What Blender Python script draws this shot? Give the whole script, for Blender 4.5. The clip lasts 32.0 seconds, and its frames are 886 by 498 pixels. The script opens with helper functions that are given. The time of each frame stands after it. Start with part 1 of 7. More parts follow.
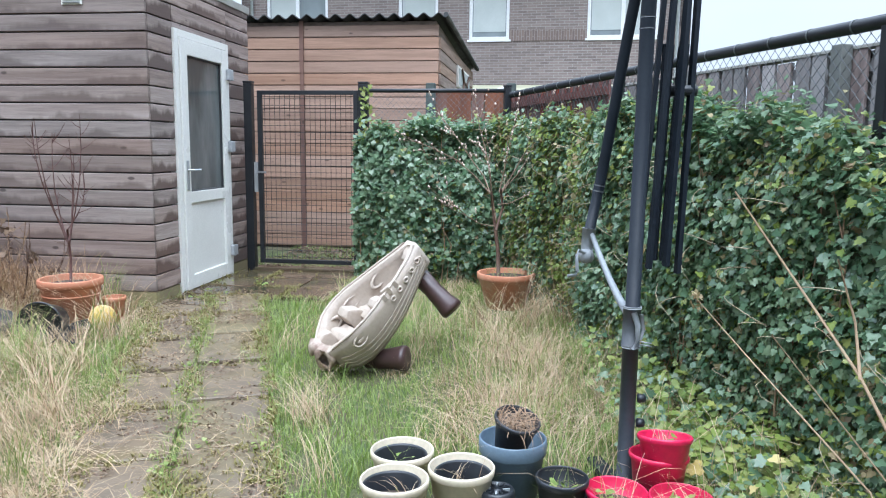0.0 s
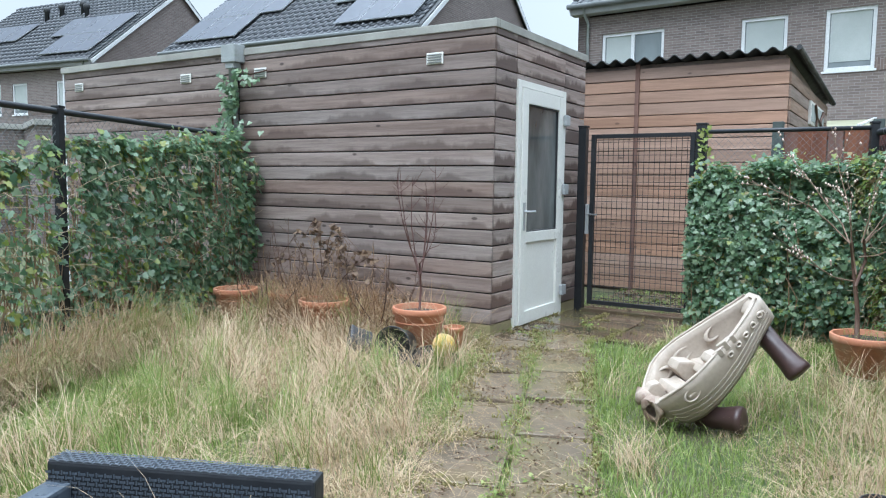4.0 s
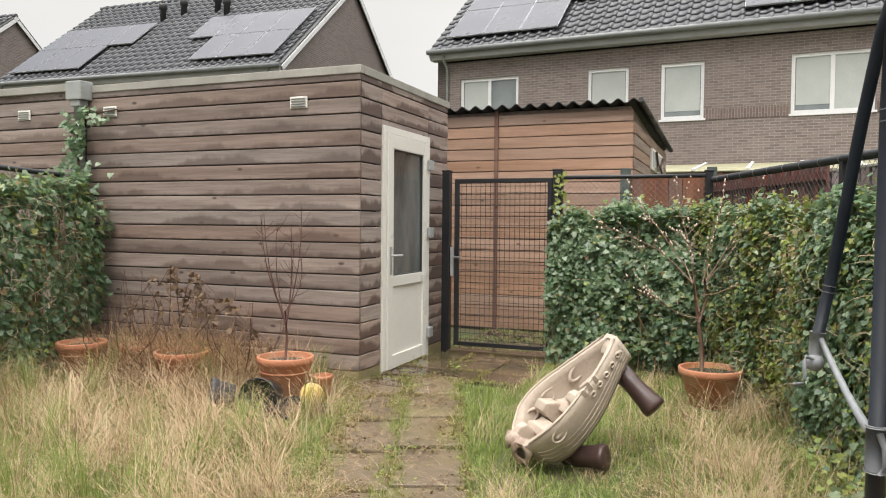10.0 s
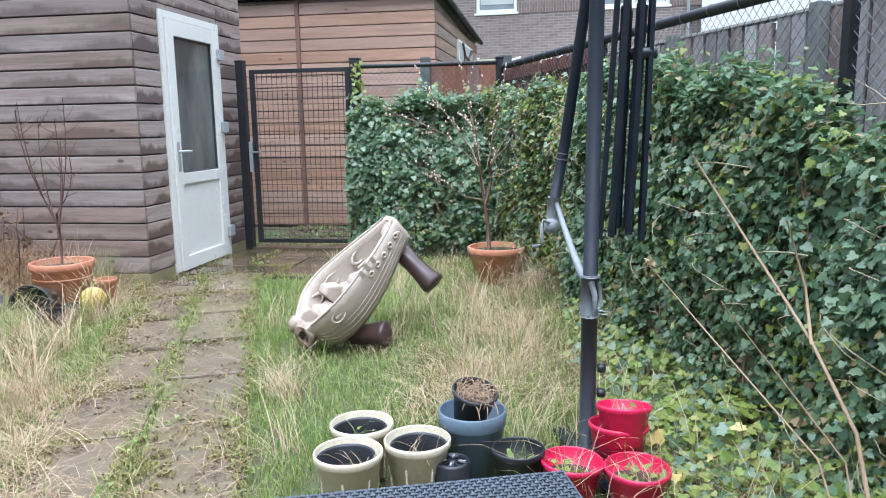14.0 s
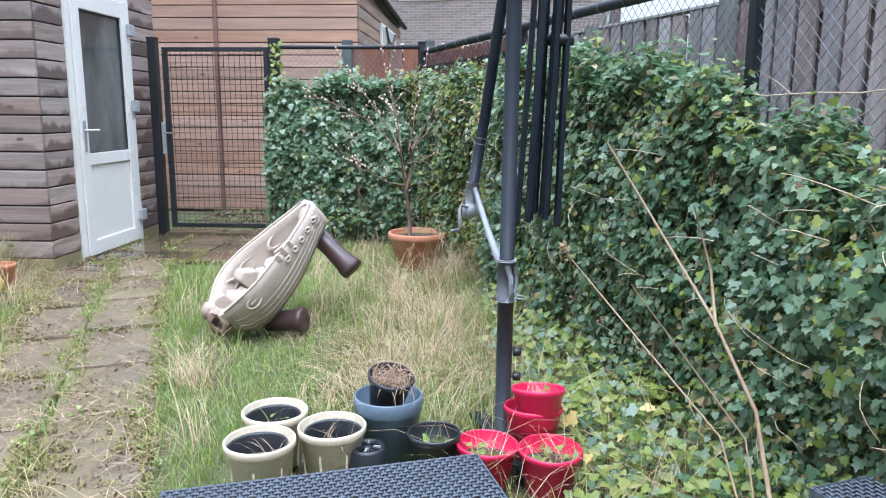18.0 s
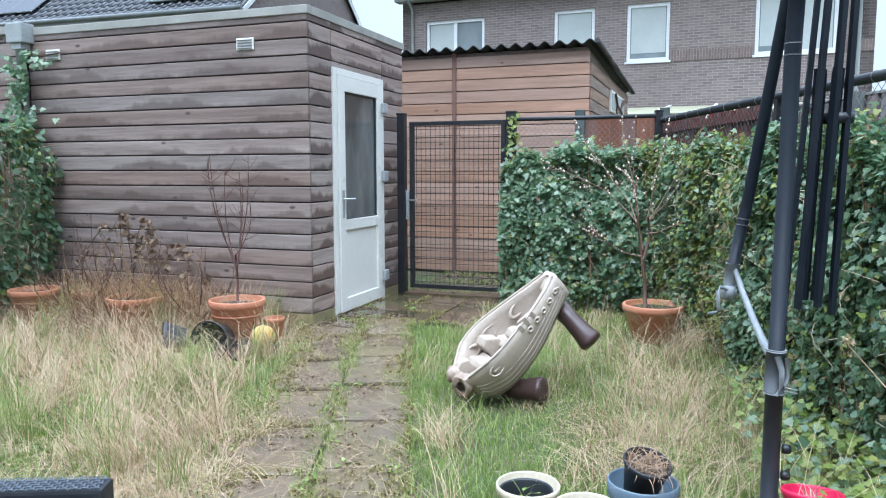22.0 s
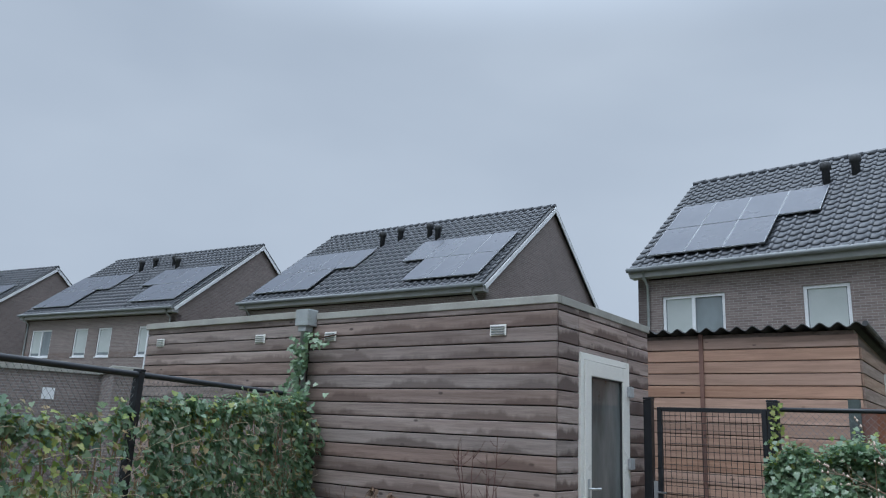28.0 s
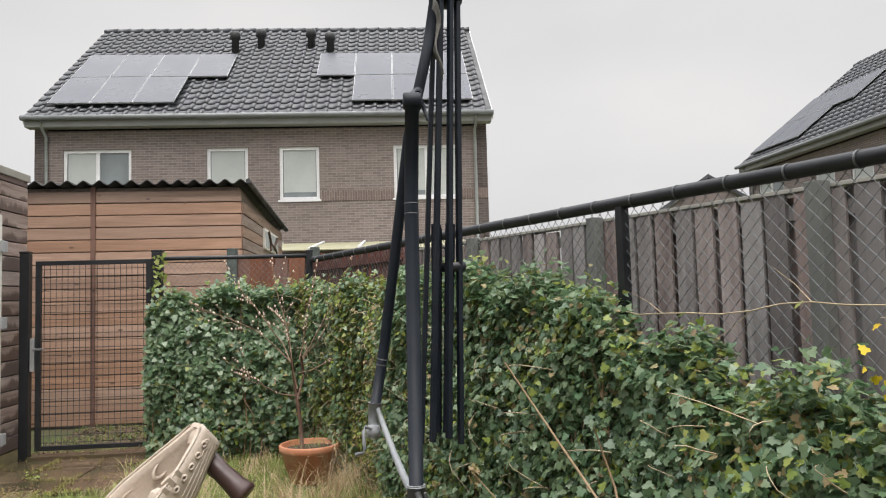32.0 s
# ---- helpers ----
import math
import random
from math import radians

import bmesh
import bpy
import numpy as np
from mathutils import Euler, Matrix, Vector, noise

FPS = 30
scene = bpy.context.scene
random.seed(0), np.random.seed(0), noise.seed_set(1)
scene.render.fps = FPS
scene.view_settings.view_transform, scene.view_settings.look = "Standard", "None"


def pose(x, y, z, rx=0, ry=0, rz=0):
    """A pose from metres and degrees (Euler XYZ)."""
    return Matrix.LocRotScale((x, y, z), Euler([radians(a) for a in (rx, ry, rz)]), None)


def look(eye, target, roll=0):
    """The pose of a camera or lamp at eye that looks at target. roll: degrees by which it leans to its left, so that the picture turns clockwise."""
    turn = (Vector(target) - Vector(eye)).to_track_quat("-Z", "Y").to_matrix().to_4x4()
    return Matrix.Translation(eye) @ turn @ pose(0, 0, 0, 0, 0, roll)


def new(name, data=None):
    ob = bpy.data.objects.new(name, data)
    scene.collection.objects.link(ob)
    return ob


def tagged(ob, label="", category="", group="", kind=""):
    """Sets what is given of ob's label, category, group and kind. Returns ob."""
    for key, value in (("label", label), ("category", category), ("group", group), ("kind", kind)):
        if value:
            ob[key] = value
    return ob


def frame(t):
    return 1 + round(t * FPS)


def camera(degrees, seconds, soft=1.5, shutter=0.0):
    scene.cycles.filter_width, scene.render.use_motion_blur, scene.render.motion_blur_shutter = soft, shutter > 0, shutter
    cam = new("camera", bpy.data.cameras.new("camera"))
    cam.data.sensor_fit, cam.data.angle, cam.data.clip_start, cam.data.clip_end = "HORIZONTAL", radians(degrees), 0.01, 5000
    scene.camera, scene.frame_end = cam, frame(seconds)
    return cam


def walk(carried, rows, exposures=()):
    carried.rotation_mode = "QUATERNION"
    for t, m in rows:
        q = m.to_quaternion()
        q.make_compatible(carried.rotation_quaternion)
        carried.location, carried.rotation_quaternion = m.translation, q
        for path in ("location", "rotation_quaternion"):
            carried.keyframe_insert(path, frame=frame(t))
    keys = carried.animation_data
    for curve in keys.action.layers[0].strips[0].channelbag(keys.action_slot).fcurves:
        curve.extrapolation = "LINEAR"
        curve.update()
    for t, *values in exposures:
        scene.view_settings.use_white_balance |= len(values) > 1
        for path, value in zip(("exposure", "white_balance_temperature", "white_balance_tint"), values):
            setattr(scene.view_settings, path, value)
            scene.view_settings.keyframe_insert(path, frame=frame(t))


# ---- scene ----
cam = camera(61.9, 32.0, 1.1)
METRES, EYE, TILT, LEAN, TURN = 1.845, 1.5, 0.0, 0.0, 8.2
PATH = [
    (0, (-0.007, 0.007, 1.261), (-0.265, 1.972, 0.989), 0.6),
    (0.5, (-0.022, -0.009, 1.269), (-0.387, 1.941, 1.013), 0.6),
    (1, (-0.034, -0.011, 1.274), (-0.54, 1.908, 1.033), 0.6),
    (1.5, (-0.054, -0.008, 1.277), (-0.71, 1.868, 1.046), 0.7),
    (2, (-0.072, -0.017, 1.285), (-0.869, 1.804, 1.062), 0.9),
    (2.5, (-0.078, -0.009, 1.286), (-0.98, 1.763, 1.067), 1.0),
    (4.5, (-0.063, -0.019, 1.285), (-1.186, 1.63, 1.14), 0.5),
    (5, (-0.077, -0.026, 1.292), (-1.293, 1.559, 1.19), 0.3),
    (5.5, (-0.123, -0.047, 1.308), (-1.466, 1.434, 1.244), 0.2),
    (6, (-0.173, -0.064, 1.319), (-1.631, 1.304, 1.282), 0.3),
    (7, (-0.251, -0.107, 1.327), (-1.846, 1.1, 1.312), 0.5),
    (8, (-0.225, -0.085, 1.333), (-1.695, 1.27, 1.303), 0.6),
    (8.5, (-0.209, -0.072, 1.333), (-1.541, 1.42, 1.295), 0.6),
    (9, (-0.193, -0.047, 1.333), (-1.335, 1.594, 1.291), 0.6),
    (9.5, (-0.157, -0.037, 1.343), (-1.094, 1.73, 1.291), 0.5),
    (10, (-0.108, -0.013, 1.342), (-0.844, 1.845, 1.273), 0.5),
    (10.5, (-0.055, 0.008, 1.334), (-0.639, 1.918, 1.233), 0.8),
    (11, (0.022, 0.021, 1.326), (-0.476, 1.952, 1.181), 1.0),
    (11.5, (0.079, 0.032, 1.323), (-0.368, 1.971, 1.122), 1.0),
    (12, (0.117, 0.044, 1.307), (-0.299, 1.984, 1.056), 0.8),
    (12.5, (0.153, 0.043, 1.287), (-0.237, 1.984, 1.0), 0.3),
    (13, (0.179, 0.046, 1.268), (-0.187, 1.988, 0.959), -0.2),
    (14, (0.251, 0.07, 1.234), (-0.068, 2.016, 0.903), -1.0),
    (15, (0.291, 0.084, 1.212), (0.096, 2.045, 0.87), -1.4),
    (15.5, (0.292, 0.095, 1.207), (0.174, 2.062, 0.862), -1.3),
    (17.5, (0.289, 0.109, 1.217), (0.247, 2.076, 0.856), 0.1),
    (18, (0.277, 0.1, 1.216), (0.161, 2.063, 0.85), 0.3),
    (19, (0.242, 0.072, 1.223), (-0.077, 2.01, 0.845), 0.4),
    (20, (0.185, 0.05, 1.255), (-0.319, 1.954, 0.908), 0.2),
    (21, (0.13, 0.024, 1.278), (-0.483, 1.906, 0.99), 0.0),
    (22, (0.106, 0.008, 1.307), (-0.565, 1.88, 1.095), -0.1),
    (23, (0.059, 0.001, 1.324), (-0.63, 1.874, 1.196), -0.2),
    (24, (-0.009, -0.042, 1.384), (-0.708, 1.831, 1.374), -0.1),
    (24.5, (-0.035, -0.059, 1.412), (-0.798, 1.788, 1.49), -0.5),
    (25, (-0.031, -0.061, 1.43), (-0.922, 1.72, 1.603), -1.0),
    (25.5, (-0.005, -0.065, 1.439), (-1.071, 1.605, 1.715), -1.4),
    (27.5, (-0.038, -0.108, 1.474), (-1.418, 1.257, 1.956), 2.1),
    (28, (-0.028, -0.1, 1.463), (-1.209, 1.442, 1.943), 2.8),
    (28.5, (-0.011, -0.09, 1.457), (-0.922, 1.627, 1.927), 2.9),
    (29, (0.01, -0.082, 1.449), (-0.61, 1.766, 1.899), 2.4),
    (29.5, (0.014, -0.063, 1.445), (-0.364, 1.856, 1.863), 1.8),
    (30, (0.027, -0.048, 1.439), (-0.161, 1.907, 1.816), 1.1),
    (30.5, (0.061, -0.029, 1.426), (0.036, 1.945, 1.748), 0.2),
    (31, (0.109, -0.001, 1.414), (0.205, 1.98, 1.672), -0.6),
    (31.5, (0.148, 0.001, 1.396), (0.324, 1.985, 1.582), -1.1),
    (32, (0.176, 0.012, 1.373), (0.39, 1.996, 1.502), -1.6),
]
EXPOSURE = [(0.0, 1.0, 5450, 8), (2.5, 0.92, 5450, 6), (5.0, 0.8, 5650, 3), (7.0, 0.74, 6350, 7), (9.0, 0.73, 6600, 8), (10.0, 0.75, 7050, 11), (11.0, 0.85, 6900, 12), (12.0, 0.95, 6050, 9), (13.0, 1.02, 5650, 10),
            (15.0, 1.1, 5400, 9), (19.0, 1.14, 5450, 12), (21.0, 1.02, 5400, 9), (22.5, 0.95, 5250, 5), (24.0, 0.85, 6150, 11), (25.0, 0.78, 6450, 9), (27.5, 0.05, 5500, 6), (29.0, 0.10, 5650, 11), (30.0, 0.14, 5850, 11), (31.0, 0.28, 6100, 13), (32.0, 0.58, 6850, 12)]
walk(cam, [(t, look(eye, target, roll)) for t, eye, target, roll in PATH], EXPOSURE)

# ---- world, sun ----
world = bpy.data.worlds.new("overcast")
scene.world = world
world.use_nodes = True
wn, wl = world.node_tree.nodes, world.node_tree.links
wn.clear()
sky = wn.new("ShaderNodeTexSky")
sky.sky_type, sky.sun_disc = "NISHITA", False
sky.sun_elevation, sky.sun_rotation = radians(63), radians(180)
sky.air_density, sky.dust_density, sky.ozone_density = 0.6, 6.0, 1.0
grey = wn.new("ShaderNodeHueSaturation")
grey.inputs["Saturation"].default_value = 0.12
wl.new(sky.outputs[0], grey.inputs["Color"])
skyb = wn.new("ShaderNodeBackground")
skyb.inputs[1].default_value = 0.03
wl.new(grey.outputs[0], skyb.inputs[0])
wtc = wn.new("ShaderNodeTexCoord")
wmap = wn.new("ShaderNodeMapping")
wmap.inputs["Scale"].default_value = (1.0, 1.0, 2.4)
wl.new(wtc.outputs["Generated"], wmap.inputs[0])
wno = wn.new("ShaderNodeTexNoise")
wno.inputs["Scale"].default_value, wno.inputs["Detail"].default_value, wno.inputs["Roughness"].default_value = 1.7, 4, 0.45
wl.new(wmap.outputs[0], wno.inputs["Vector"])
wr = wn.new("ShaderNodeValToRGB")
wr.color_ramp.elements[0].position, wr.color_ramp.elements[0].color = 0.3, (0.50, 0.53, 0.57, 1)
wr.color_ramp.elements[1].position, wr.color_ramp.elements[1].color = 0.72, (0.66, 0.68, 0.70, 1)
wl.new(wno.outputs[0], wr.inputs[0])
cloudb = wn.new("ShaderNodeBackground")
wl.new(wr.outputs[0], cloudb.inputs[0])
wsep = wn.new("ShaderNodeSeparateXYZ")
wl.new(wtc.outputs["Generated"], wsep.inputs[0])
wup = wn.new("ShaderNodeMapRange")
wup.interpolation_type = "SMOOTHSTEP"
for i, v in enumerate((0.48, 0.86, 0.70, 3.5)):
    wup.inputs[i + 1].default_value = v
wl.new(wsep.outputs[2], wup.inputs[0])
wl.new(wup.outputs[0], cloudb.inputs[1])
wadd = wn.new("ShaderNodeAddShader")
wl.new(skyb.outputs[0], wadd.inputs[0])
wl.new(cloudb.outputs[0], wadd.inputs[1])
wout = wn.new("ShaderNodeOutputWorld")
wl.new(wadd.outputs[0], wout.inputs[0])

sun = new("sun", bpy.data.lights.new("sun", "SUN"))
sun.data.energy, sun.data.angle, sun.data.color = 1.0, radians(40), (1.0, 0.97, 0.93)
sun.matrix_world = look((0, -8, 16), (0, 0, 0))


# ---- materials ----
def mix_rgb(nt, fac, a, b, kind="MIX"):
    n = nt.nodes.new("ShaderNodeMix")
    n.data_type, n.blend_type = "RGBA", kind
    for sock, v in ((n.inputs[0], fac), (n.inputs[6], a), (n.inputs[7], b)):
        if hasattr(v, "is_linked"):
            nt.links.new(v, sock)
        elif isinstance(v, (int, float)):
            sock.default_value = v
        else:
            sock.default_value = (*v, 1)
    return n.outputs[2]


def ramp(nt, fac, lo, hi, a=0.0, b=1.0):
    n = nt.nodes.new("ShaderNodeMapRange")
    n.inputs[1].default_value, n.inputs[2].default_value, n.inputs[3].default_value, n.inputs[4].default_value = lo, hi, a, b
    nt.links.new(fac, n.inputs[0])
    return n.outputs[0]


def noise_tex(nt, scale, detail=4, stretch=(1, 1, 1), rough=0.55, seed_obj=False):
    tc = nt.nodes.new("ShaderNodeTexCoord")
    mp = nt.nodes.new("ShaderNodeMapping")
    mp.inputs["Scale"].default_value = stretch
    nt.links.new(tc.outputs["Object"], mp.inputs[0])
    if seed_obj:
        oi = nt.nodes.new("ShaderNodeObjectInfo")
        mul = nt.nodes.new("ShaderNodeVectorMath")
        mul.operation = "SCALE"
        mul.inputs[0].default_value = (37, 53, 71)
        nt.links.new(oi.outputs["Random"], mul.inputs["Scale"])
        nt.links.new(mul.outputs[0], mp.inputs["Location"])
    no = nt.nodes.new("ShaderNodeTexNoise")
    no.inputs["Scale"].default_value, no.inputs["Detail"].default_value, no.inputs["Roughness"].default_value = scale, detail, rough
    nt.links.new(mp.outputs[0], no.inputs["Vector"])
    return no.outputs[0]


def base_mat(name, rough=0.7, metal=0.0):
    m = bpy.data.materials.new(name)
    m.use_nodes = True
    b = m.node_tree.nodes["Principled BSDF"]
    b.inputs["Roughness"].default_value, b.inputs["Metallic"].default_value = rough, metal
    return m, m.node_tree, b


def bump(nt, b, h, strength=0.3, dist=0.01):
    n = nt.nodes.new("ShaderNodeBump")
    n.inputs["Strength"].default_value, n.inputs["Distance"].default_value = strength, dist
    nt.links.new(h, n.inputs["Height"])
    nt.links.new(n.outputs[0], b.inputs["Normal"])


def worn(name, a, b2, scale=6, rough=0.7, metal=0.0, fine=60, bstr=0.25, stretch=(1, 1, 1), rnd=0.0, dirt=None, dirt_at=(0.55, 0.75), rvar=0.12, seed=True):
    """A two-colour surface with broad and fine variation, dirt and a change from piece to piece."""
    m, nt, b = base_mat(name, rough, metal)
    n1, n2 = noise_tex(nt, scale, 5, stretch, seed_obj=seed), noise_tex(nt, fine, 3, stretch, seed_obj=seed)
    c = mix_rgb(nt, ramp(nt, n1, 0.3, 0.7), a, b2)
    c = mix_rgb(nt, ramp(nt, n2, 0.35, 0.75, 0, 0.35), c, tuple(0.55 * v for v in a))
    if dirt:
        n3 = noise_tex(nt, scale * 0.45, 5, stretch, 0.65, seed_obj=seed)
        c = mix_rgb(nt, ramp(nt, n3, dirt_at[0], dirt_at[1], 0, 0.8), c, dirt)
    if rnd:
        oi = nt.nodes.new("ShaderNodeObjectInfo")
        hs = nt.nodes.new("ShaderNodeHueSaturation")
        nt.links.new(ramp(nt, oi.outputs["Random"], 0, 1, 1 - rnd, 1 + rnd), hs.inputs["Value"])
        nt.links.new(c, hs.inputs["Color"])
        c = hs.outputs[0]
    nt.links.new(c, b.inputs["Base Color"])
    nt.links.new(ramp(nt, n1, 0.3, 0.7, max(0.03, rough - rvar), min(1, rough + rvar)), b.inputs["Roughness"])
    bump(nt, b, n2, bstr, 0.004)
    return m


def leafy(name, cols, rough=0.35, trans=0.25, spec=0.5):
    """Leaves or blades: colour changes from leaf to leaf, some light comes through."""
    m, nt, b = base_mat(name, rough)
    b.inputs["Specular IOR Level"].default_value = spec
    g = nt.nodes.new("ShaderNodeNewGeometry")
    r = nt.nodes.new("ShaderNodeValToRGB")
    els = r.color_ramp.elements
    while len(els) < len(cols):
        els.new(0.5)
    for i, c in enumerate(cols):
        els[i].position, els[i].color = i / (len(cols) - 1), (*c, 1)
    nt.links.new(g.outputs["Random Per Island"], r.inputs[0])
    n1 = noise_tex(nt, 1.6, 3, seed_obj=False)
    c = mix_rgb(nt, ramp(nt, n1, 0.4, 0.7, 0, 0.35), r.outputs[0], cols[-1])
    nt.links.new(c, b.inputs["Base Color"])
    tr = nt.nodes.new("ShaderNodeBsdfTranslucent")
    nt.links.new(c, tr.inputs[0])
    mx = nt.nodes.new("ShaderNodeMixShader")
    mx.inputs[0].default_value = trans
    nt.links.new(b.outputs[0], mx.inputs[1])
    nt.links.new(tr.outputs[0], mx.inputs[2])
    nt.links.new(mx.outputs[0], nt.nodes["Material Output"].inputs[0])
    return m


def plank_mat(name, a, b2, dark, rnd, stretch, damp=0.0):
    """Weathered boards: grain along the board, knots, rain-dark streaks."""
    m, nt, b = base_mat(name, 0.72)
    grain = noise_tex(nt, 9, 8, tuple(s * 2.0 if s < 1 else s for s in stretch), 0.78, True)
    broad = noise_tex(nt, 1.3, 4, tuple(s * 2 if s >= 1 else s * 5 for s in stretch), 0.6, True)
    c = mix_rgb(nt, ramp(nt, broad, 0.32, 0.68), a, b2)
    c = mix_rgb(nt, ramp(nt, grain, 0.42, 0.66, 0, 0.7 if damp else 0.85), c, dark)
    wet = noise_tex(nt, 1.1, 5, (stretch[0] * 4 if stretch[0] < 1 else 0.8, stretch[1] * 4 if stretch[1] < 1 else 0.8, stretch[2] * 2.2 if stretch[2] > 1 else 0.3), 0.6, True)
    c = mix_rgb(nt, ramp(nt, wet, 0.54, 0.66, 0, 0.35 if damp else 0.6), c, tuple(1.15 * v for v in dark))
    tc = nt.nodes.new("ShaderNodeTexCoord")
    mp = nt.nodes.new("ShaderNodeMapping")
    mp.inputs["Scale"].default_value = tuple(0.55 if s < 1 else 1.2 for s in stretch)
    oi = nt.nodes.new("ShaderNodeObjectInfo")
    mul = nt.nodes.new("ShaderNodeVectorMath")
    mul.operation = "SCALE"
    mul.inputs[0].default_value = (29, 43, 61)
    nt.links.new(oi.outputs["Random"], mul.inputs["Scale"])
    nt.links.new(tc.outputs["Object"], mp.inputs[0])
    nt.links.new(mul.outputs[0], mp.inputs["Location"])
    vo = nt.nodes.new("ShaderNodeTexVoronoi")
    vo.inputs["Scale"].default_value = 5.5
    nt.links.new(mp.outputs[0], vo.inputs["Vector"])
    c = mix_rgb(nt, ramp(nt, vo.outputs["Distance"], 0.06, 0.11, 0.85, 0), c, tuple(0.45 * v for v in dark))
    if damp:
        # rainwater soaked up from each board's lower edge, in an uneven tide line
        sp = nt.nodes.new("ShaderNodeSeparateXYZ")
        nt.links.new(tc.outputs["Object"], sp.inputs[0])
        tide = noise_tex(nt, 1.0, 5, tuple(1.5 if s < 1 else 0.0 for s in stretch), 0.62, True)
        edge = nt.nodes.new("ShaderNodeMath")
        edge.operation = "SUBTRACT"
        nt.links.new(ramp(nt, tide, 0.37, 0.66, -0.02, damp), edge.inputs[0])
        nt.links.new(sp.outputs[2], edge.inputs[1])
        c = mix_rgb(nt, ramp(nt, edge.outputs[0], -0.010, 0.028, 0, 0.72 + 5 * (damp - 0.1)), c, tuple(1.05 * v for v in dark))
    hs = nt.nodes.new("ShaderNodeHueSaturation")
    nt.links.new(ramp(nt, oi.outputs["Random"], 0, 1, 1 - rnd, 1 + rnd), hs.inputs["Value"])
    sat = nt.nodes.new("ShaderNodeMath")
    sat.operation = "FRACT"
    sm = nt.nodes.new("ShaderNodeMath")
    sm.operation = "MULTIPLY"
    sm.inputs[1].default_value = 7.31
    nt.links.new(oi.outputs["Random"], sm.inputs[0])
    nt.links.new(sm.outputs[0], sat.inputs[0])
    nt.links.new(ramp(nt, sat.outputs[0], 0, 1, 1 - 1.6 * rnd, 1 + 1.4 * rnd), hs.inputs["Saturation"])
    nt.links.new(c, hs.inputs["Color"])
    nt.links.new(hs.outputs[0], b.inputs["Base Color"])
    nt.links.new(ramp(nt, broad, 0.3, 0.7, 0.45, 0.8), b.inputs["Roughness"])
    bump(nt, b, grain, 0.5, 0.004)
    return m


def brick_mat(name, c1, c2, mortar, vertical=False):
    m, nt, b = base_mat(name, 0.85)
    tc = nt.nodes.new("ShaderNodeTexCoord")
    sx = nt.nodes.new("ShaderNodeSeparateXYZ")
    nt.links.new(tc.outputs["Object"], sx.inputs[0])
    ad = nt.nodes.new("ShaderNodeMath")
    nt.links.new(sx.outputs[0], ad.inputs[0])
    nt.links.new(sx.outputs[1], ad.inputs[1])
    cx = nt.nodes.new("ShaderNodeCombineXYZ")
    nt.links.new(ad.outputs[0], cx.inputs[1 if vertical else 0])
    nt.links.new(sx.outputs[2], cx.inputs[0 if vertical else 1])
    br = nt.nodes.new("ShaderNodeTexBrick")
    br.inputs["Scale"].default_value = 1.0
    br.inputs["Brick Width"].default_value, br.inputs["Row Height"].default_value = (0.26 if vertical else 0.22), 0.0625
    br.inputs["Mortar Size"].default_value, br.inputs["Mortar Smooth"].default_value, br.inputs["Bias"].default_value = 0.006, 0.3, 0.0
    br.inputs["Color1"].default_value, br.inputs["Color2"].default_value, br.inputs["Mortar"].default_value = (*c1, 1), (*c2, 1), (*mortar, 1)
    nt.links.new(cx.outputs[0], br.inputs["Vector"])
    n1 = noise_tex(nt, 0.5, 4, seed_obj=True)
    c = mix_rgb(nt, ramp(nt, n1, 0.3, 0.75, 0, 0.4), br.outputs["Color"], tuple(0.6 * v for v in c1))
    nt.links.new(c, b.inputs["Base Color"])
    bump(nt, b, br.outputs["Fac"], -0.5, 0.006)
    return m


def glass_mat(name, tint, rough=0.02):
    m, nt, b = base_mat(name, rough)
    b.inputs["Base Color"].default_value = (*tint, 1)
    b.inputs["Specular IOR Level"].default_value = 0.6
    n1 = noise_tex(nt, 2.0, 3, (1, 1, 0.4), seed_obj=True)
    nt.links.new(mix_rgb(nt, ramp(nt, n1, 0.35, 0.7), tint, tuple(0.7 * v for v in tint)), b.inputs["Base Color"])
    return m


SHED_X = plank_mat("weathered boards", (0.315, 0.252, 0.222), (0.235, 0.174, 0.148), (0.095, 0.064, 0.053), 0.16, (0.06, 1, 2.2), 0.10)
# end boards: lighter colours carry the brighter light on the door side
SHED_Y_LIT = plank_mat("weathered end boards, side light in colour", (0.42, 0.345, 0.31), (0.33, 0.255, 0.222), (0.10, 0.066, 0.056), 0.12, (1, 0.06, 2.2), 0.14)
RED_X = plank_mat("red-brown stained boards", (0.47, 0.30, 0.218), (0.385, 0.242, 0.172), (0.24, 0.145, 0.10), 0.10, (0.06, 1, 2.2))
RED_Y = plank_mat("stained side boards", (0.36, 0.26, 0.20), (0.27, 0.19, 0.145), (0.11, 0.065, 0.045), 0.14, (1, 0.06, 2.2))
FENCE_W = plank_mat("silver-grey fence boards", (0.33, 0.29, 0.278), (0.215, 0.18, 0.17), (0.10, 0.08, 0.075), 0.42, (1, 1, 0.05))
FENCE_B = plank_mat("brown fence boards", (0.24, 0.10, 0.055), (0.16, 0.065, 0.04), (0.07, 0.03, 0.02), 0.15, (1, 1, 0.05))
REED = plank_mat("dark red reed", (0.20, 0.075, 0.06), (0.11, 0.045, 0.04), (0.05, 0.025, 0.022), 0.35, (1, 1, 0.05))
POST_W = plank_mat("grey posts", (0.22, 0.19, 0.175), (0.14, 0.12, 0.11), (0.06, 0.05, 0.045), 0.2, (1, 1, 0.05))
STAKE = worn("green-grey weathered stake", (0.17, 0.175, 0.16), (0.115, 0.12, 0.112), 8, 0.75, 0, 60, 0.2, (1, 1, 0.2))
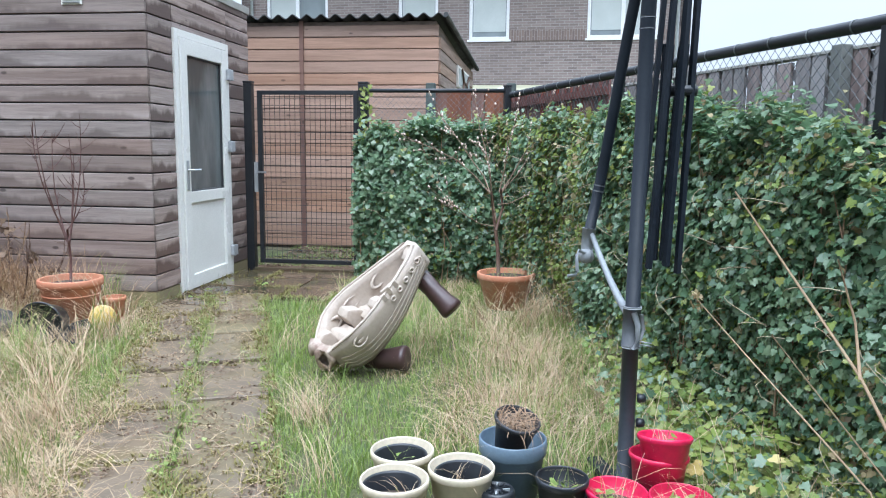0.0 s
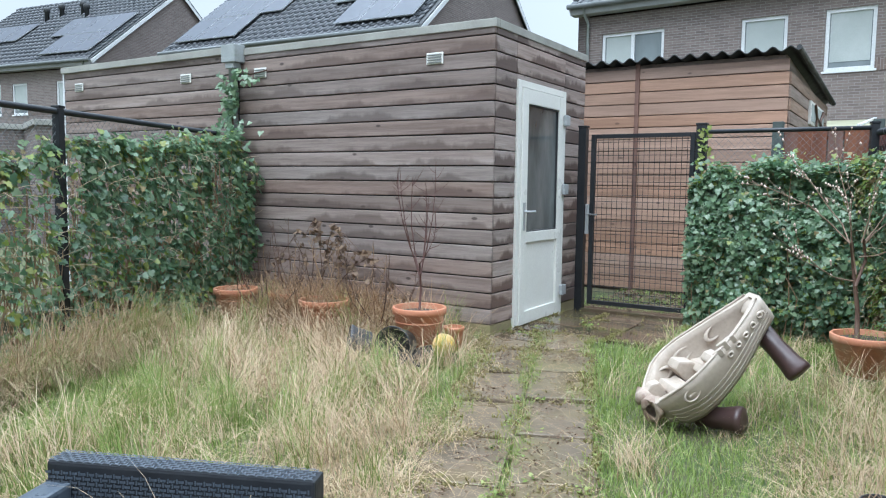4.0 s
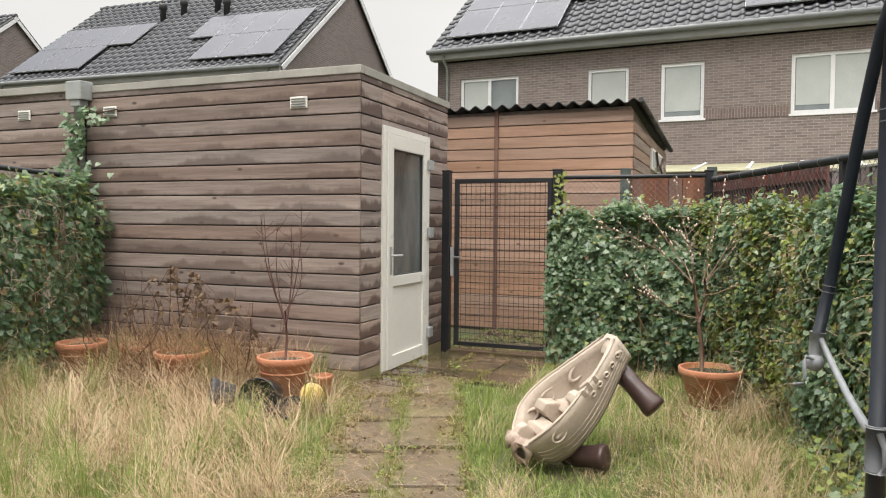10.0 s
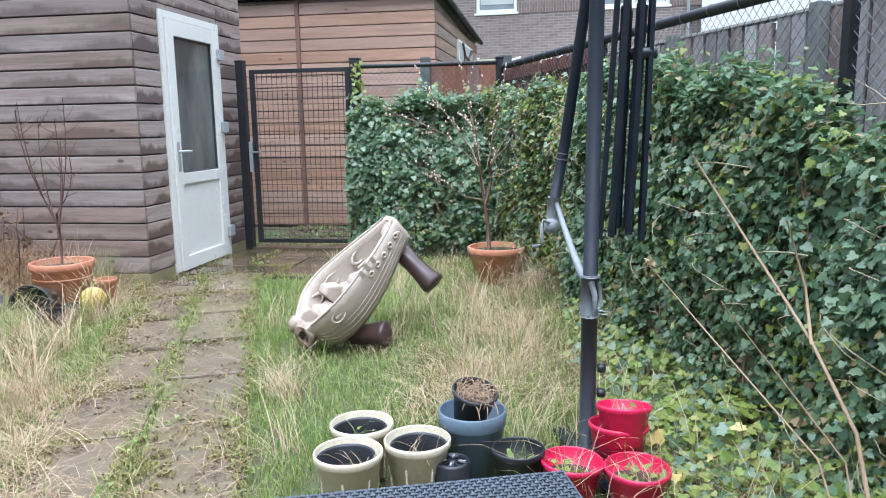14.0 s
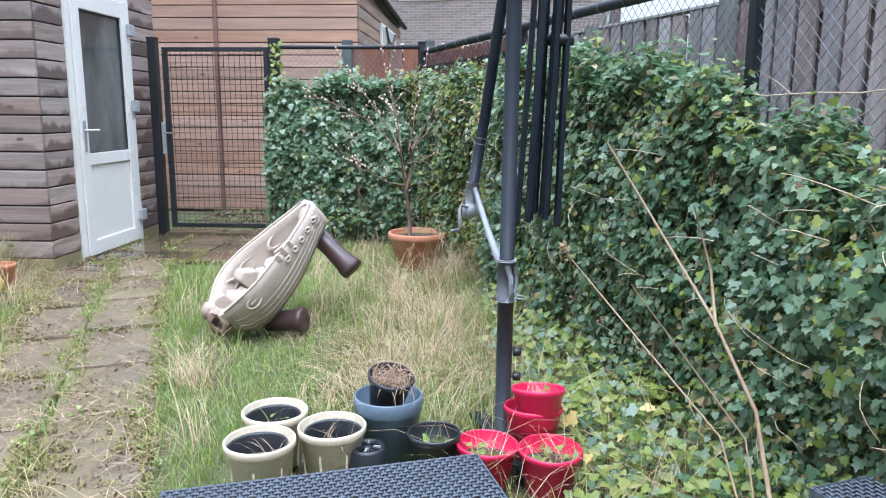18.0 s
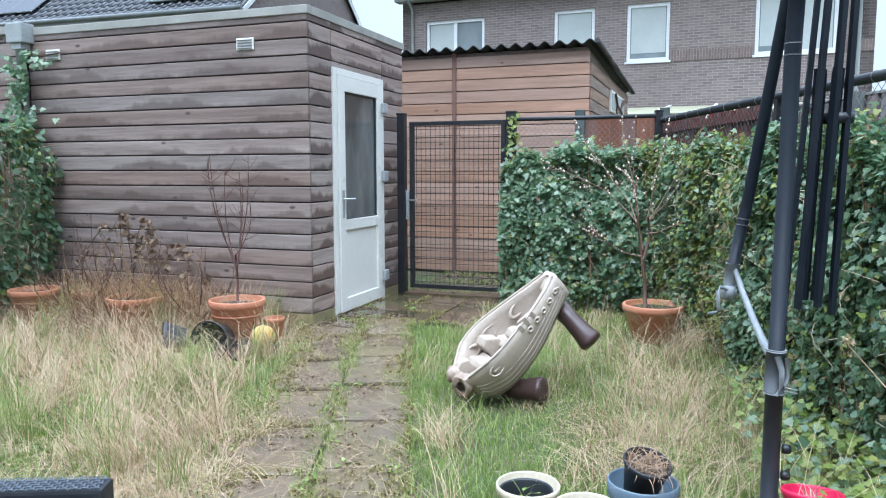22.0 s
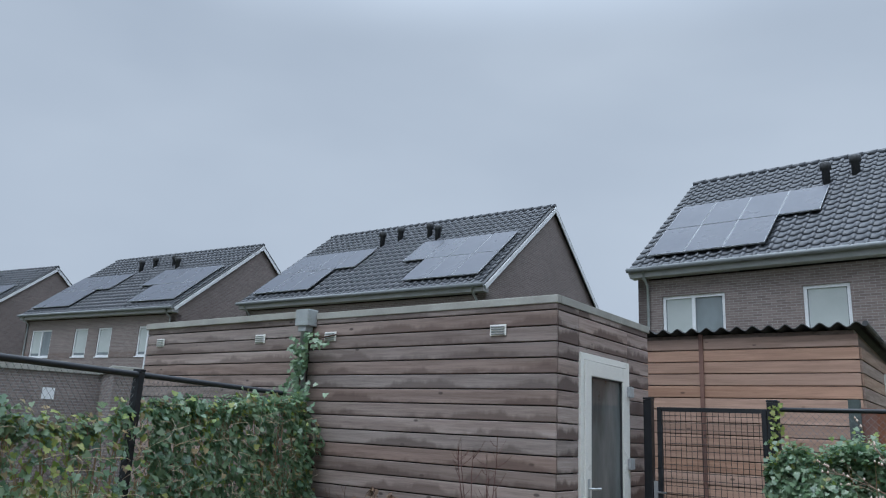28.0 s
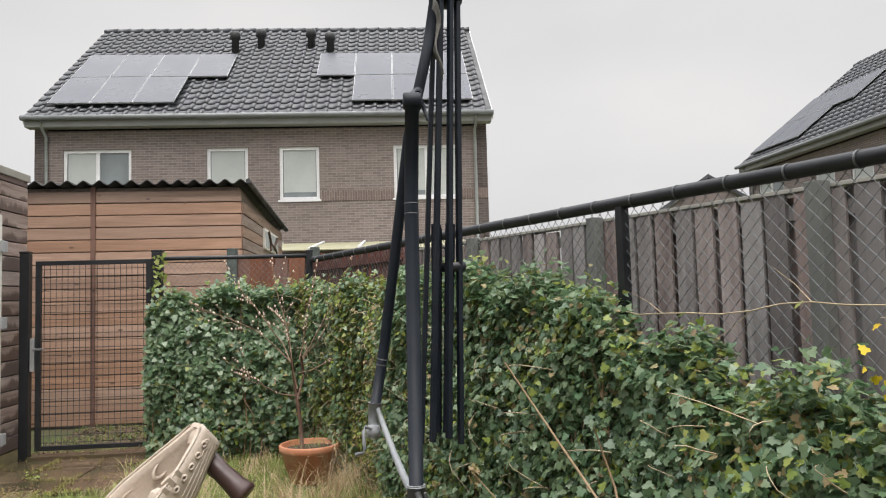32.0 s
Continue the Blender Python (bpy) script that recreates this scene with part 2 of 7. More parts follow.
GREENPOST = worn("green-grey post", (0.10, 0.12, 0.11), (0.06, 0.075, 0.07), 8, 0.7)
ZINC = worn("roof edge", (0.42, 0.41, 0.37), (0.30, 0.29, 0.26), 3, 0.55, 0.2, dirt=(0.25, 0.25, 0.21), dirt_at=(0.6, 0.85))
WHITE = worn("white plastic", (0.83, 0.815, 0.765), (0.75, 0.735, 0.685), 2, 0.35, 0, 90, 0.04, dirt=(0.52, 0.52, 0.47), dirt_at=(0.62, 0.85))
WHITEFAR = worn("white paint", (0.78, 0.79, 0.80), (0.66, 0.67, 0.69), 1.5, 0.5, 0, 30, 0.05)
BLACK = worn("black coated steel", (0.018, 0.020, 0.024), (0.028, 0.030, 0.034), 8, 0.42, 0.3, 120, 0.08)
WIRE = worn("black wire", (0.022, 0.022, 0.026), (0.04, 0.04, 0.042), 10, 0.45, 0.4)
LINK = worn("chain link wire", (0.10, 0.11, 0.115), (0.17, 0.18, 0.18), 10, 0.45, 0.6)
GREYPIPE = worn("grey pipe", (0.36, 0.38, 0.38), (0.28, 0.30, 0.30), 5, 0.5, dirt=(0.15, 0.18, 0.10))
BRICK = brick_mat("brown brick", (0.215, 0.172, 0.158), (0.145, 0.115, 0.107), (0.31, 0.29, 0.275))
BRICKV = brick_mat("upright brick course", (0.17, 0.125, 0.11), (0.13, 0.095, 0.085), (0.27, 0.245, 0.225), True)
TILE = worn("glazed dark roof tile", (0.050, 0.055, 0.064), (0.074, 0.078, 0.088), 1.2, 0.34, 0, 25, 0.1, rnd=0.2, seed=True)
PANEL = worn("solar cells", (0.050, 0.056, 0.074), (0.064, 0.070, 0.090), 1.0, 0.30, 0.0, 8, 0.0, rvar=0.05)
PANEL.node_tree.nodes["Principled BSDF"].inputs["Specular IOR Level"].default_value = 0.28
ALU = worn("aluminium edge", (0.50, 0.51, 0.53), (0.43, 0.44, 0.45), 4, 0.45, 0.6)
DARKTRIM = worn("dark trim", (0.05, 0.052, 0.055), (0.035, 0.036, 0.038), 4, 0.5)
GUTTER = worn("grey gutter", (0.20, 0.215, 0.22), (0.15, 0.16, 0.165), 4, 0.45)
EAVES = worn("grey eaves boards", (0.33, 0.335, 0.335), (0.27, 0.275, 0.275), 2, 0.6)
BLIND = worn("pale blind", (0.46, 0.49, 0.48), (0.40, 0.43, 0.42), 2, 0.8)
PANE = glass_mat("far window pane", (0.20, 0.23, 0.24))
CORRUG = worn("black corrugated sheet", (0.016, 0.017, 0.018), (0.028, 0.028, 0.029), 5, 0.55, dirt=(0.05, 0.052, 0.04))
TERRA = worn("terracotta", (0.55, 0.235, 0.13), (0.47, 0.185, 0.10), 7, 0.62, 0, 70, 0.15, dirt=(0.46, 0.31, 0.21), dirt_at=(0.52, 0.72))
SOIL = worn("potting soil", (0.055, 0.040, 0.030), (0.095, 0.072, 0.052), 30, 0.9, 0, 90, 0.8)
SLAB = worn("wet concrete slab", (0.20, 0.152, 0.102), (0.085, 0.061, 0.040), 3, 0.34, 0, 80, 0.4, rnd=0.14, dirt=(0.14, 0.112, 0.05), dirt_at=(0.45, 0.62), rvar=0.24)
MOSS = leafy("moss", [(0.19, 0.175, 0.045), (0.27, 0.235, 0.08), (0.14, 0.135, 0.035), (0.24, 0.17, 0.09)], 0.8, 0.15)
EARTH = worn("mossy earth", (0.085, 0.085, 0.035), (0.10, 0.075, 0.045), 5, 0.9, 0, 45, 0.7, dirt=(0.055, 0.085, 0.02), dirt_at=(0.42, 0.62))
IVY = leafy("ivy leaves", [(0.070, 0.14, 0.075), (0.130, 0.23, 0.122), (0.19, 0.29, 0.158), (0.28, 0.365, 0.215), (0.138, 0.23, 0.116)], 0.33, 0.42, 0.8)
IVYLIGHT = leafy("yellowing ivy leaves", [(0.15, 0.225, 0.045), (0.23, 0.295, 0.06), (0.33, 0.345, 0.10), (0.19, 0.26, 0.05)], 0.4, 0.32)
IVYDRY = leafy("withered ivy leaves", [(0.30, 0.22, 0.10), (0.22, 0.20, 0.09), (0.38, 0.29, 0.15), (0.19, 0.14, 0.08)], 0.6, 0.25)
SLABWET = worn("rain-covered slab", (0.14, 0.10, 0.066), (0.075, 0.053, 0.034), 4, 0.10, 0, 80, 0.06, rnd=0.34, dirt=(0.07, 0.075, 0.03), dirt_at=(0.5, 0.66), rvar=0.08)
YELLEAF = leafy("yellow fallen leaves", [(0.52, 0.42, 0.13), (0.46, 0.33, 0.08), (0.55, 0.46, 0.20)], 0.6, 0.2)
LITTER = leafy("brown litter", [(0.16, 0.10, 0.065), (0.09, 0.058, 0.04), (0.24, 0.16, 0.10), (0.12, 0.08, 0.05)], 0.8, 0.05)
FLOWER = leafy("yellow petals", [(0.75, 0.55, 0.02), (0.8, 0.62, 0.05), (0.6, 0.42, 0.02)], 0.5, 0.3)
GRASS = leafy("green grass", [(0.15, 0.225, 0.05), (0.24, 0.325, 0.075), (0.36, 0.40, 0.13), (0.19, 0.275, 0.055)], 0.42, 0.35)
STRAW = leafy("dry straw", [(0.51, 0.375, 0.225), (0.66, 0.53, 0.36), (0.35, 0.225, 0.13), (0.60, 0.46, 0.285), (0.45, 0.32, 0.19)], 0.6, 0.25)
REDSTEM = leafy("dead brown stems", [(0.30, 0.17, 0.085), (0.44, 0.30, 0.16), (0.22, 0.12, 0.07), (0.36, 0.23, 0.12)], 0.65, 0.2)
MOSSWOOD = worn("algae-green board", (0.27, 0.24, 0.11), (0.22, 0.175, 0.105), 5, 0.75, 0, 60, 0.3)
TWIG = worn("brown twigs", (0.13, 0.075, 0.05), (0.09, 0.05, 0.035), 20, 0.7)
DRYTWIG = worn("dry stalks", (0.33, 0.22, 0.13), (0.24, 0.15, 0.09), 20, 0.7)


# ---- mesh helpers ----
def box(bm, x0, x1, y0, y1, z0, z1, m=None, bev=0.0):
    vs = [bm.verts.new((x, y, z)) for z in (z0, z1) for y in (y0, y1) for x in (x0, x1)]
    fs = [bm.faces.new([vs[i] for i in q]) for q in ((0, 2, 3, 1), (4, 5, 7, 6), (0, 1, 5, 4), (2, 6, 7, 3), (0, 4, 6, 2), (1, 3, 7, 5))]
    if bev:
        es = list({e for f in fs for e in f.edges})
        out = bmesh.ops.bevel(bm, geom=es, offset=bev, segments=2, profile=0.6, affect="EDGES")
        vs = list({v for f in out["faces"] for v in f.verts} | {v for v in vs if v.is_valid})
    if m is not None:
        bmesh.ops.transform(bm, matrix=m, verts=vs)
    return vs


def tube(bm, pts, r0, r1=None, n=8, cap=True):
    """A round bar along points, thinning from r0 to r1."""
    r1 = r0 if r1 is None else r1
    pts = [Vector(p) for p in pts]
    rings = []
    for i, p in enumerate(pts):
        d = (pts[min(i + 1, len(pts) - 1)] - pts[max(i - 1, 0)]).normalized()
        u = d.cross(Vector((0, 0, 1)) if abs(d.z) < 0.9 else Vector((1, 0, 0))).normalized()
        v = d.cross(u)
        r = r0 + (r1 - r0) * i / max(1, len(pts) - 1)
        rings.append([bm.verts.new(p + r * (math.cos(6.2832 * k / n) * u + math.sin(6.2832 * k / n) * v)) for k in range(n)])
    for a, b in zip(rings, rings[1:]):
        for k in range(n):
            bm.faces.new((a[k], a[(k + 1) % n], b[(k + 1) % n], b[k])).smooth = True
    if cap and n > 2:
        bm.faces.new(rings[0])
        bm.faces.new(rings[-1][::-1])


def lathe(bm, prof, n=32, m=None):
    """A turned form from (radius, height) pairs."""
    rings = []
    made = []
    for r, z in prof:
        ring = [bm.verts.new((r * math.cos(6.28319 * k / n), r * math.sin(6.28319 * k / n), z)) for k in range(n)] if r > 1e-4 else [bm.verts.new((0, 0, z))]
        rings.append(ring)
        made += ring
    for a, b in zip(rings, rings[1:]):
        for k in range(n):
            q = [a[k % len(a)], a[(k + 1) % len(a)], b[(k + 1) % len(b)], b[k % len(b)]]
            q = [v for i, v in enumerate(q) if v not in q[:i]]
            if len(q) > 2:
                bm.faces.new(q).smooth = True
    if m is not None:
        bmesh.ops.transform(bm, matrix=m, verts=made)


def link_mesh(name, bm, material):
    me = bpy.data.meshes.new(name)
    bm.normal_update()
    bm.to_mesh(me)
    bm.free()
    me.materials.append(material)
    return me


def part(name, bm, material, parent, label="", m=None):
    ob = new(name, link_mesh(name, bm, material))
    ob.parent = parent
    if m is not None:
        ob.matrix_basis = m
    return tagged(ob, label)


def piece(name, me, parent, m):
    ob = new(name, me)
    ob.parent = parent
    ob.matrix_basis = m
    return ob


def thing(name, label, category, m=None, group="", kind=""):
    ob = new(name)
    ob.empty_display_size = 0.1
    if m is not None:
        ob.matrix_basis = m
    return tagged(ob, label, category, group, kind)


def solid(name, bm, material, label, category, kind="", m=None, group=""):
    ob = new(name, link_mesh(name, bm, material))
    if m is not None:
        ob.matrix_basis = m
    return tagged(ob, label, category, group, kind)


def raw_mesh(name, verts, faces, material, smooth=False):
    me = bpy.data.meshes.new(name)
    me.from_pydata(verts, [], faces)
    me.materials.append(material)
    if smooth:
        me.polygons.foreach_set("use_smooth", [True] * len(me.polygons))
    return me


def bx(*a, bev=0.0):
    bm = bmesh.new()
    box(bm, *a, bev=bev)
    return bm


def quads_mesh(name, v, faces_per, material):
    """v: array (pieces, verts each, 3); faces_per: index lists within one piece."""
    n, k, _ = v.shape
    verts = v.reshape(-1, 3)
    loops, totals = [], []
    for f in faces_per:
        loops.append(np.array(f)[None] + k * np.arange(n)[:, None])
    me = bpy.data.meshes.new(name)
    me.vertices.add(len(verts))
    me.vertices.foreach_set("co", verts.astype(np.float32).ravel())
    lens = [len(f) for f in faces_per]
    idx = np.concatenate([l for l in loops], 1).ravel()
    me.loops.add(len(idx))
    me.loops.foreach_set("vertex_index", idx.astype(np.int32))
    tot = np.tile(np.array(lens, np.int32), n)
    me.polygons.add(len(tot))
    me.polygons.foreach_set("loop_start", np.concatenate([[0], np.cumsum(tot)[:-1]]).astype(np.int32))
    me.polygons.foreach_set("loop_total", tot)
    me.polygons.foreach_set("use_smooth", np.ones(len(tot), bool))
    me.materials.append(material)
    me.update(calc_edges=True)
    me.validate()
    return me


# ---- ground ----
rng = np.random.default_rng(5)
GDIR = Vector((-0.372, 0.928, 0)).normalized()
GSIDE = Vector((GDIR.y, -GDIR.x, 0))


def gz(x, y):
    """Height of the garden's ground: it rises a little towards the shed."""
    t = min(1.0, max(0.0, (y - 2.6) / 3.2))
    return -0.11 + 0.11 * t * t * (3 - 2 * t)


def ground_mesh():
    xs = np.concatenate([[-400, -120, -60, -30, -16], np.arange(-12, 8.01, 0.25), [12, 20, 40, 90, 400]])
    ys = np.concatenate([[-200, -60, -20, -8], np.arange(-4, 14.01, 0.25), [18, 26, 40, 80, 200, 900]])
    verts, faces = [], []
    for y in ys:
        for x in xs:
            z = gz(x, y) - 0.015
            if -10 < x < 6 and -2 < y < 12:
                z += 0.025 * noise.noise((x * 1.7, y * 1.7, 0.3)) + 0.012 * noise.noise((x * 6, y * 6, 2.0))
            verts.append((x, y, z))
    w = len(xs)
    for j in range(len(ys) - 1):
        for i in range(w - 1):
            faces.append((j * w + i, j * w + i + 1, (j + 1) * w + i + 1, (j + 1) * w + i))
    return raw_mesh("ground", verts, faces, EARTH, True)


ground = tagged(new("ground", ground_mesh()), "mossy damp garden soil under grass and straw", "ground", kind="structure")


# ---- sheds ----
def board_mesh(name, length, h, d, axis, material):
    """One sheathing board with a rounded lower lip, along x or y, from its start."""
    prof = [(0.0, 0.0), (-d * 0.85, 0.0005), (-d, 0.004), (-d, h - 0.005), (-d * 0.8, h - 0.001), (0.0, h)]
    bm = bmesh.new()
    rows = []
    for s in (0.0, length):
        rows.append([bm.verts.new((s, o, z) if axis == "x" else (-o, s, z)) for o, z in prof])
    n = len(prof)
    for k in range(n):
        bm.faces.new((rows[0][k], rows[1][k], rows[1][(k + 1) % n], rows[0][(k + 1) % n]))
    bm.faces.new(rows[0])
    bm.faces.new(rows[1][::-1])
    bmesh.ops.recalc_face_normals(bm, faces=bm.faces)
    return link_mesh(name, bm, material)


PITCH = 0.1348


def clad(parent, axis, start, length, fixed, z0, z1, material, jit=0.002, pitch=PITCH, gap=0.0095):
    """Boards up a wall; the wall's face is at the fixed coordinate."""
    me = board_mesh("board", length, pitch - gap, 0.022, axis, material)
    z = z0
    while z < z1 - 0.03:
        o = random.uniform(-jit, jit)
        m = pose(start, fixed + o, z, 0, 0, random.uniform(-0.03, 0.03)) if axis == "x" else pose(fixed + o, start, z, 0, 0, random.uniform(-0.03, 0.03))
        piece("board", me, parent, m)
        z += pitch


def vent(parent, x, y, z, name="wall_vent"):
    v = part(name, bx(-0.085, 0.085, -0.012, 0.0, -0.05, 0.05, bev=0.004), WHITE, parent, "white slotted air vent", pose(x, y, z))
    for k in range(4):
        bm = bmesh.new()
        box(bm, -0.07, 0.07, -0.010, 0.004, -0.006, 0.004, pose(0, -0.012, -0.033 + k * 0.022, 28))
        part("slat", bm, ALU, v)


SX, SY, STOP = -3.035, 5.46, 2.60
DOOR0, DOOR1 = 5.84, 6.89
shed = thing("garden_shed", "flat-roofed shed clad in weathered grey-brown boards", "shed", pose(0, 0, 0))
bm = bmesh.new()
box(bm, -6.02, SX - 0.03, SY + 0.03, 7.42, -0.25, 2.58)
part("core", bm, DARKTRIM, shed, "dark core behind the boards")
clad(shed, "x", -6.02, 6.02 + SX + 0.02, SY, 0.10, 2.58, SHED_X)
clad(shed, "y", SY + 0.005, DOOR0 - SY - 0.01, SX, 0.10, 2.58, SHED_Y_LIT)
clad(shed, "y", DOOR1 + 0.005, 7.42 - DOOR1, SX, 0.10, 2.58, SHED_Y_LIT)
clad(shed, "y", DOOR0 - 0.0, DOOR1 - DOOR0, SX, 0.10 + 16 * PITCH, 2.58, SHED_Y_LIT)
part("board", bx(SX - 0.01, SX + 0.022, DOOR0 + 0.002, DOOR1 - 0.002, 2.209, 0.10 + 16 * PITCH - 0.006, bev=0.003), SHED_Y_LIT, shed)
part("plinth", bx(-6.02, SX + 0.018, SY - 0.018, SY + 0.026, -0.3, 0.091, bev=0.004), MOSSWOOD, shed, "algae-green lowest board")
part("plinth", bx(SX - 0.026, SX + 0.018, SY + 0.028, DOOR0 - 0.004, -0.3, 0.091, bev=0.004), MOSSWOOD, shed)
part("plinth", bx(SX - 0.026, SX + 0.018, DOOR1 + 0.004, 7.42, -0.3, 0.091, bev=0.004), MOSSWOOD, shed)
bm = bmesh.new()
box(bm, -6.05, SX + 0.034, SY - 0.034, SY + 0.03, 2.578, 2.648, bev=0.006)
box(bm, SX - 0.03, SX + 0.034, SY + 0.032, 7.46, 2.578, 2.648, bev=0.006)
part("roof_edge", bm, ZINC, shed, "pale metal roof edge with algae")
part("roof", bx(-6.04, SX - 0.02, SY + 0.02, 7.45, 2.56, 2.63), DARKTRIM, shed)
vent(shed, -3.60, SY - 0.024, 2.365)
vent(shed, -5.71, SY - 0.024, 2.385)

# the shed's door: white frame, upper pane, lower panel
door = thing("door_1", "white plastic shed door with ribbed glass and a lower panel", "door", pose(SX + 0.012, DOOR0, 0.0), kind="structure")
DW, DH = DOOR1 - DOOR0, 2.205
bm = bmesh.new()
box(bm, -0.04, 0.03, 0.0, 0.06, 0.0, DH, bev=0.004)
box(bm, -0.04, 0.03, DW - 0.06, DW, 0.0, DH, bev=0.004)
box(bm, -0.04, 0.03, 0.062, DW - 0.062, DH - 0.06, DH, bev=0.004)
part("door_frame", bm, WHITE, door)
leaf = bmesh.new()
L0, L1, LT = 0.068, DW - 0.068, DH - 0.066
box(leaf, -0.03, 0.045, L0, L0 + 0.115, 0.02, LT, bev=0.006)
box(leaf, -0.03, 0.045, L1 - 0.115, L1, 0.02, LT, bev=0.006)
for z0, z1 in ((0.02, 0.14), (0.765, 0.862), (LT - 0.13, LT)):
    box(leaf, -0.03, 0.043, L0 + 0.113, L1 - 0.113, z0, z1, bev=0.006)
leaf_ob = part("door_leaf", leaf, WHITE, door)
part("lower_panel", bx(-0.02, 0.022, L0 + 0.1, L1 - 0.1, 0.13, 0.775), WHITE, leaf_ob)
# mottled tint and dark dirt colour stand in for reflections in the pane
DGLASS = worn("rain-wet door glass, painted reflections", (0.185, 0.20, 0.20), (0.055, 0.066, 0.066), 3.2, 0.10, 0.0, 40, 0.05, stretch=(1, 1, 0.35), dirt=(0.035, 0.042, 0.042), dirt_at=(0.5, 0.62))
DGLASS.node_tree.nodes["Principled BSDF"].inputs["Specular IOR Level"].default_value = 0.6
part("pane", bx(-0.01, 0.012, L0 + 0.1, L1 - 0.1, 0.852, LT - 0.12), DGLASS, leaf_ob, "ribbed rain-wet glass with reflections put into its colour")
bm = bmesh.new()
for z0, z1, y0, y1 in ((0.862, LT - 0.13, L0 + 0.113, L0 + 0.124), (0.862, LT - 0.13, L1 - 0.124, L1 - 0.113), (0.862, 0.873, L0 + 0.113, L1 - 0.113), (LT - 0.141, LT - 0.13, L0 + 0.113, L1 - 0.113)):
    box(bm, 0.012, 0.03, y0, y1, z0, z1)
part("glazing_bead", bm, DARKTRIM, leaf_ob)
bm = bmesh.new()
box(bm, 0.045, 0.055, L0 + 0.035, L0 + 0.07, 0.88, 1.13, bev=0.004)
tube(bm, [(0.05, L0 + 0.052, 1.05), (0.095, L0 + 0.052, 1.05), (0.10, L0 + 0.07, 1.05), (0.10, L0 + 0.18, 1.048)], 0.010)
part("door_handle", bm, ALU, leaf_ob, "metal lever handle on a long plate")
HINGE = worn("light grey plastic", (0.40, 0.41, 0.42), (0.34, 0.35, 0.36), 8, 0.5)
for z in (0.25, 1.25, 1.92):
    bm = bmesh.new()
    box(bm, 0.046, 0.082, L1 - 0.035, L1 + 0.065, z - 0.05, z + 0.05, bev=0.008)
    tube(bm, [(0.062, L1 + 0.012, z - 0.055), (0.062, L1 + 0.012, z + 0.055)], 0.016, n=10)
    part("hinge", bm, HINGE, leaf_ob, "light grey plastic hinge")

twin = thing("twin_shed", "adjoining shed with the same weathered board cladding", "shed", pose(0, 0, 0))
part("core", bx(-9.15, -6.08, SY + 0.03, 7.4, -0.25, 2.6), DARKTRIM, twin)
clad(twin, "x", -9.17, 9.17 - 6.06, SY, 0.11, 2.6, SHED_X)
bm = bmesh.new()
box(bm, -9.2, -6.06, SY - 0.055, SY + 0.03, 2.605, 2.68, bev=0.006)
box(bm, -9.2, -9.12, SY + 0.032, 7.46, 2.605, 2.68, bev=0.006)
part("roof_edge", bm, ZINC, twin)
part("corner_board", bx(-9.2, -9.17, SY - 0.03, 7.4, -0.2, 2.604), WHITEFAR, twin)
part("roof", bx(-9.1, -6.1, SY + 0.04, 7.4, 2.58, 2.64), DARKTRIM, twin)
vent(twin, -6.85, SY - 0.024, 2.40)
vent(twin, -8.85, SY - 0.024, 2.42)

pipe = thing("downpipe", "grey square rain hopper and pipe on the shed", "drainpipe", pose(-6.04, SY - 0.09, 0))
bm = bmesh.new()
box(bm, -0.10, 0.10, -0.07, 0.075, 2.50, 2.68, bev=0.01)
box(bm, -0.06, 0.06, -0.05, 0.055, 2.44, 2.50, bev=0.006)
part("hopper", bm, GREYPIPE, pipe)
bm = bmesh.new()
tube(bm, [(0, 0, 2.45), (0, 0, -0.15)], 0.045, n=14)
part("pipe", bm, GREYPIPE, pipe)
for z in (0.6, 1.7):
    bm = bmesh.new()
    box(bm, -0.055, 0.055, -0.05, 0.08, z, z + 0.025, bev=0.004)
    part("bracket", bm, GREYPIPE, pipe)

# the neighbour's shed across the alley
nshed = thing("neighbour_shed", "red-brown stained wooden shed with a black corrugated roof", "shed", pose(0, 0, 0))
NX1, NY0, NY1, NX0 = -1.26, 8.98, 13.1, -4.3
bm = bmesh.new()
vs = [bm.verts.new(p) for p in ((NX0, NY0 + 0.04, -0.2), (NX1 - 0.04, NY0 + 0.04, -0.2), (NX1 - 0.04, NY1, -0.2), (NX0, NY1, -0.2), (NX0, NY0 + 0.04, 2.76), (NX1 - 0.04, NY0 + 0.04, 2.76), (NX1 - 0.04, NY1, 2.58), (NX0, NY1, 2.58))]
for q in ((0, 3, 2, 1), (4, 5, 6, 7), (0, 1, 5, 4), (1, 2, 6, 5), (2, 3, 7, 6), (3, 0, 4, 7)):
    bm.faces.new([vs[i] for i in q])
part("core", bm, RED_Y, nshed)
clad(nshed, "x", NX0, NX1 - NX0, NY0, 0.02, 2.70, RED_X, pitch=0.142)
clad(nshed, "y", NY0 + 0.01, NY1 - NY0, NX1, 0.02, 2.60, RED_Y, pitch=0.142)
part("batten", bx(-2.97, -2.92, NY0 - 0.045, NY0 - 0.024, 0.0, 2.76), FENCE_B, nshed)
nwave = 44
verts, faces = [], []
for j, (y, z) in enumerate(((NY0 - 0.14, 2.80), (NY1 + 0.1, 2.62))):
    for i in range(nwave * 6 + 1):
        x = NX0 - 0.1 + (NX1 + 0.09 - NX0 + 0.1) * i / (nwave * 6)
        verts.append((x, y, z + 0.026 * math.sin(6.28319 * (x - NX0) / 0.177)))
w = nwave * 6 + 1
faces = [(i, i + 1, w + i + 1, w + i) for i in range(w - 1)]
me = raw_mesh("corrugated_roof", verts, faces, CORRUG, True)
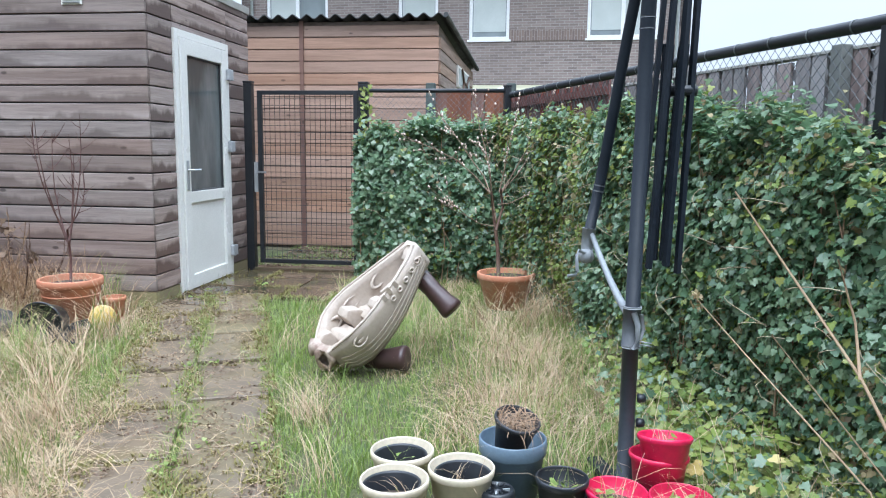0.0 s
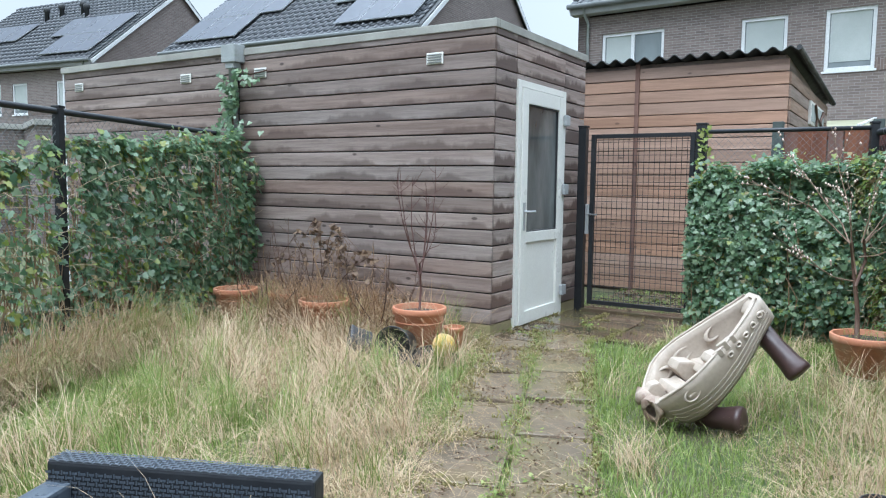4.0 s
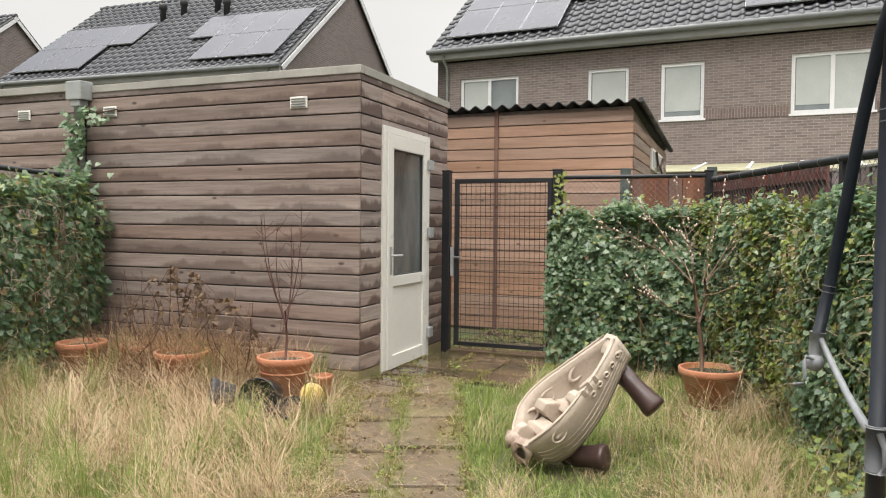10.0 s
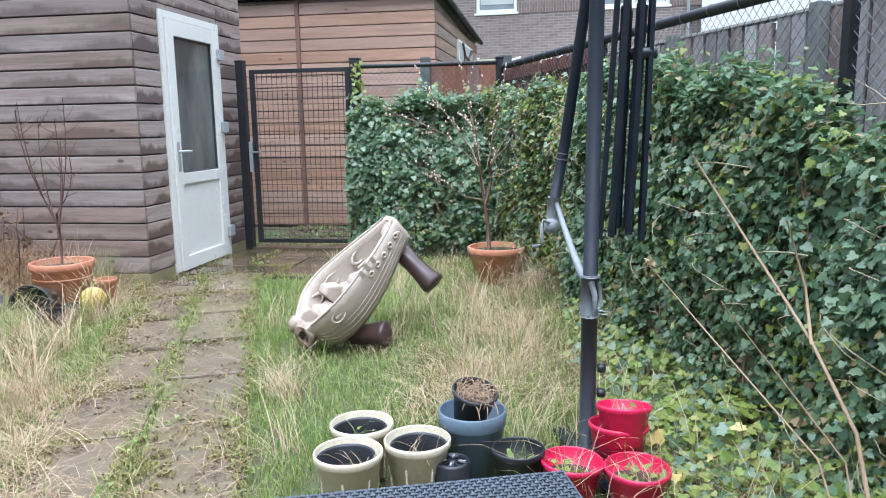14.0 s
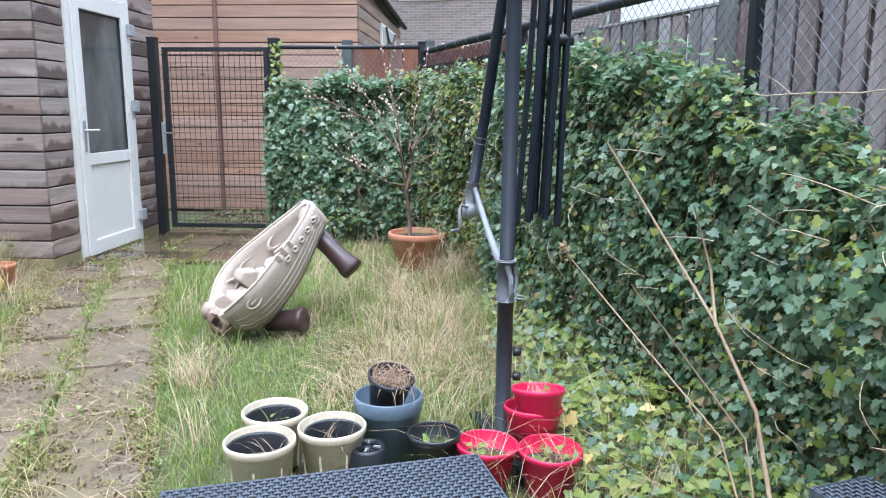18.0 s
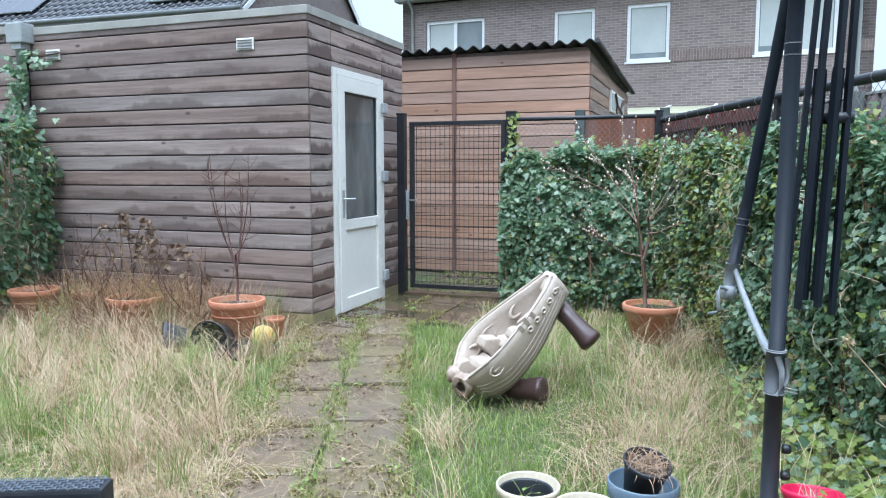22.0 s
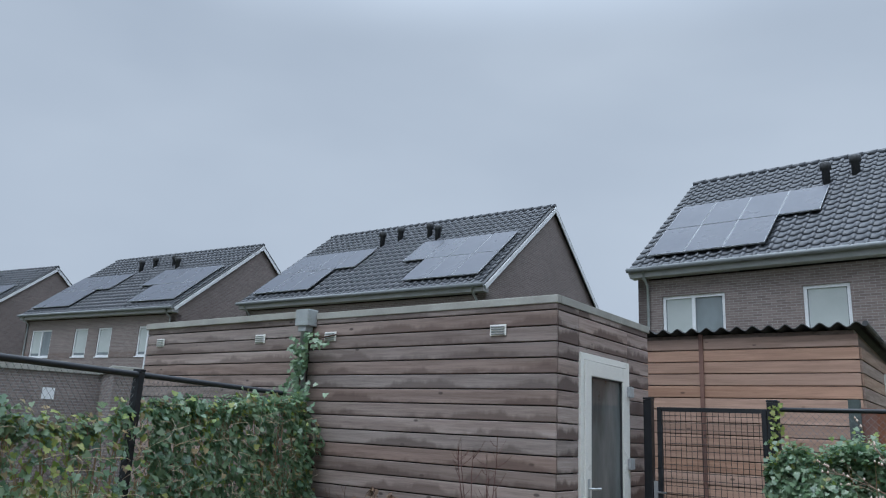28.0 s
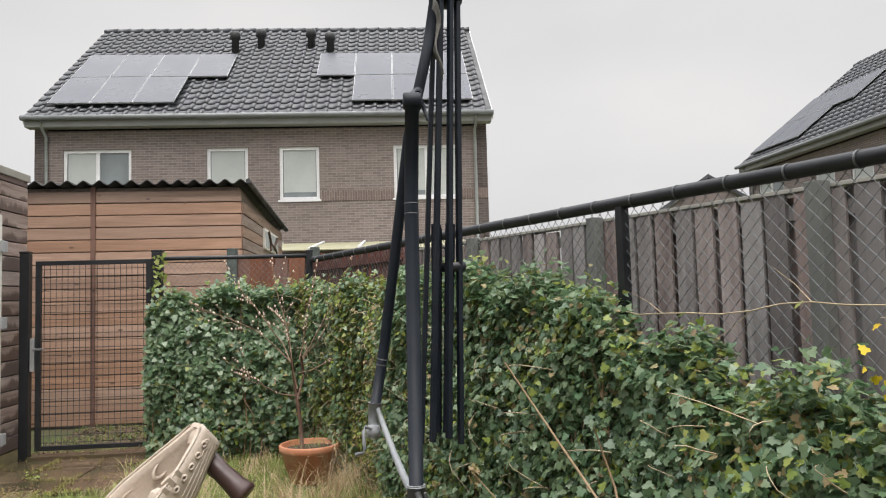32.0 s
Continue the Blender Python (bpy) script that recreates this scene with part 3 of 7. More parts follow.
ob = piece("corrugated_roof", me, nshed, Matrix())
mod = ob.modifiers.new("thick", "SOLIDIFY")
mod.thickness = 0.012
bm = bmesh.new()
tube(bm, [(NX1 + 0.10, NY0 - 0.14, 2.80), (NX1 + 0.10, NY1 + 0.1, 2.62)], 0.03, n=8)
part("verge_strip", bm, DARKTRIM, nshed)
win = part("window_frame", bx(-0.015, 0.02, -0.80, 0.80, -0.15, 0.15, bev=0.006), WHITE, nshed, "", pose(NX1 + 0.035, 11.45, 2.27))
part("pane", bx(0.018, 0.026, -0.74, 0.74, -0.11, 0.11), BLIND, win)
for pts in ([(-0.55, 0.11), (-0.30, -0.04), (0.1, -0.07), (0.45, 0.10)], [(-0.30, -0.04), (-0.36, -0.15)], [(0.1, -0.07), (0.4, -0.14)], [(0.35, 0.02), (0.62, 0.10)]):
    bm = bmesh.new()
    tube(bm, [(0.045, a, b) for a, b in pts], 0.016, n=6)
    part("twig", bm, TWIG, win, "bare dark twig")


# ---- gate and wire fences ----
GY = 7.14
gate = thing("garden_gate", "black steel gate with welded wire mesh and a lever handle", "gate", pose(-2.84, GY, 0.0))
bm = bmesh.new()
box(bm, 0.03, 0.075, -0.02, 0.02, 0.085, 1.80, bev=0.003)
box(bm, 1.005, 1.05, -0.02, 0.02, 0.085, 1.80, bev=0.003)
box(bm, 0.077, 1.003, -0.02, 0.02, 1.76, 1.80, bev=0.003)
box(bm, 0.077, 1.003, -0.02, 0.02, 0.085, 0.125, bev=0.003)
part("gate_frame", bm, BLACK, gate)
bm = bmesh.new()
box(bm, -0.012, 0.028, -0.028, 0.028, 0.80, 1.10, bev=0.003)
tube(bm, [(0.035, -0.03, 1.0), (0.035, -0.075, 1.0), (0.13, -0.075, 1.0)], 0.009)
part("lock", bm, ALU, gate, "pale metal lever handle")
vw = bmesh.new()
tube(vw, [(0, 0, 0.12), (0, 0, 1.765)], 0.0027, n=5)
vwm = link_mesh("upright_wire", vw, WIRE)
hw = bmesh.new()
tube(hw, [(0.07, 0, 0), (1.01, 0, 0)], 0.0027, n=5)
hwm = link_mesh("cross_wire", hw, WIRE)
for k in range(18):
    piece("upright_wire", vwm, gate, pose(0.077 + (k + 0.5) * 0.0515, -0.004, 0))
for k in range(25):
    piece("cross_wire", hwm, gate, pose(0, 0.004, 0.15 + k * 0.0655))


def fence_post(m, h, cap=True, r=0.03, label="black coated steel fence post"):
    p = thing("fence_post", label, "fence post", m, "black fence posts")
    part("post", bx(-r, r, -r, r, -0.15, h, bev=0.004), BLACK, p)
    if cap:
        part("cap", bx(-r - 0.004, r + 0.004, -r - 0.004, r + 0.004, h + 0.002, h + 0.022, bev=0.004), BLACK, p)
    return p


fence_post(pose(-2.90, GY, 0), 1.87, r=0.04)
gp = fence_post(pose(-1.735, GY, 0), 1.86, r=0.045, label="black gate post with adjusting bolts and ivy")
for k in range(6):
    bm = bmesh.new()
    tube(bm, [(0.02, -0.05, 0.55 + 0.22 * k), (0.075, -0.05, 0.55 + 0.22 * k)], 0.016, n=8)
    part("bolt", bm, BLACK, gp)

RF0, RANG = Vector((1.30, 3.12, 0)), math.degrees(math.atan2(-GDIR.x, GDIR.y))
LF0 = Vector((-4.66, 1.14, 0))
LDIR = Vector((-0.345, 0.94, 0)).normalized()
RT, LT2 = 1.785, 1.80


def rf(s, off=0.0):
    """A point along the fence on the umbrella's side; off: away from the garden."""
    return RF0 + GDIR * s + GSIDE * off


CORNER = rf(4.345, -0.03)
for s in (-2.1, 0.0, 2.15):
    p = rf(s)
    fence_post(pose(p.x, p.y, 0, 0, 0, RANG), RT - 0.012, cap=False, r=0.0215)
fence_post(pose(CORNER.x, CORNER.y, 0, 0, 0, RANG), 1.83)
for s in (-2.1, 0.0, 2.1):
    p = LF0 + LDIR * s
    fence_post(pose(p.x, p.y, 0, 0, 0, 20), LT2)


def wire_fence(name, pts, h, rail_r, label, mesh_from=0.1, cell=0.056):
    """A top tube over a diamond mesh between the points."""
    f = thing(name, label, "fence", pose(pts[0][0], pts[0][1], 0), kind="structure")
    o = Vector((pts[0][0], pts[0][1], 0))
    bm = bmesh.new()
    tube(bm, [Vector((p[0], p[1], h)) - o for p in pts], rail_r, n=10)
    part("top_rail", bm, BLACK, f)
    verts, edges = [], []
    segs = []
    for a, b in zip(pts, pts[1:]):
        a, b = Vector((*a[:2], 0)) - o, Vector((*b[:2], 0)) - o
        ln = (b - a).length
        u = (b - a) / ln
        hh = h - mesh_from
        k = -int(hh / cell)
        while k * cell < ln:
            for sg in (1, -1):
                s0, z0 = k * cell, (mesh_from if sg > 0 else h)
                s1, z1 = s0 + hh * 0.95, (h if sg > 0 else mesh_from)
                if s0 < 0:
                    z0 += (z1 - z0) * (-s0) / (s1 - s0)
                    s0 = 0
                if s1 > ln:
                    z1 = z0 + (z1 - z0) * (ln - s0) / (s1 - s0)
                    s1 = ln
                if s1 > s0:
                    segs.append((a + u * s0 + Vector((0, 0, z0)), a + u * s1 + Vector((0, 0, z1))))
            k += 1
    side = Vector((-u.y, u.x, 0)) * 0.0014
    vv, ff = [], []
    for i, (a, b) in enumerate(segs):
        up = Vector((0, 0, 0.0016))
        for p in (a, b):
            vv += [p + up, p - up + side, p - up - side]
        q = 6 * i
        ff += [(q, q + 1, q + 4, q + 3), (q + 1, q + 2, q + 5, q + 4), (q + 2, q, q + 3, q + 5)]
    ob = piece("chain_link", raw_mesh("chain_link", vv, ff, LINK), f, Matrix())
    tagged(ob, "diamond chain link mesh", kind="stuff")
    return f


fr_ = wire_fence("fence_right", [rf(-4.2), rf(4.33)], RT - 0.024, 0.028, "black tube fence with chain link, overgrown with ivy")
tw = bmesh.new()
tube(tw, [(-0.004, 0, 0), (0.004, 0, 0)], 0.0305, n=12)
twm = link_mesh("tie_wire", tw, LINK)
for k in range(34):
    q = GDIR * (0.12 + 0.25 * k)
    piece("tie_wire", twm, fr_, pose(q.x, q.y, RT - 0.024, 0, 0, math.degrees(math.atan2(GDIR.y, GDIR.x))))
wire_fence("fence_back", [(-1.69, GY), (CORNER.x, CORNER.y)], 1.80, 0.02, "black tube fence section beside the gate")
lf_end = LF0 + LDIR * 4.35
wire_fence("fence_left", [tuple(LF0 - LDIR * 4.2), tuple(lf_end)], LT2 - 0.02, 0.024, "black tube fence overgrown with ivy")


# ---- neighbours' wooden fences ----
def board_fence(name, p0, d, n, w, step, h1, material, label, stakes=()):
    """Upright boards along d; with stakes it is a hit-and-miss fence, every second board set back, under a metal cap."""
    f = thing(name, label, "fence", pose(p0.x, p0.y, 0, 0, 0, math.degrees(math.atan2(d.y, d.x))), kind="structure")
    me = link_mesh("fence_board", bx(-w / 2, w / 2, -0.010, 0.010, 0.0, h1, bev=0.003), material)
    for k in range(n):
        off = 0.050 if (stakes and k % 2) else 0.0
        piece("fence_board", me, f, pose((k + 0.5) * step, off, random.uniform(-0.012, 0.012), 0, random.uniform(-0.4, 0.4), 0))
    for z in (0.25, h1 - 0.08):
        part("fence_rail", bx(0, n * step, 0.011, 0.039 if stakes else 0.04, z - 0.03, z + 0.03), material, f)
    if stakes:
        part("fence_cap", bx(-0.1, n * step, -0.022, 0.066, h1 + 0.004, h1 + 0.022, bev=0.003), ZINC, f, "pale wet metal capping strip")
        pm = link_mesh("post", bx(-0.036, 0.036, -0.04, 0.03, -0.1, h1 + 0.03, bev=0.006), STAKE)
        for x in stakes:
            piece("fence_stake", pm, f, pose(x, 0.108, 0))
    return f


p0 = rf(-3.551, 0.62)
board_fence("fence_boards_grey", p0, GDIR, 112, 0.106, 0.0675, 1.765, FENCE_W, "silver-grey hit-and-miss board fence of the neighbour", [0.22 + 1.38 * k for k in range(6)])
p0 = rf(2.9, 0.30)
board_fence("fence_reed", p0, GDIR, 42, 0.06, 0.0612, 1.79, REED, "dark red reed screen behind the wire fence")
p0 = Vector((-1.17, 8.12, 0))
board_fence("fence_boards_brown", p0, Vector((1, 0.05, 0)).normalized(), 14, 0.13, 0.1326, 1.88, FENCE_B, "brown board fence across the alley")
for x, y in ((-1.22, 8.10), (-0.35, 8.14)):
    g = thing("fence_stake", "square green-grey wooden fence post", "fence post", pose(x, y, 0))
    part("post", bx(-0.05, 0.05, -0.05, 0.05, -0.1, 1.95, bev=0.006), GREENPOST, g)


# ---- houses ----
def wall_cells(bm, a0, a1, z0, z1, y0, y1, holes):
    """A wall with rectangular openings right through it."""
    xs = sorted({a0, a1, *[h[0] for h in holes], *[h[1] for h in holes]})
    zs = sorted({z0, z1, *[h[2] for h in holes], *[h[3] for h in holes]})
    for i in range(len(xs) - 1):
        for j in range(len(zs) - 1):
            cx, cz = (xs[i] + xs[i + 1]) / 2, (zs[j] + zs[j + 1]) / 2
            if not any(h[0] < cx < h[1] and h[2] < cz < h[3] for h in holes):
                box(bm, xs[i], xs[i + 1], y0, y1, zs[j], zs[j + 1])
    bmesh.ops.remove_doubles(bm, verts=bm.verts, dist=0.0005)
    seen = {}
    for f in list(bm.faces):
        seen.setdefault(tuple(round(c, 3) for c in f.calc_center_median()), []).append(f)
    bmesh.ops.delete(bm, geom=[f for fs in seen.values() if len(fs) > 1 for f in fs], context="FACES_ONLY")


def tile_mesh():
    """One pantile: a rolled profile with a thick nose."""
    prof = [(-0.15, 0.0), (-0.11, -0.006), (-0.05, -0.008), (0.02, 0.0), (0.07, 0.034), (0.11, 0.044), (0.14, 0.030), (0.158, 0.004)]
    v = []
    for s, up in ((0.0, 0.030), (0.37, 0.0)):
        v += [(x, s, z + up) for x, z in prof]
    v += [(x, 0.0, z + 0.008) for x, z in prof]
    n = len(prof)
    f = [(i, i + 1, n + i + 1, n + i) for i in range(n - 1)] + [(2 * n + i, 2 * n + i + 1, i + 1, i) for i in range(n - 1)]
    return np.array(v), f


TV, TF = tile_mesh()
HW, HD, HZE, HZR = 11.2, 4.94, 5.88, 9.76
SLOPE = math.degrees(math.atan2(HZR - HZE, HD))
SLEN = math.hypot(HD, HZR - HZE)


def far_window(parent, a0, a1, z0, z1, y, panes, group):
    w = thing("house_window", "white framed upstairs window with a pale blind", "window")
    w.parent = parent
    del w["category"]
    bm = bmesh.new()
    fr = 0.075
    box(bm, a0, a0 + fr, y - 0.02, y + 0.06, z0, z1)
    box(bm, a1 - fr, a1, y - 0.02, y + 0.06, z0, z1)
    box(bm, a0 + fr, a1 - fr, y - 0.02, y + 0.06, z1 - fr, z1)
    box(bm, a0 + fr, a1 - fr, y - 0.02, y + 0.06, z0, z0 + fr)
    for k in range(1, panes):
        c = a0 + (a1 - a0) * k / panes
        box(bm, c - 0.045, c + 0.045, y - 0.018, y + 0.06, z0 + fr, z1 - fr)
    part("frame", bm, WHITEFAR, w)
    part("sill", bx(a0 - 0.04, a1 + 0.04, y - 0.09, y - 0.022, z0 - 0.05, z0 - 0.002, bev=0.005), WHITEFAR, w)
    for k in range(panes):
        c0, c1 = a0 + fr + (a1 - a0 - 2 * fr) * k / panes, a0 + fr + (a1 - a0 - 2 * fr) * (k + 1) / panes
        part("pane", bx(c0, c1, y + 0.02, y + 0.026, z0 + fr, z1 - fr), PANE, w)
        if panes == 1 or k == 0 or a0 > 5:
            part("blind", bx(c0 + 0.02, c1 - 0.02, y + 0.010, y + 0.016, z0 + fr + (0.0 if k else 0.12), z1 - fr), BLIND, w, "pale roller blind")
    return w


def house(label, m, near=False, tiles=True, low_windows=()):
    h = thing("house", label, "house", m, "terraced houses behind the gardens")
    wins = [(0.79, 2.40, 3.84, 5.16, 2), (4.20, 5.19, 3.84, 5.16, 1), (5.95, 6.92, 3.84, 5.16, 1), (8.75, 10.38, 3.84, 5.16, 2)]
    bm = bmesh.new()
    wall_cells(bm, 0.12, HW - 0.12, -2.0, 5.62, 0.36, 0.66, [w[:4] for w in wins])
    part("front_wall", bm, BRICK, h, "brown brick front wall")
    # dark sheet added behind the windows in place of the rooms' shade
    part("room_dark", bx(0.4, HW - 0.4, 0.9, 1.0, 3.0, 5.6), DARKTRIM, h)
    for w in wins:
        far_window(h, w[0], w[1], w[2], w[3], 0.42, w[4], "")
    for a0, a1 in ((0.13, 0.79), (2.42, 4.18), (6.94, 8.73), (10.40, HW - 0.13)):
        part("brick_band", bx(a0, a1, 0.345, 0.362, 3.80, 4.06), BRICKV, h, "upright brick course")
    for a in (0.12, HW - 0.42):
        bm = bmesh.new()
        pts = [(0.36, -2.0), (2 * HD - 0.36, -2.0), (2 * HD - 0.36, HZE + 0.10), (HD, HZR - 0.16), (0.36, HZE + 0.10)]
        lo = [bm.verts.new((a, y, z)) for y, z in pts]
        hi = [bm.verts.new((a + 0.30, y, z)) for y, z in pts]
        bm.faces.new(lo)
        bm.faces.new(hi[::-1])
        for k in range(5):
            bm.faces.new((lo[k], lo[(k + 1) % 5], hi[(k + 1) % 5], hi[k]))
        bmesh.ops.recalc_face_normals(bm, faces=bm.faces)
        part("gable_wall", bm, BRICK, h, "brown brick gable")
    part("back_wall", bx(0.42, HW - 0.42, 2 * HD - 0.66, 2 * HD - 0.36, -2.0, 5.7), BRICK, h)
    fm = pose(0, 0, HZE, SLOPE)
    bmm = pose(HW, 2 * HD, HZE, SLOPE, 0, 180)
    roof = part("roof", bx(0.0, HW, 0.02, SLEN, -0.06, -0.012), DARKTRIM, h, "dark glazed pantile roof", fm)
    part("roof_back", bx(0.0, HW, 0.02, SLEN - 0.02, -0.06, 0.02), TILE, h, "", bmm)
    # verge boards, fascia, gutter, ridge
    for a in (-0.03, HW + 0.002):
        for mm, nm in ((fm, "verge_board"), (bmm, "verge_board")):
            part(nm, bx(a, a + 0.028, 0.02, SLEN, -0.20, -0.06), WHITEFAR, h, "white verge board", mm)
    part("fascia", bx(0.02, HW - 0.02, 0.05, 0.355, HZE - 0.22, HZE - 0.06, bev=0.01), EAVES, h, "pale boxed eaves")
    bm = bmesh.new()
    tube(bm, [(-0.02, -0.04, HZE - 0.02), (HW + 0.02, -0.04, HZE - 0.02)], 0.065, n=10)
    part("gutter", bm, GUTTER, h)
    for a in (0.42, HW - 0.42):
        bm = bmesh.new()
        tube(bm, [(a, 0.0, HZE - 0.05), (a, 0.06, HZE - 0.25), (a, 0.30, HZE - 0.42), (a, 0.30, -1.5)], 0.04, n=8)
        part("downpipe", bm, GREYPIPE, h, "pale grey downpipe")
    bm = bmesh.new()
    k = 0.0
    while k < HW - 0.05:
        tube(bm, [(k, HD, HZR - 0.01), (min(HW, k + 0.40), HD, HZR + 0.0)], 0.085, 0.10, n=8)
        k += 0.38
    part("ridge_tiles", bm, TILE, h)
    # tiles
    cols, rows = int(HW / 0.2985), int(SLEN / 0.345)
    pos = [(0.16 + c * 0.2985, r * 0.345 - 0.05) for r in range(rows) for c in range(cols)]
    if near:
        me = raw_mesh("roof_tile", [tuple(p) for p in TV], TF, TILE, True)
        for c, s in pos[: cols * 8]:
            piece("roof_tile", me, roof, pose(c, s, random.uniform(0, 0.004)))
        pos = pos[cols * 8:]
    v = TV[None] + np.array([(c, s, 0.0) for c, s in pos])[:, None]
    ob = piece("roof_tiles", quads_mesh("roof_tiles", v, TF, TILE), roof, Matrix())
    tagged(ob, kind="stuff")
    # solar panels
    slots = [(0.42 + i * 1.005, 0.50 + j * 1.68) for i, j in ((0, 0), (1, 0), (2, 0), (0, 1), (1, 1), (2, 1), (3, 1))]
    slots += [(HW - 0.42 - (i + 1) * 1.005, 0.50 + j * 1.68) for i, j in ((0, 0), (1, 0), (2, 0), (0, 1), (1, 1), (2, 1), (3, 1))]
    fb = bmesh.new()
    box(fb, 0, 0.99, 0, 1.65, 0.0, 0.035)
    fmesh = link_mesh("panel_frame", fb, ALU)
    cb = bmesh.new()
    box(cb, 0.012, 0.978, 0.012, 1.638, 0.030, 0.039)
    cmesh = link_mesh("cell_sheet", cb, PANEL)
    for a, s in slots:
        p = piece("solar_panel", fmesh, h, fm @ pose(a, s, 0.11))
        tagged(p, "dark blue solar panel with a thin metal edge")
        piece("cell_sheet", cmesh, p, Matrix())
        part("rail", bx(0.0, 1.0, 0.35, 0.40, -0.07, -0.002), DARKTRIM, p)
    # roof vents
    for a, s, hh in ((4.26, 4.35, 0.60), (4.95, 4.70, 0.55), (6.40, 4.70, 0.55), (6.98, 4.35, 0.55)):
        y, z = s * math.cos(radians(SLOPE)), HZE + s * math.sin(radians(SLOPE))
        bm = bmesh.new()
        lathe(bm, [(0.0, -0.1), (0.105, -0.1), (0.105, hh - 0.22), (0.15, hh - 0.20), (0.15, hh - 0.03), (0.13, hh), (0.0, hh)], 12, pose(a, y, z))
        part("roof_vent", bm, DARKTRIM, h, "dark pipe vent")
    return h


h1 = house("brown brick semi with dark tiles, solar panels and white windows", pose(-7.792, 18.202, 0, 0, 0, -2.69), near=True)
house("brown brick semi with white verges and solar panels", pose(-23.70, 17.80, 0.05, 0, 0, 2.7))
house("distant brown brick semi with solar panels", pose(-39.1, 16.4, 0.2, 0, 0, 6.9))
house("small brown brick semi with solar panels, seen through haze", pose(-54.0, 13.27, 0, 0, 0, 9.9))
house("brick house with its eaves along the gardens and solar panels", pose(14.1, 26.0, 0, 0, 0, -90.5))
far = thing("house", "dark tiled gable roof beyond the grey fence", "house", pose(22.3, 45.0, 0, 0, 0, -20), "terraced houses behind the gardens")
part("wall", bx(-4.6, 4.6, 0.3, 9.0, -1.0, 5.3), BRICK, far)
for sg in (-1, 1):
    bm = bmesh.new()
    vs = [bm.verts.new(p) for p in ((0, 0, 8.78), (sg * 5.2, 0, 5.25), (sg * 5.2, 9.4, 5.25), (0, 9.4, 8.78), (0, 0, 8.55), (sg * 5.2, 0, 5.02), (sg * 5.2, 9.4, 5.02), (0, 9.4, 8.55))]
    for q in ((0, 1, 2, 3), (4, 7, 6, 5), (0, 4, 5, 1), (2, 6, 7, 3), (1, 5, 6, 2)):
        bm.faces.new([vs[i] for i in q])
    part("roof", bm, TILE, far, "dark grey tiled roof slope")
bm = bmesh.new()
vs = [bm.verts.new(p) for p in ((-4.6, 0.3, 5.25), (4.6, 0.3, 5.25), (0, 0.3, 8.5))]
bm.faces.new(vs)
r = bmesh.ops.extrude_face_region(bm, geom=bm.faces[:])
bmesh.ops.translate(bm, verts=[v for v in r["geom"] if isinstance(v, bmesh.types.BMVert)], vec=(0, 0.2, 0))
part("gable", bm, BRICK, far)

# glazed veranda roof on the near house
ver = thing("veranda", "yellowish translucent veranda roof with pale bars", "veranda", pose(-7.792, 18.202, 0, 0, 0, -2.69))
VPL = worn("yellowed sheet", (0.40, 0.39, 0.265), (0.33, 0.32, 0.21), 2, 0.5)
part("roof_sheet", bx(6.0, 11.0, -2.6, 0.345, -0.01, 0.01), VPL, ver, "", pose(0, 0, 2.72, 7))
for k in range(6):
    part("bar", bx(6.0 + k - 0.03, 6.0 + k + 0.03, -2.62, 0.34, 0.012, 0.05), WHITEFAR, ver, "", pose(0, 0, 2.72, 7))
for a in (6.05, 10.95):
    part("post", bx(a - 0.05, a + 0.05, -2.58, -2.48, -0.1, 2.39), WHITEFAR, ver)


# ---- planting: blades, leaves, stems ----
def basis(n, spin):
    """Rows of right, up, normal for unit normals n, turned by spin about the normal."""
    n = n / np.linalg.norm(n, axis=1, keepdims=True)
    ref = np.where(np.abs(n[:, 2:3]) > 0.95, [[1.0, 0, 0]], [[0, 0, 1.0]])
    r = np.cross(ref, n)
    r /= np.linalg.norm(r, axis=1, keepdims=True)
    u = np.cross(n, r)
    c, s = np.cos(spin)[:, None], np.sin(spin)[:, None]
    return c * r + s * u, c * u - s * r, n


LEAF = np.array([(0, 0, 0), (0.34, -0.12, 0.05), (0.52, 0.16, 0.03), (0.32, 0.34, 0.06), (0.38, 0.62, 0.02), (0.16, 0.67, 0.05), (0, 1.0, -0.06),
                 (-0.16, 0.67, 0.05), (-0.38, 0.62, 0.02), (-0.32, 0.34, 0.06), (-0.52, 0.16, 0.03), (-0.34, -0.12, 0.05)])
LEAF_F = [(0, 1, 2, 3), (0, 3, 4, 5, 6), (0, 6, 7, 8, 9), (0, 9, 10, 11)]


def leaves(name, pts, normals, size, material, parent, spin_mid=math.pi, spin_sd=0.7, label="", split=0):
    """Ivy leaves at the points, facing the normals, tips mostly down."""
    n = len(pts)
    r, u, w = basis(normals, rng.normal(spin_mid, spin_sd, n))
    sz = (size * rng.uniform(0.55, 1.3, n))[:, None, None]
    t = LEAF[None] * np.array([1, 1, 1.0])
    curl = rng.uniform(-1.0, 1.8, n)[:, None]
    v = pts[:, None] + sz * (t[..., 0:1] * r[:, None] + t[..., 1:2] * u[:, None] + (t[..., 2] * curl)[..., None] * w[:, None])
    ob = piece(name, quads_mesh(name, v[split:], LEAF_F, material), parent, Matrix())
    tagged(ob, label, kind="stuff")
    for k in range(split):
        c = pts[k]
        me = raw_mesh("leaf", [tuple(p) for p in (v[k] - c)], LEAF_F, material, True)
        piece("leaf", me, parent, Matrix.Translation(Vector(c)))
    return ob


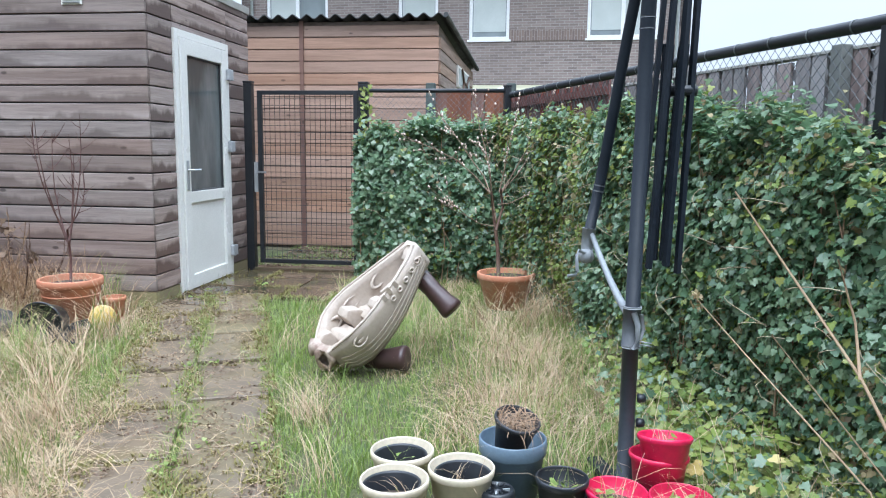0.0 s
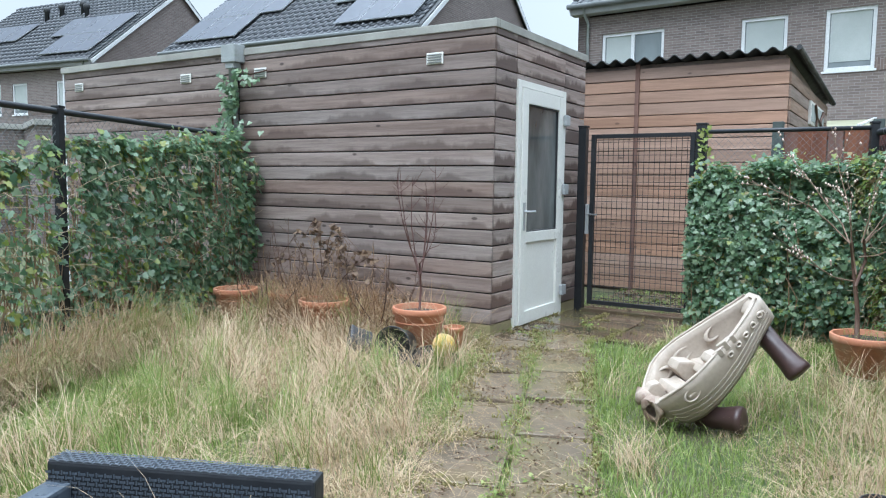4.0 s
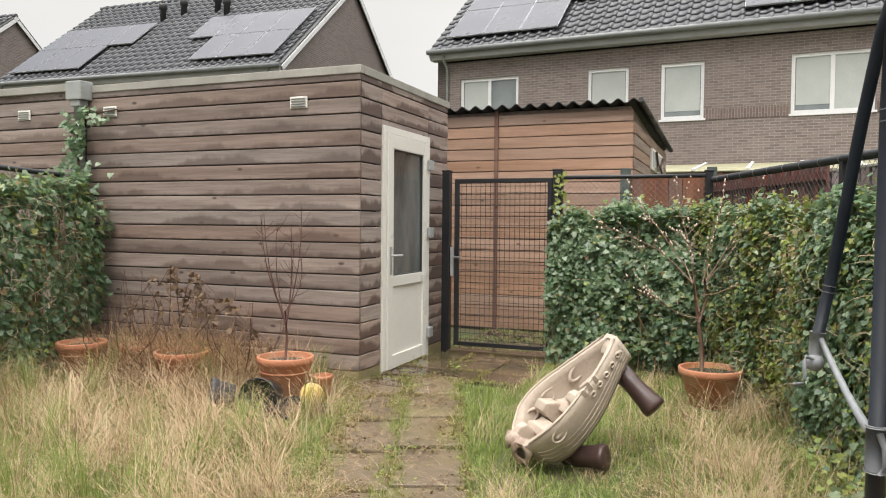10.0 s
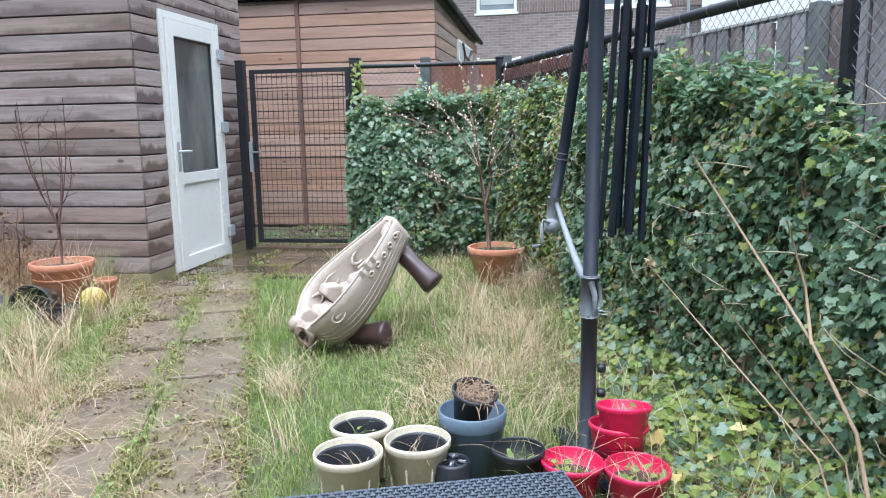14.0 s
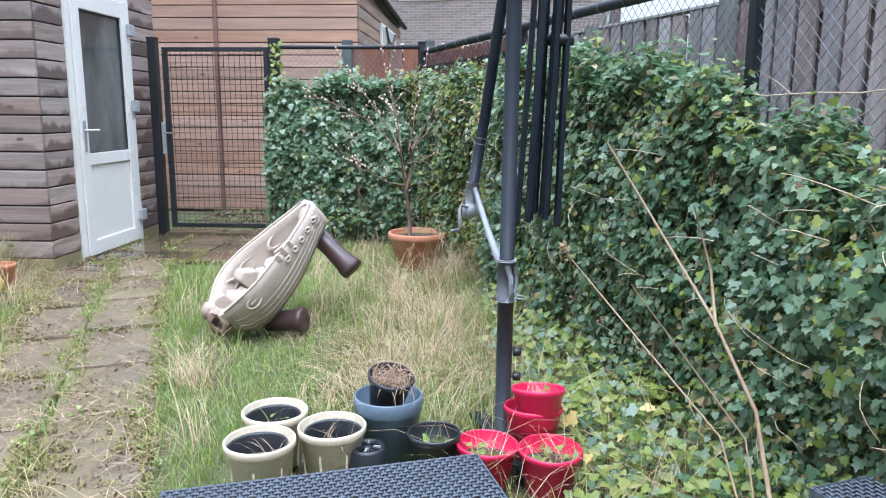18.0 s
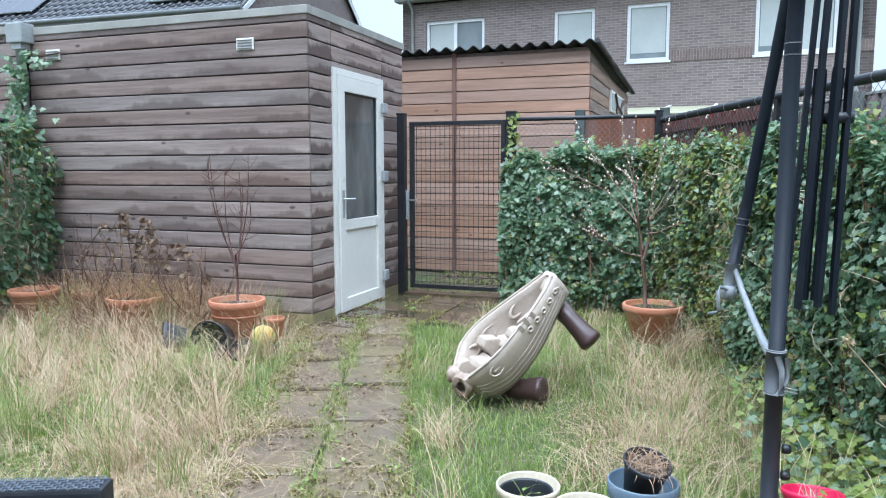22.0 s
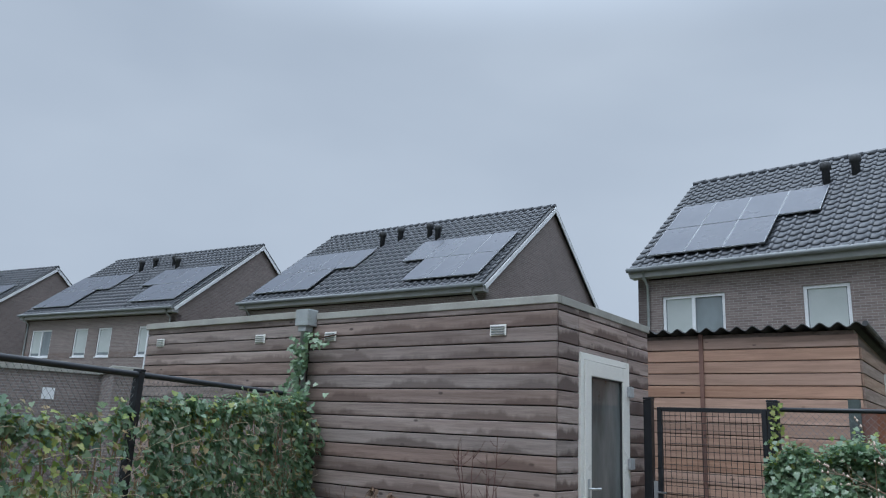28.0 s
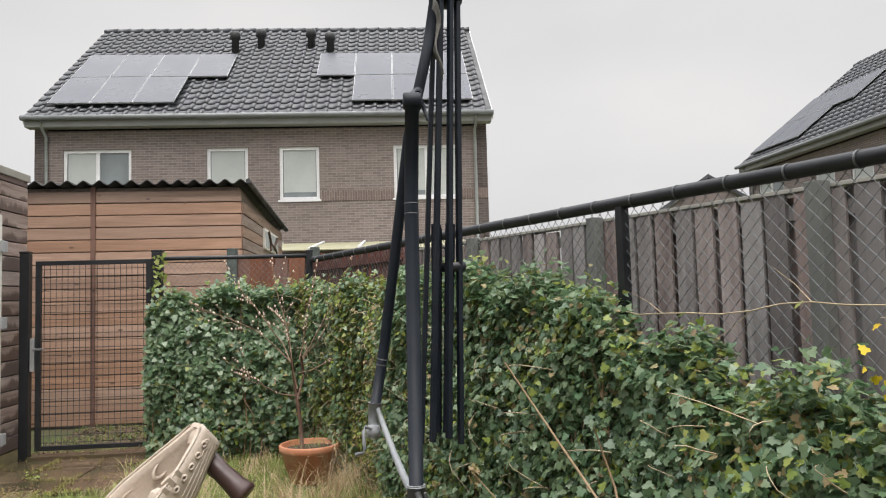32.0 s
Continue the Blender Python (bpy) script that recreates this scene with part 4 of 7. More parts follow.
def blades(name, base, h, width, lean, material, parent=None, label="", category="", droop=0.25, segs=3, heading=None):
    """Grass blades or straws from base points: each bends over to one side."""
    n = len(base)
    a = rng.uniform(0, 6.2832, n) if heading is None else heading
    d = np.stack([np.cos(a), np.sin(a), 0 * a], 1)
    side = np.stack([-np.sin(a), np.cos(a), 0 * a], 1)
    hh, ww, ll = h[:, None], width[:, None], lean[:, None]
    rows = []
    for i in range(segs):
        f = i / segs
        c = base + d * hh * ll * f ** 1.7 + np.array([0, 0, 1.0]) * hh * (f - droop * ll * f * f)
        rows += [c - side * ww * (1 - 0.7 * f), c + side * ww * (1 - 0.7 * f)]
    rows.append(base + d * hh * ll + np.array([0, 0, 1.0]) * hh * (1 - droop * ll * 1.3))
    v = np.stack(rows, 1)
    fs = [(2 * i, 2 * i + 1, 2 * i + 3, 2 * i + 2) for i in range(segs - 1)] + [(2 * segs - 2, 2 * segs - 1, 2 * segs)]
    me = quads_mesh(name, v, fs, material)
    ob = new(name, me)
    if parent:
        ob.parent = parent
    return tagged(ob, label, category, kind="stuff")


def on_ground(x, y, dz=-0.02):
    t = np.clip((y - 2.6) / 3.2, 0, 1)
    return np.stack([x, y, -0.11 + 0.11 * t * t * (3 - 2 * t) + dz], 1)


def garden_uv(x, y):
    """Across and along the garden, from its path's edge."""
    return x * GSIDE.x + y * GSIDE.y, x * GDIR.x + y * GDIR.y


def patch(x, y, k, seed):
    return np.array([noise.noise((a * k, b * k, seed)) for a, b in zip(x, y)])


# ---- paving ----
path = thing("garden_path", "two rows of worn wet concrete slabs with moss between", "path", kind="structure")


def slab_mesh(w, d):
    bm = bmesh.new()
    box(bm, -w / 2, w / 2, -d / 2, d / 2, -0.05, 0.0, bev=0.012)
    return link_mesh("slab", bm, SLAB)


sm = slab_mesh(0.415, 0.604)
for col in (-0.592, -0.152):
    for k in range(9):
        u = 1.15 + k * 0.61 + (0.0 if col < -0.4 else 0.06)
        p = GSIDE * (col + random.uniform(-0.008, 0.008)) + GDIR * u
        if p.y > 5.75:
            continue
        piece("slab", sm, path, pose(p.x, p.y, gz(p.x, p.y) + random.uniform(0.010, 0.016), random.uniform(-0.5, 0.5) + 1.2, random.uniform(-0.6, 0.6), RANG + random.uniform(-2.2, 2.2)))
sm2 = slab_mesh(0.41, 0.41)
sm2.materials[0] = SLABWET
for i in range(3):
    for j in range(5):
        x, y = -2.77 + i * 0.42, 5.62 + j * 0.42
        if y > 5.9 or i == 0:
            piece("slab", sm2, path, pose(x, y, gz(x, y) + random.uniform(0.006, 0.014), random.uniform(-0.7, 0.7), random.uniform(-0.7, 0.7), random.uniform(-0.8, 0.8)))
terrace = thing("terrace", "grey paved terrace by the house under leaf litter", "paving", kind="structure")
sm3 = slab_mesh(0.5, 0.5)
for i in range(12):
    for j in range(5):
        p = GSIDE * (-1.8 + i * 0.505) + GDIR * (-1.35 + j * 0.505)
        piece("slab", sm3, terrace, pose(p.x, p.y, -0.105, random.uniform(-0.4, 0.4), random.uniform(-0.4, 0.4), RANG))


# ---- grass and straw ----
def scatter(n, x0, x1, y0, y1, keep):
    x, y = rng.uniform(x0, x1, n), rng.uniform(y0, y1, n)
    k = keep(x, y)
    return x[k], y[k]


def free_of_shed(x, y):
    return ~((x < SX + 0.02) & (y > SY - 0.03))


def lawn(x, y):
    a, u = garden_uv(x, y)
    wob = 0.05 * np.sin(u * 5.1) + 0.04 * np.sin(u * 11.7 + 1) + rng.normal(0, 0.035, len(a))
    off_path = (a > 0.0 + wob) | (a < -0.74 + 1.2 * wob) | (np.abs(a + 0.375) < 0.055 + 0.5 * wob)
    inside = (x > -5.9) & (a < 2.55) & (y < 7.0) & (u > 1.2)
    paved = (x > -2.98) & (x < -1.72) & (y > 5.75)
    return inside & free_of_shed(x, y) & off_path & ~paved


def low(x, y):
    """Share of the full height that grass reaches: trodden low round the pots and under the toy."""
    k = np.ones(len(x))
    for cx, cy, r, f in ((-0.262, 5.60, 0.42, 0.30), (-3.25, 4.38, 0.42, 0.40), (-3.3, 4.5, 0.35, 0.4), (-4.36, 4.6, 0.35, 0.5), (-5.3, 4.5, 0.35, 0.5), (-0.92, 4.18, 0.36, 0.35), (-2.9, 5.2, 0.4, 0.5)):
        d = np.hypot(x - cx, y - cy) / r
        k = np.minimum(k, f + (1 - f) * np.clip(d - 0.5, 0, 0.5) * 2)
    return np.where((x > -0.72) & (x < 0.75) & (y > 1.9) & (y < 2.98), 0.25, k)


x, y = scatter(165000, -6.0, 1.6, 1.2, 7.05, lawn)
a, u = garden_uv(x, y)
pn = patch(x, y, 0.9, 3.0) + 0.6 * patch(x, y, 2.7, 8.0)
strip = (a < -0.3) & (a > -0.45)
green = (rng.uniform(-0.6, 0.6, len(x)) + pn * 1.1 + np.where(a > 0, 0.74 + 0.4 * np.exp(-((a - 0.15) / 0.3) ** 2), 0.10) + 1.8 * np.exp(-((x + 4.5) ** 2 + (y - 2.2) ** 2) / 1.0) > 0) | strip
x1, y1 = x[green], y[green]
a1, _ = garden_uv(x1, y1)
st1 = (a1 < -0.3) & (a1 > -0.45)
hg = rng.uniform(0.03, 0.15, len(x1)) * np.where(a1 > -0.3, 0.8, 1.1) * np.where(st1, 0.62, 1.0) * low(x1, y1)
blades("grass", on_ground(x1, y1), hg, rng.uniform(0.0015, 0.0032, len(x1)), rng.uniform(0.15, 0.9, len(x1)), GRASS, None, "short green lawn grass, uncut and damp", "grass")
x2, y2 = x[~green], y[~green]
a2, _ = garden_uv(x2, y2)
left = a2 < -0.6
hs = np.where(left, rng.uniform(0.06, 0.24, len(x2)), rng.uniform(0.04, 0.14, len(x2))) * low(x2, y2)
blades("straw", on_ground(x2, y2), hs, rng.uniform(0.0012, 0.0026, len(x2)), rng.uniform(0.5, 2.1, len(x2)), STRAW, None, "matted dry straw-coloured winter grass", "dry grass", droop=0.42, segs=4)

# tufts: centres with many long stems
def tufts(name, n, zone, per, hmin, hmax, wid, lean, material, label):
    cx, cy = scatter(n * 30, -6.0, 1.6, 1.3, 6.9, zone)
    cx, cy = cx[:n], cy[:n]
    bx_ = np.repeat(cx, per) + rng.normal(0, 0.05, len(cx) * per)
    by_ = np.repeat(cy, per) + rng.normal(0, 0.05, len(cx) * per)
    m = len(bx_)
    hh = np.repeat(rng.uniform(0.5, 1.0, len(cx)), per) * rng.uniform(hmin, hmax, m) * low(bx_, by_)
    head = np.repeat(rng.uniform(0, 6.2832, len(cx)), per) + rng.normal(0, 0.75, m)
    return blades(name, on_ground(bx_, by_), hh, rng.uniform(wid * 0.6, wid, m), rng.uniform(lean * 0.3, lean, m), material, None, label, "grass tuft", droop=0.35, segs=5, heading=head)


left_zone = lambda x, y: lawn(x, y) & (garden_uv(x, y)[0] < -0.95) & (np.hypot(x + 4.5, y - 2.15) > 0.75)
right_zone = lambda x, y: lawn(x, y) & (garden_uv(x, y)[0] > 0.12) & (garden_uv(x, y)[0] < 1.9)
tufts("tall_straw", 260, left_zone, 34, 0.25, 0.74, 0.0022, 1.5, STRAW, "tall bleached straw tufts bending over")
tufts("straw_tuft", 90, right_zone, 30, 0.16, 0.45, 0.0020, 1.3, STRAW, "bleached straw tufts in the lawn")
tufts("rush_tuft", 60, left_zone, 50, 0.28, 0.66, 0.0026, 0.6, GRASS, "tall green grass tufts among straw")
mat_zone = lambda x, y: lawn(x, y) & (x > -0.5) & (x < 0.35) & (y > 3.1) & (y < 5.0)
tufts("straw_mat", 28, mat_zone, 36, 0.18, 0.42, 0.0022, 2.4, STRAW, "long bleached straw lying over in arcs")
tufts("grass_tuft", 46, right_zone, 30, 0.12, 0.32, 0.0026, 0.8, GRASS, "longer green grass tufts in the lawn")
near_left = lambda x, y: lawn(x, y) & (x < -3.1) & (x > -4.6) & (y < 2.9)
tufts("rush_tuft", 16, near_left, 70, 0.30, 0.62, 0.0028, 0.5, GRASS, "tall dark-green rushes near the terrace")
by_ivy = lambda x, y: lawn(x, y) & (x < -4.9) & (y > 3.4) & (y < 4.7)
tufts("rush_tuft", 12, by_ivy, 80, 0.35, 0.75, 0.0026, 0.55, GRASS, "green rushes at the foot of the ivy")
far_left = lambda x, y: lawn(x, y) & (garden_uv(x, y)[0] < -0.95) & (y > 3.2)
tufts("red_stem_tuft", 70, far_left, 26, 0.25, 0.60, 0.0019, 1.0, REDSTEM, "reddish-brown dead stems among straw")
x3, y3 = scatter(2600, -2.9, 0.2, 1.6, 5.8, lambda x, y: (np.abs(garden_uv(x, y)[0] + 0.37) < 0.44))
lit = blades("dead_stems", on_ground(x3, y3, 0.022), rng.uniform(0.03, 0.13, len(x3)), rng.uniform(0.0008, 0.0016, len(x3)), rng.uniform(2.0, 5.0, len(x3)), STRAW, None, "dry stems strewn over the slabs", "dry grass", droop=0.21)

# the alley behind the gate: fallen leaves and a sill under the gate
xa, ya = scatter(5200, -3.0, 0.2, 7.25, 8.9, lambda x, y: y > 7.2)
alley = thing("alley_litter", "brown fallen leaves on the alley ground", "leaf litter")
leaves("litter_bit", on_ground(xa, ya, 0.006), rng.normal(0, 0.35, (len(xa), 3)) + [0, 0, 1], 0.028, LITTER, alley, 0, 3.0)
solid("gate_sill", bx(-2.86, -1.74, GY - 0.06, GY + 0.07, -0.10, 0.045, bev=0.008), SLABWET, "wet brown concrete sill under the gate", "sill", "structure")

# brown crumbs and leaf litter on the slabs
x4, y4 = scatter(32000, -3.2, 0.2, 1.6, 6.4, lambda x, y: (np.abs(garden_uv(x, y)[0] + 0.37) < 0.47) & (patch(x, y, 2.6, 9.0) > 0.0))
litter = thing("leaf_litter", "brown crumbs of leaf litter strewn on the slabs", "leaf litter")
leaves("litter_bit", on_ground(x4, y4, 0.020), rng.normal(0, 0.35, (len(x4), 3)) + [0, 0, 1], 0.013, LITTER, litter, 0, 3.0)

pot_zone = lambda x, y: lawn(x, y) & (np.hypot(x + 0.10, y - 5.45) < 0.42)
tufts("straw_tuft", 12, pot_zone, 60, 0.35, 0.70, 0.0022, 1.2, STRAW, "dry straw leaning against a terracotta pot")

# moss cushions along the joints and over the slabs' edges
xm, ym = scatter(190000, -3.3, 0.3, 1.5, 7.1, lambda x, y: ((garden_uv(x, y)[0] > -0.86) & (garden_uv(x, y)[0] < 0.09) & (y < 5.9)) | ((x > -2.98) & (x < -1.6) & (y >= 5.7)))
am, um_ = garden_uv(xm, ym)
joint = np.minimum(np.abs(np.mod(um_ - 0.86 + 0.305, 0.61) - 0.305), np.minimum(np.abs(am + 0.375), np.minimum(np.abs(am - 0.055), np.abs(am + 0.80))) * 0.7)
gx, gy = np.mod(xm + 2.77 + 0.21, 0.42), np.mod(ym - 5.62 + 0.21, 0.42)
gatej = 2.2 * np.minimum(np.minimum(gx, 0.42 - gx), np.minimum(gy, 0.42 - gy))
near_j = np.where(ym > 5.75, gatej + 0.012, joint)
mk = near_j + 0.05 - 0.14 * patch(xm, ym, 2.1, 5.0) - 0.12 * patch(xm, ym, 17.0, 2.0) + rng.normal(0, 0.02, len(xm)) < 0.068
xm, ym = xm[mk], ym[mk]
blades("moss", on_ground(xm, ym, 0.012), rng.uniform(0.014, 0.036, len(xm)), rng.uniform(0.003, 0.006, len(xm)), rng.uniform(0.3, 1.4, len(xm)), MOSS, None, "yellow-green moss creeping over the slabs' edges", "moss", segs=2)

# dead grass caught in the foot of the ivy screen
nd = 9000
sd = rng.uniform(2.95, 5.4, nd)
hd = (LF0 - LDIR * 2.6)
od = 0.17 + np.abs(rng.normal(0.0, 0.16, nd))
bd = np.array(hd)[None] + sd[:, None] * np.array(LDIR)[None] + od[:, None] * np.array((LDIR.y, -LDIR.x, 0))[None]
for nm, mat_, q in (("ivy_foot_straw", STRAW, slice(0, 5400)), ("ivy_foot_stems", REDSTEM, slice(5400, 7000)), ("ivy_foot_grass", GRASS, slice(7000, nd))):
    k_ = len(bd[q])
    blades(nm, on_ground(bd[q, 0], bd[q, 1]), rng.uniform(0.2, 0.85, k_) * rng.uniform(0.4, 1.0, k_), rng.uniform(0.0014, 0.0028, k_), rng.uniform(0.2, 1.4, k_), mat_, None, "dead grass caught in the foot of the ivy", "dry grass", droop=0.38, segs=5)

# low growth in the alley
xa, ya = scatter(9000, -3.1, 0.3, 7.25, 8.95, lambda x, y: patch(x, y, 2.2, 4.0) > -0.05)
blades("alley_grass", on_ground(xa, ya), rng.uniform(0.02, 0.09, len(xa)), rng.uniform(0.002, 0.004, len(xa)), rng.uniform(0.2, 1.2, len(xa)), GRASS, None, "low grass and moss in the alley", "grass")

# little weeds by the path
def weed_spots(n, zone):
    cx, cy = scatter(n * 8, -5.5, 1.4, 1.5, 6.5, zone)
    return cx[:n], cy[:n]


xs_, ys_ = scatter(26000, -2.9, 0.2, 1.5, 5.7, lambda x, y: (np.abs(garden_uv(x, y)[0] + 0.375 + 0.02 * np.sin(9 * y)) < 0.065 + 0.05 * patch(x, y, 2.3, 1.0)))
blades("path_grass", on_ground(xs_, ys_), rng.uniform(0.03, 0.10, len(xs_)), rng.uniform(0.0016, 0.003, len(xs_)), rng.uniform(0.2, 1.1, len(xs_)), GRASS, None, "bright green grass between the two rows of slabs", "grass")
cx, cy = weed_spots(70, lambda x, y: (np.abs(garden_uv(x, y)[0] + 0.375) < 0.13) | (np.abs(np.abs(garden_uv(x, y)[0] + 0.375) - 0.43) < 0.06))
pp = np.stack([np.repeat(cx, 9) + rng.normal(0, 0.03, len(cx) * 9), np.repeat(cy, 9) + rng.normal(0, 0.03, len(cx) * 9)], 1)
weedpts = on_ground(pp[:, 0], pp[:, 1], 0.025)
wn_ = rng.normal(0, 0.35, (len(pp), 3)) + [0, 0, 1]
weeds = thing("path_weeds", "small green weeds between the slabs", "weeds")
leaves("weed_leaf", weedpts, wn_, 0.02, GRASS, weeds, 0, 3.0)

# ---- ivy hedges ----
PALETWIG = worn("dead pale shoots", (0.50, 0.42, 0.29), (0.36, 0.27, 0.17), 9, 0.8)
IVYSHADE = worn("shaded ivy inside", (0.11, 0.145, 0.08), (0.22, 0.18, 0.125), 9, 0.85, 0, 40, 0.8)


def hedge(name, label, o, d, out, length, height, thick, n, size, light=0.12, split=0, top_fill=1.0, stems=60, gaps=None, tone=None, sprigs=60, core=1.0):
    """Ivy over a fence: a lumpy inside sheet coloured as shade, stems, and leaves on its face and top. height, thick:
    functions of the distance along.
    """
    h = thing(name, label, "hedge")
    ns, nz = int(length / 0.12), 14
    verts, faces = [], []
    for i in range(ns + 1):
        s = length * i / ns
        hh, tt = height(s), thick(s)
        for j in range(nz + 1):
            f = j / nz
            z = gz((o + d * s).x, (o + d * s).y) - 0.03 + (hh - 0.06) * core * min(1.0, f / 0.85)
            bulge = (1.0 if f <= 0.85 else 1 - (f - 0.85) / 0.15) * (0.78 + 0.22 * math.sin(min(f, 0.85) * 3.1))
            k = tt * 0.72 * bulge * (1 + 0.35 * noise.noise((s * 2.3, f * 3, length))) - 0.02
            p = o + d * s + out * k
            verts.append((p.x, p.y, z + 0.03 * noise.noise((s * 3, f * 4, 8.0))))
    w = nz + 1
    for i in range(ns):
        for j in range(nz):
            faces.append((i * w + j, (i + 1) * w + j, (i + 1) * w + j + 1, i * w + j + 1))
    # sheet for the hedge's depth: shade between leaves is put into its colour
    ob = piece("inside", raw_mesh("inside", verts, faces, IVYSHADE, True), h, Matrix())
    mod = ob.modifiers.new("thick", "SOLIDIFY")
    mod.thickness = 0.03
    s = rng.uniform(0, length, n)
    f = rng.uniform(0, 1, n) ** 0.9
    hh, tt = np.array([height(v) for v in s]), np.array([thick(v) for v in s])
    lump = np.array([noise.noise((a * 2.3, b * 3.0, length)) for a, b in zip(s, f)])
    lump2 = np.array([noise.noise((a * 7, b * 9.0, 4.0)) for a, b in zip(s, f)])
    top = rng.uniform(0, 1, n) < 0.16 * top_fill
    face = tt * (0.80 + 0.22 * np.sin(f * 3.1) + 0.46 * lump + 0.26 * lump2) + rng.normal(0, 0.03, n)
    outw = np.where(top, rng.uniform(-0.08, 1.0, n) * tt, face)
    z0 = np.array([gz(*(o + d * v).xy) for v in s])
    z = z0 + np.where(top, hh + rng.normal(0.0, 0.04, n) + 0.14 * lump, f * hh)
    P = np.array(o)[None] + s[:, None] * np.array(d)[None] + outw[:, None] * np.array(out)[None]
    P[:, 2] = z
    N = np.where(top[:, None], np.array([0, 0, 1.0])[None], np.array(out)[None] + np.array([0, 0, 0.6])[None]) + rng.normal(0, 0.5, (n, 3))
    if gaps is not None:
        keep = np.array([gaps(a, b) for a, b in zip(s, f)]) < rng.uniform(0, 1, n)
        P, N, s, f = P[keep], N[keep], s[keep], f[keep]
    chance = np.array([tone(a, b) for a, b in zip(s, f)]) if tone else np.full(len(P), light)
    chance = chance * (1 + 1.4 * np.array([noise.noise((a * 1.9, b * 2.2, 11.0)) for a, b in zip(s, f)]))
    # loose shoots that stand up out of the top
    sp, sn = [], []
    for k in range(sprigs):
        s0 = random.uniform(0, length)
        b0 = o + d * s0 + out * thick(s0) * random.uniform(0.2, 0.9)
        b0.z = gz(b0.x, b0.y) + height(s0) - 0.03
        up = Vector((random.gauss(0, 0.5), random.gauss(0, 0.5), 1)).normalized() * random.uniform(0.06, 0.22)
        for q in range(7):
            sp.append(tuple(b0 + up * (q / 6) + Vector((random.gauss(0, 0.014), random.gauss(0, 0.014), 0))))
            sn.append((out.x * 0.6 + random.gauss(0, 0.5), out.y * 0.6 + random.gauss(0, 0.5), 0.7))
    if sp:
        P, N, chance = np.concatenate([P, np.array(sp)]), np.concatenate([N, np.array(sn)]), np.concatenate([chance, np.full(len(sp), 0.45)])
    pale = rng.uniform(0, 1, len(P)) < chance
    order = rng.permutation(len(P))
    P, N, pale = P[order], N[order], pale[order]
    leaves("ivy_leaves", P[~pale], N[~pale], size, IVY, h, label="dark glossy ivy leaves", split=split)
    if pale.any():
        dry = pale & (rng.uniform(0, 1, len(P)) < 0.34)
        leaves("young_leaves", P[pale & ~dry], N[pale & ~dry], size * 0.85, IVYLIGHT, h, label="yellow-green younger leaves")
        leaves("withered_leaves", P[dry], N[dry], size * 0.8, IVYDRY, h, label="brown withered leaves")
    bm = bmesh.new()
    for k in range(stems):
        s0 = random.uniform(0, length)
        pts = []
        hh = height(s0) * random.uniform(0.5, 1.05)
        for q in range(6):
            fz = q / 5
            p = o + d * (s0 + 0.25 * (noise.noise((k, fz * 2, 1.0)))) + out * (thick(s0) * (0.85 + 0.25 * noise.noise((k, fz * 3, 5.0))))
            pts.append((p.x, p.y, gz(p.x, p.y) + hh * fz))
        tube(bm, pts, 0.006, 0.003, n=5, cap=False)
    tagged(part("vine_tangle", bm, DRYTWIG, h, "bare brown vine stems"), kind="stuff")
    # thin pale shoots that stand off the face, bending over
    bm = bmesh.new()
    for k in range(stems):
        s0, f0 = random.uniform(0, length), random.uniform(0.15, 0.95)
        run, rise = random.uniform(-0.30, 0.30), random.uniform(-0.12, 0.22)
        pts = []
        for q in range(6):
            e = q / 5
            p = o + d * (s0 + run * e) + out * (thick(s0) * 1.02 + 0.03 + 0.10 * math.sin(e * 2.4) + 0.02 * noise.noise((k, e * 3, 2.0)))
            pts.append((p.x, p.y, gz(p.x, p.y) + height(s0) * f0 + rise * e - 0.10 * e * e))
        tube(bm, pts, 0.0024, 0.0012, n=4, cap=False)
    tagged(part("dead_growth", bm, PALETWIG, h, "thin pale dead shoots"), kind="stuff")
    return h


OUT_R = -GSIDE
# tone below s 3.7: extra pale and withered leaves also imitate haze
hedge("ivy_hedge", "dense dark green ivy over the wire fence beside the umbrella", rf(-1.6, -0.02), GDIR, OUT_R, 5.85,
      lambda s: 0.92 + 0.55 * min(1, max(0, s / 2.2)) - 0.05 * min(1, max(0, s - 3.6)) + 0.16 * noise.noise((s * 1.4, 1.2, 0.0)) + 0.13 * noise.noise((s * 4.1, 0.2, 6.0)),
      lambda s: 0.26 - 0.09 * min(1, max(0, (s - 2.0) / 1.6)) + 0.13 * noise.noise((s * 1.3, 3.2, 0.0)), 58000, 0.038, 0.26, 140, 1.3, 130, tone=lambda s, f: 0.55 if s > 3.7 else 0.30 if f > 0.85 else 0.22, sprigs=150)
BD = Vector((CORNER.x + 1.69, CORNER.y - GY, 0)).normalized()
hedge("ivy_hedge", "rounded dark ivy bush between gate and corner post", Vector((-1.78, GY - 0.05, 0)), BD, Vector((0.0, -1, 0)), 1.55,
      lambda s: 1.24 + 0.22 * math.sin(min(1, s / 0.6) * 1.57) + 0.17 * noise.noise((s * 3, 0.7, 0.0)) + 0.08 * noise.noise((s * 8, 0.7, 3.0)),
      lambda s: 0.16 + 0.26 * math.sin(min(1.0, s / 0.8) * 1.57) + 0.10 * noise.noise((s * 2.6, 1.7, 0.0)), 11000, 0.046, 0.10, 60, 1.3, 14, sprigs=60)
OUT_L = Vector((LDIR.y, -LDIR.x, 0))
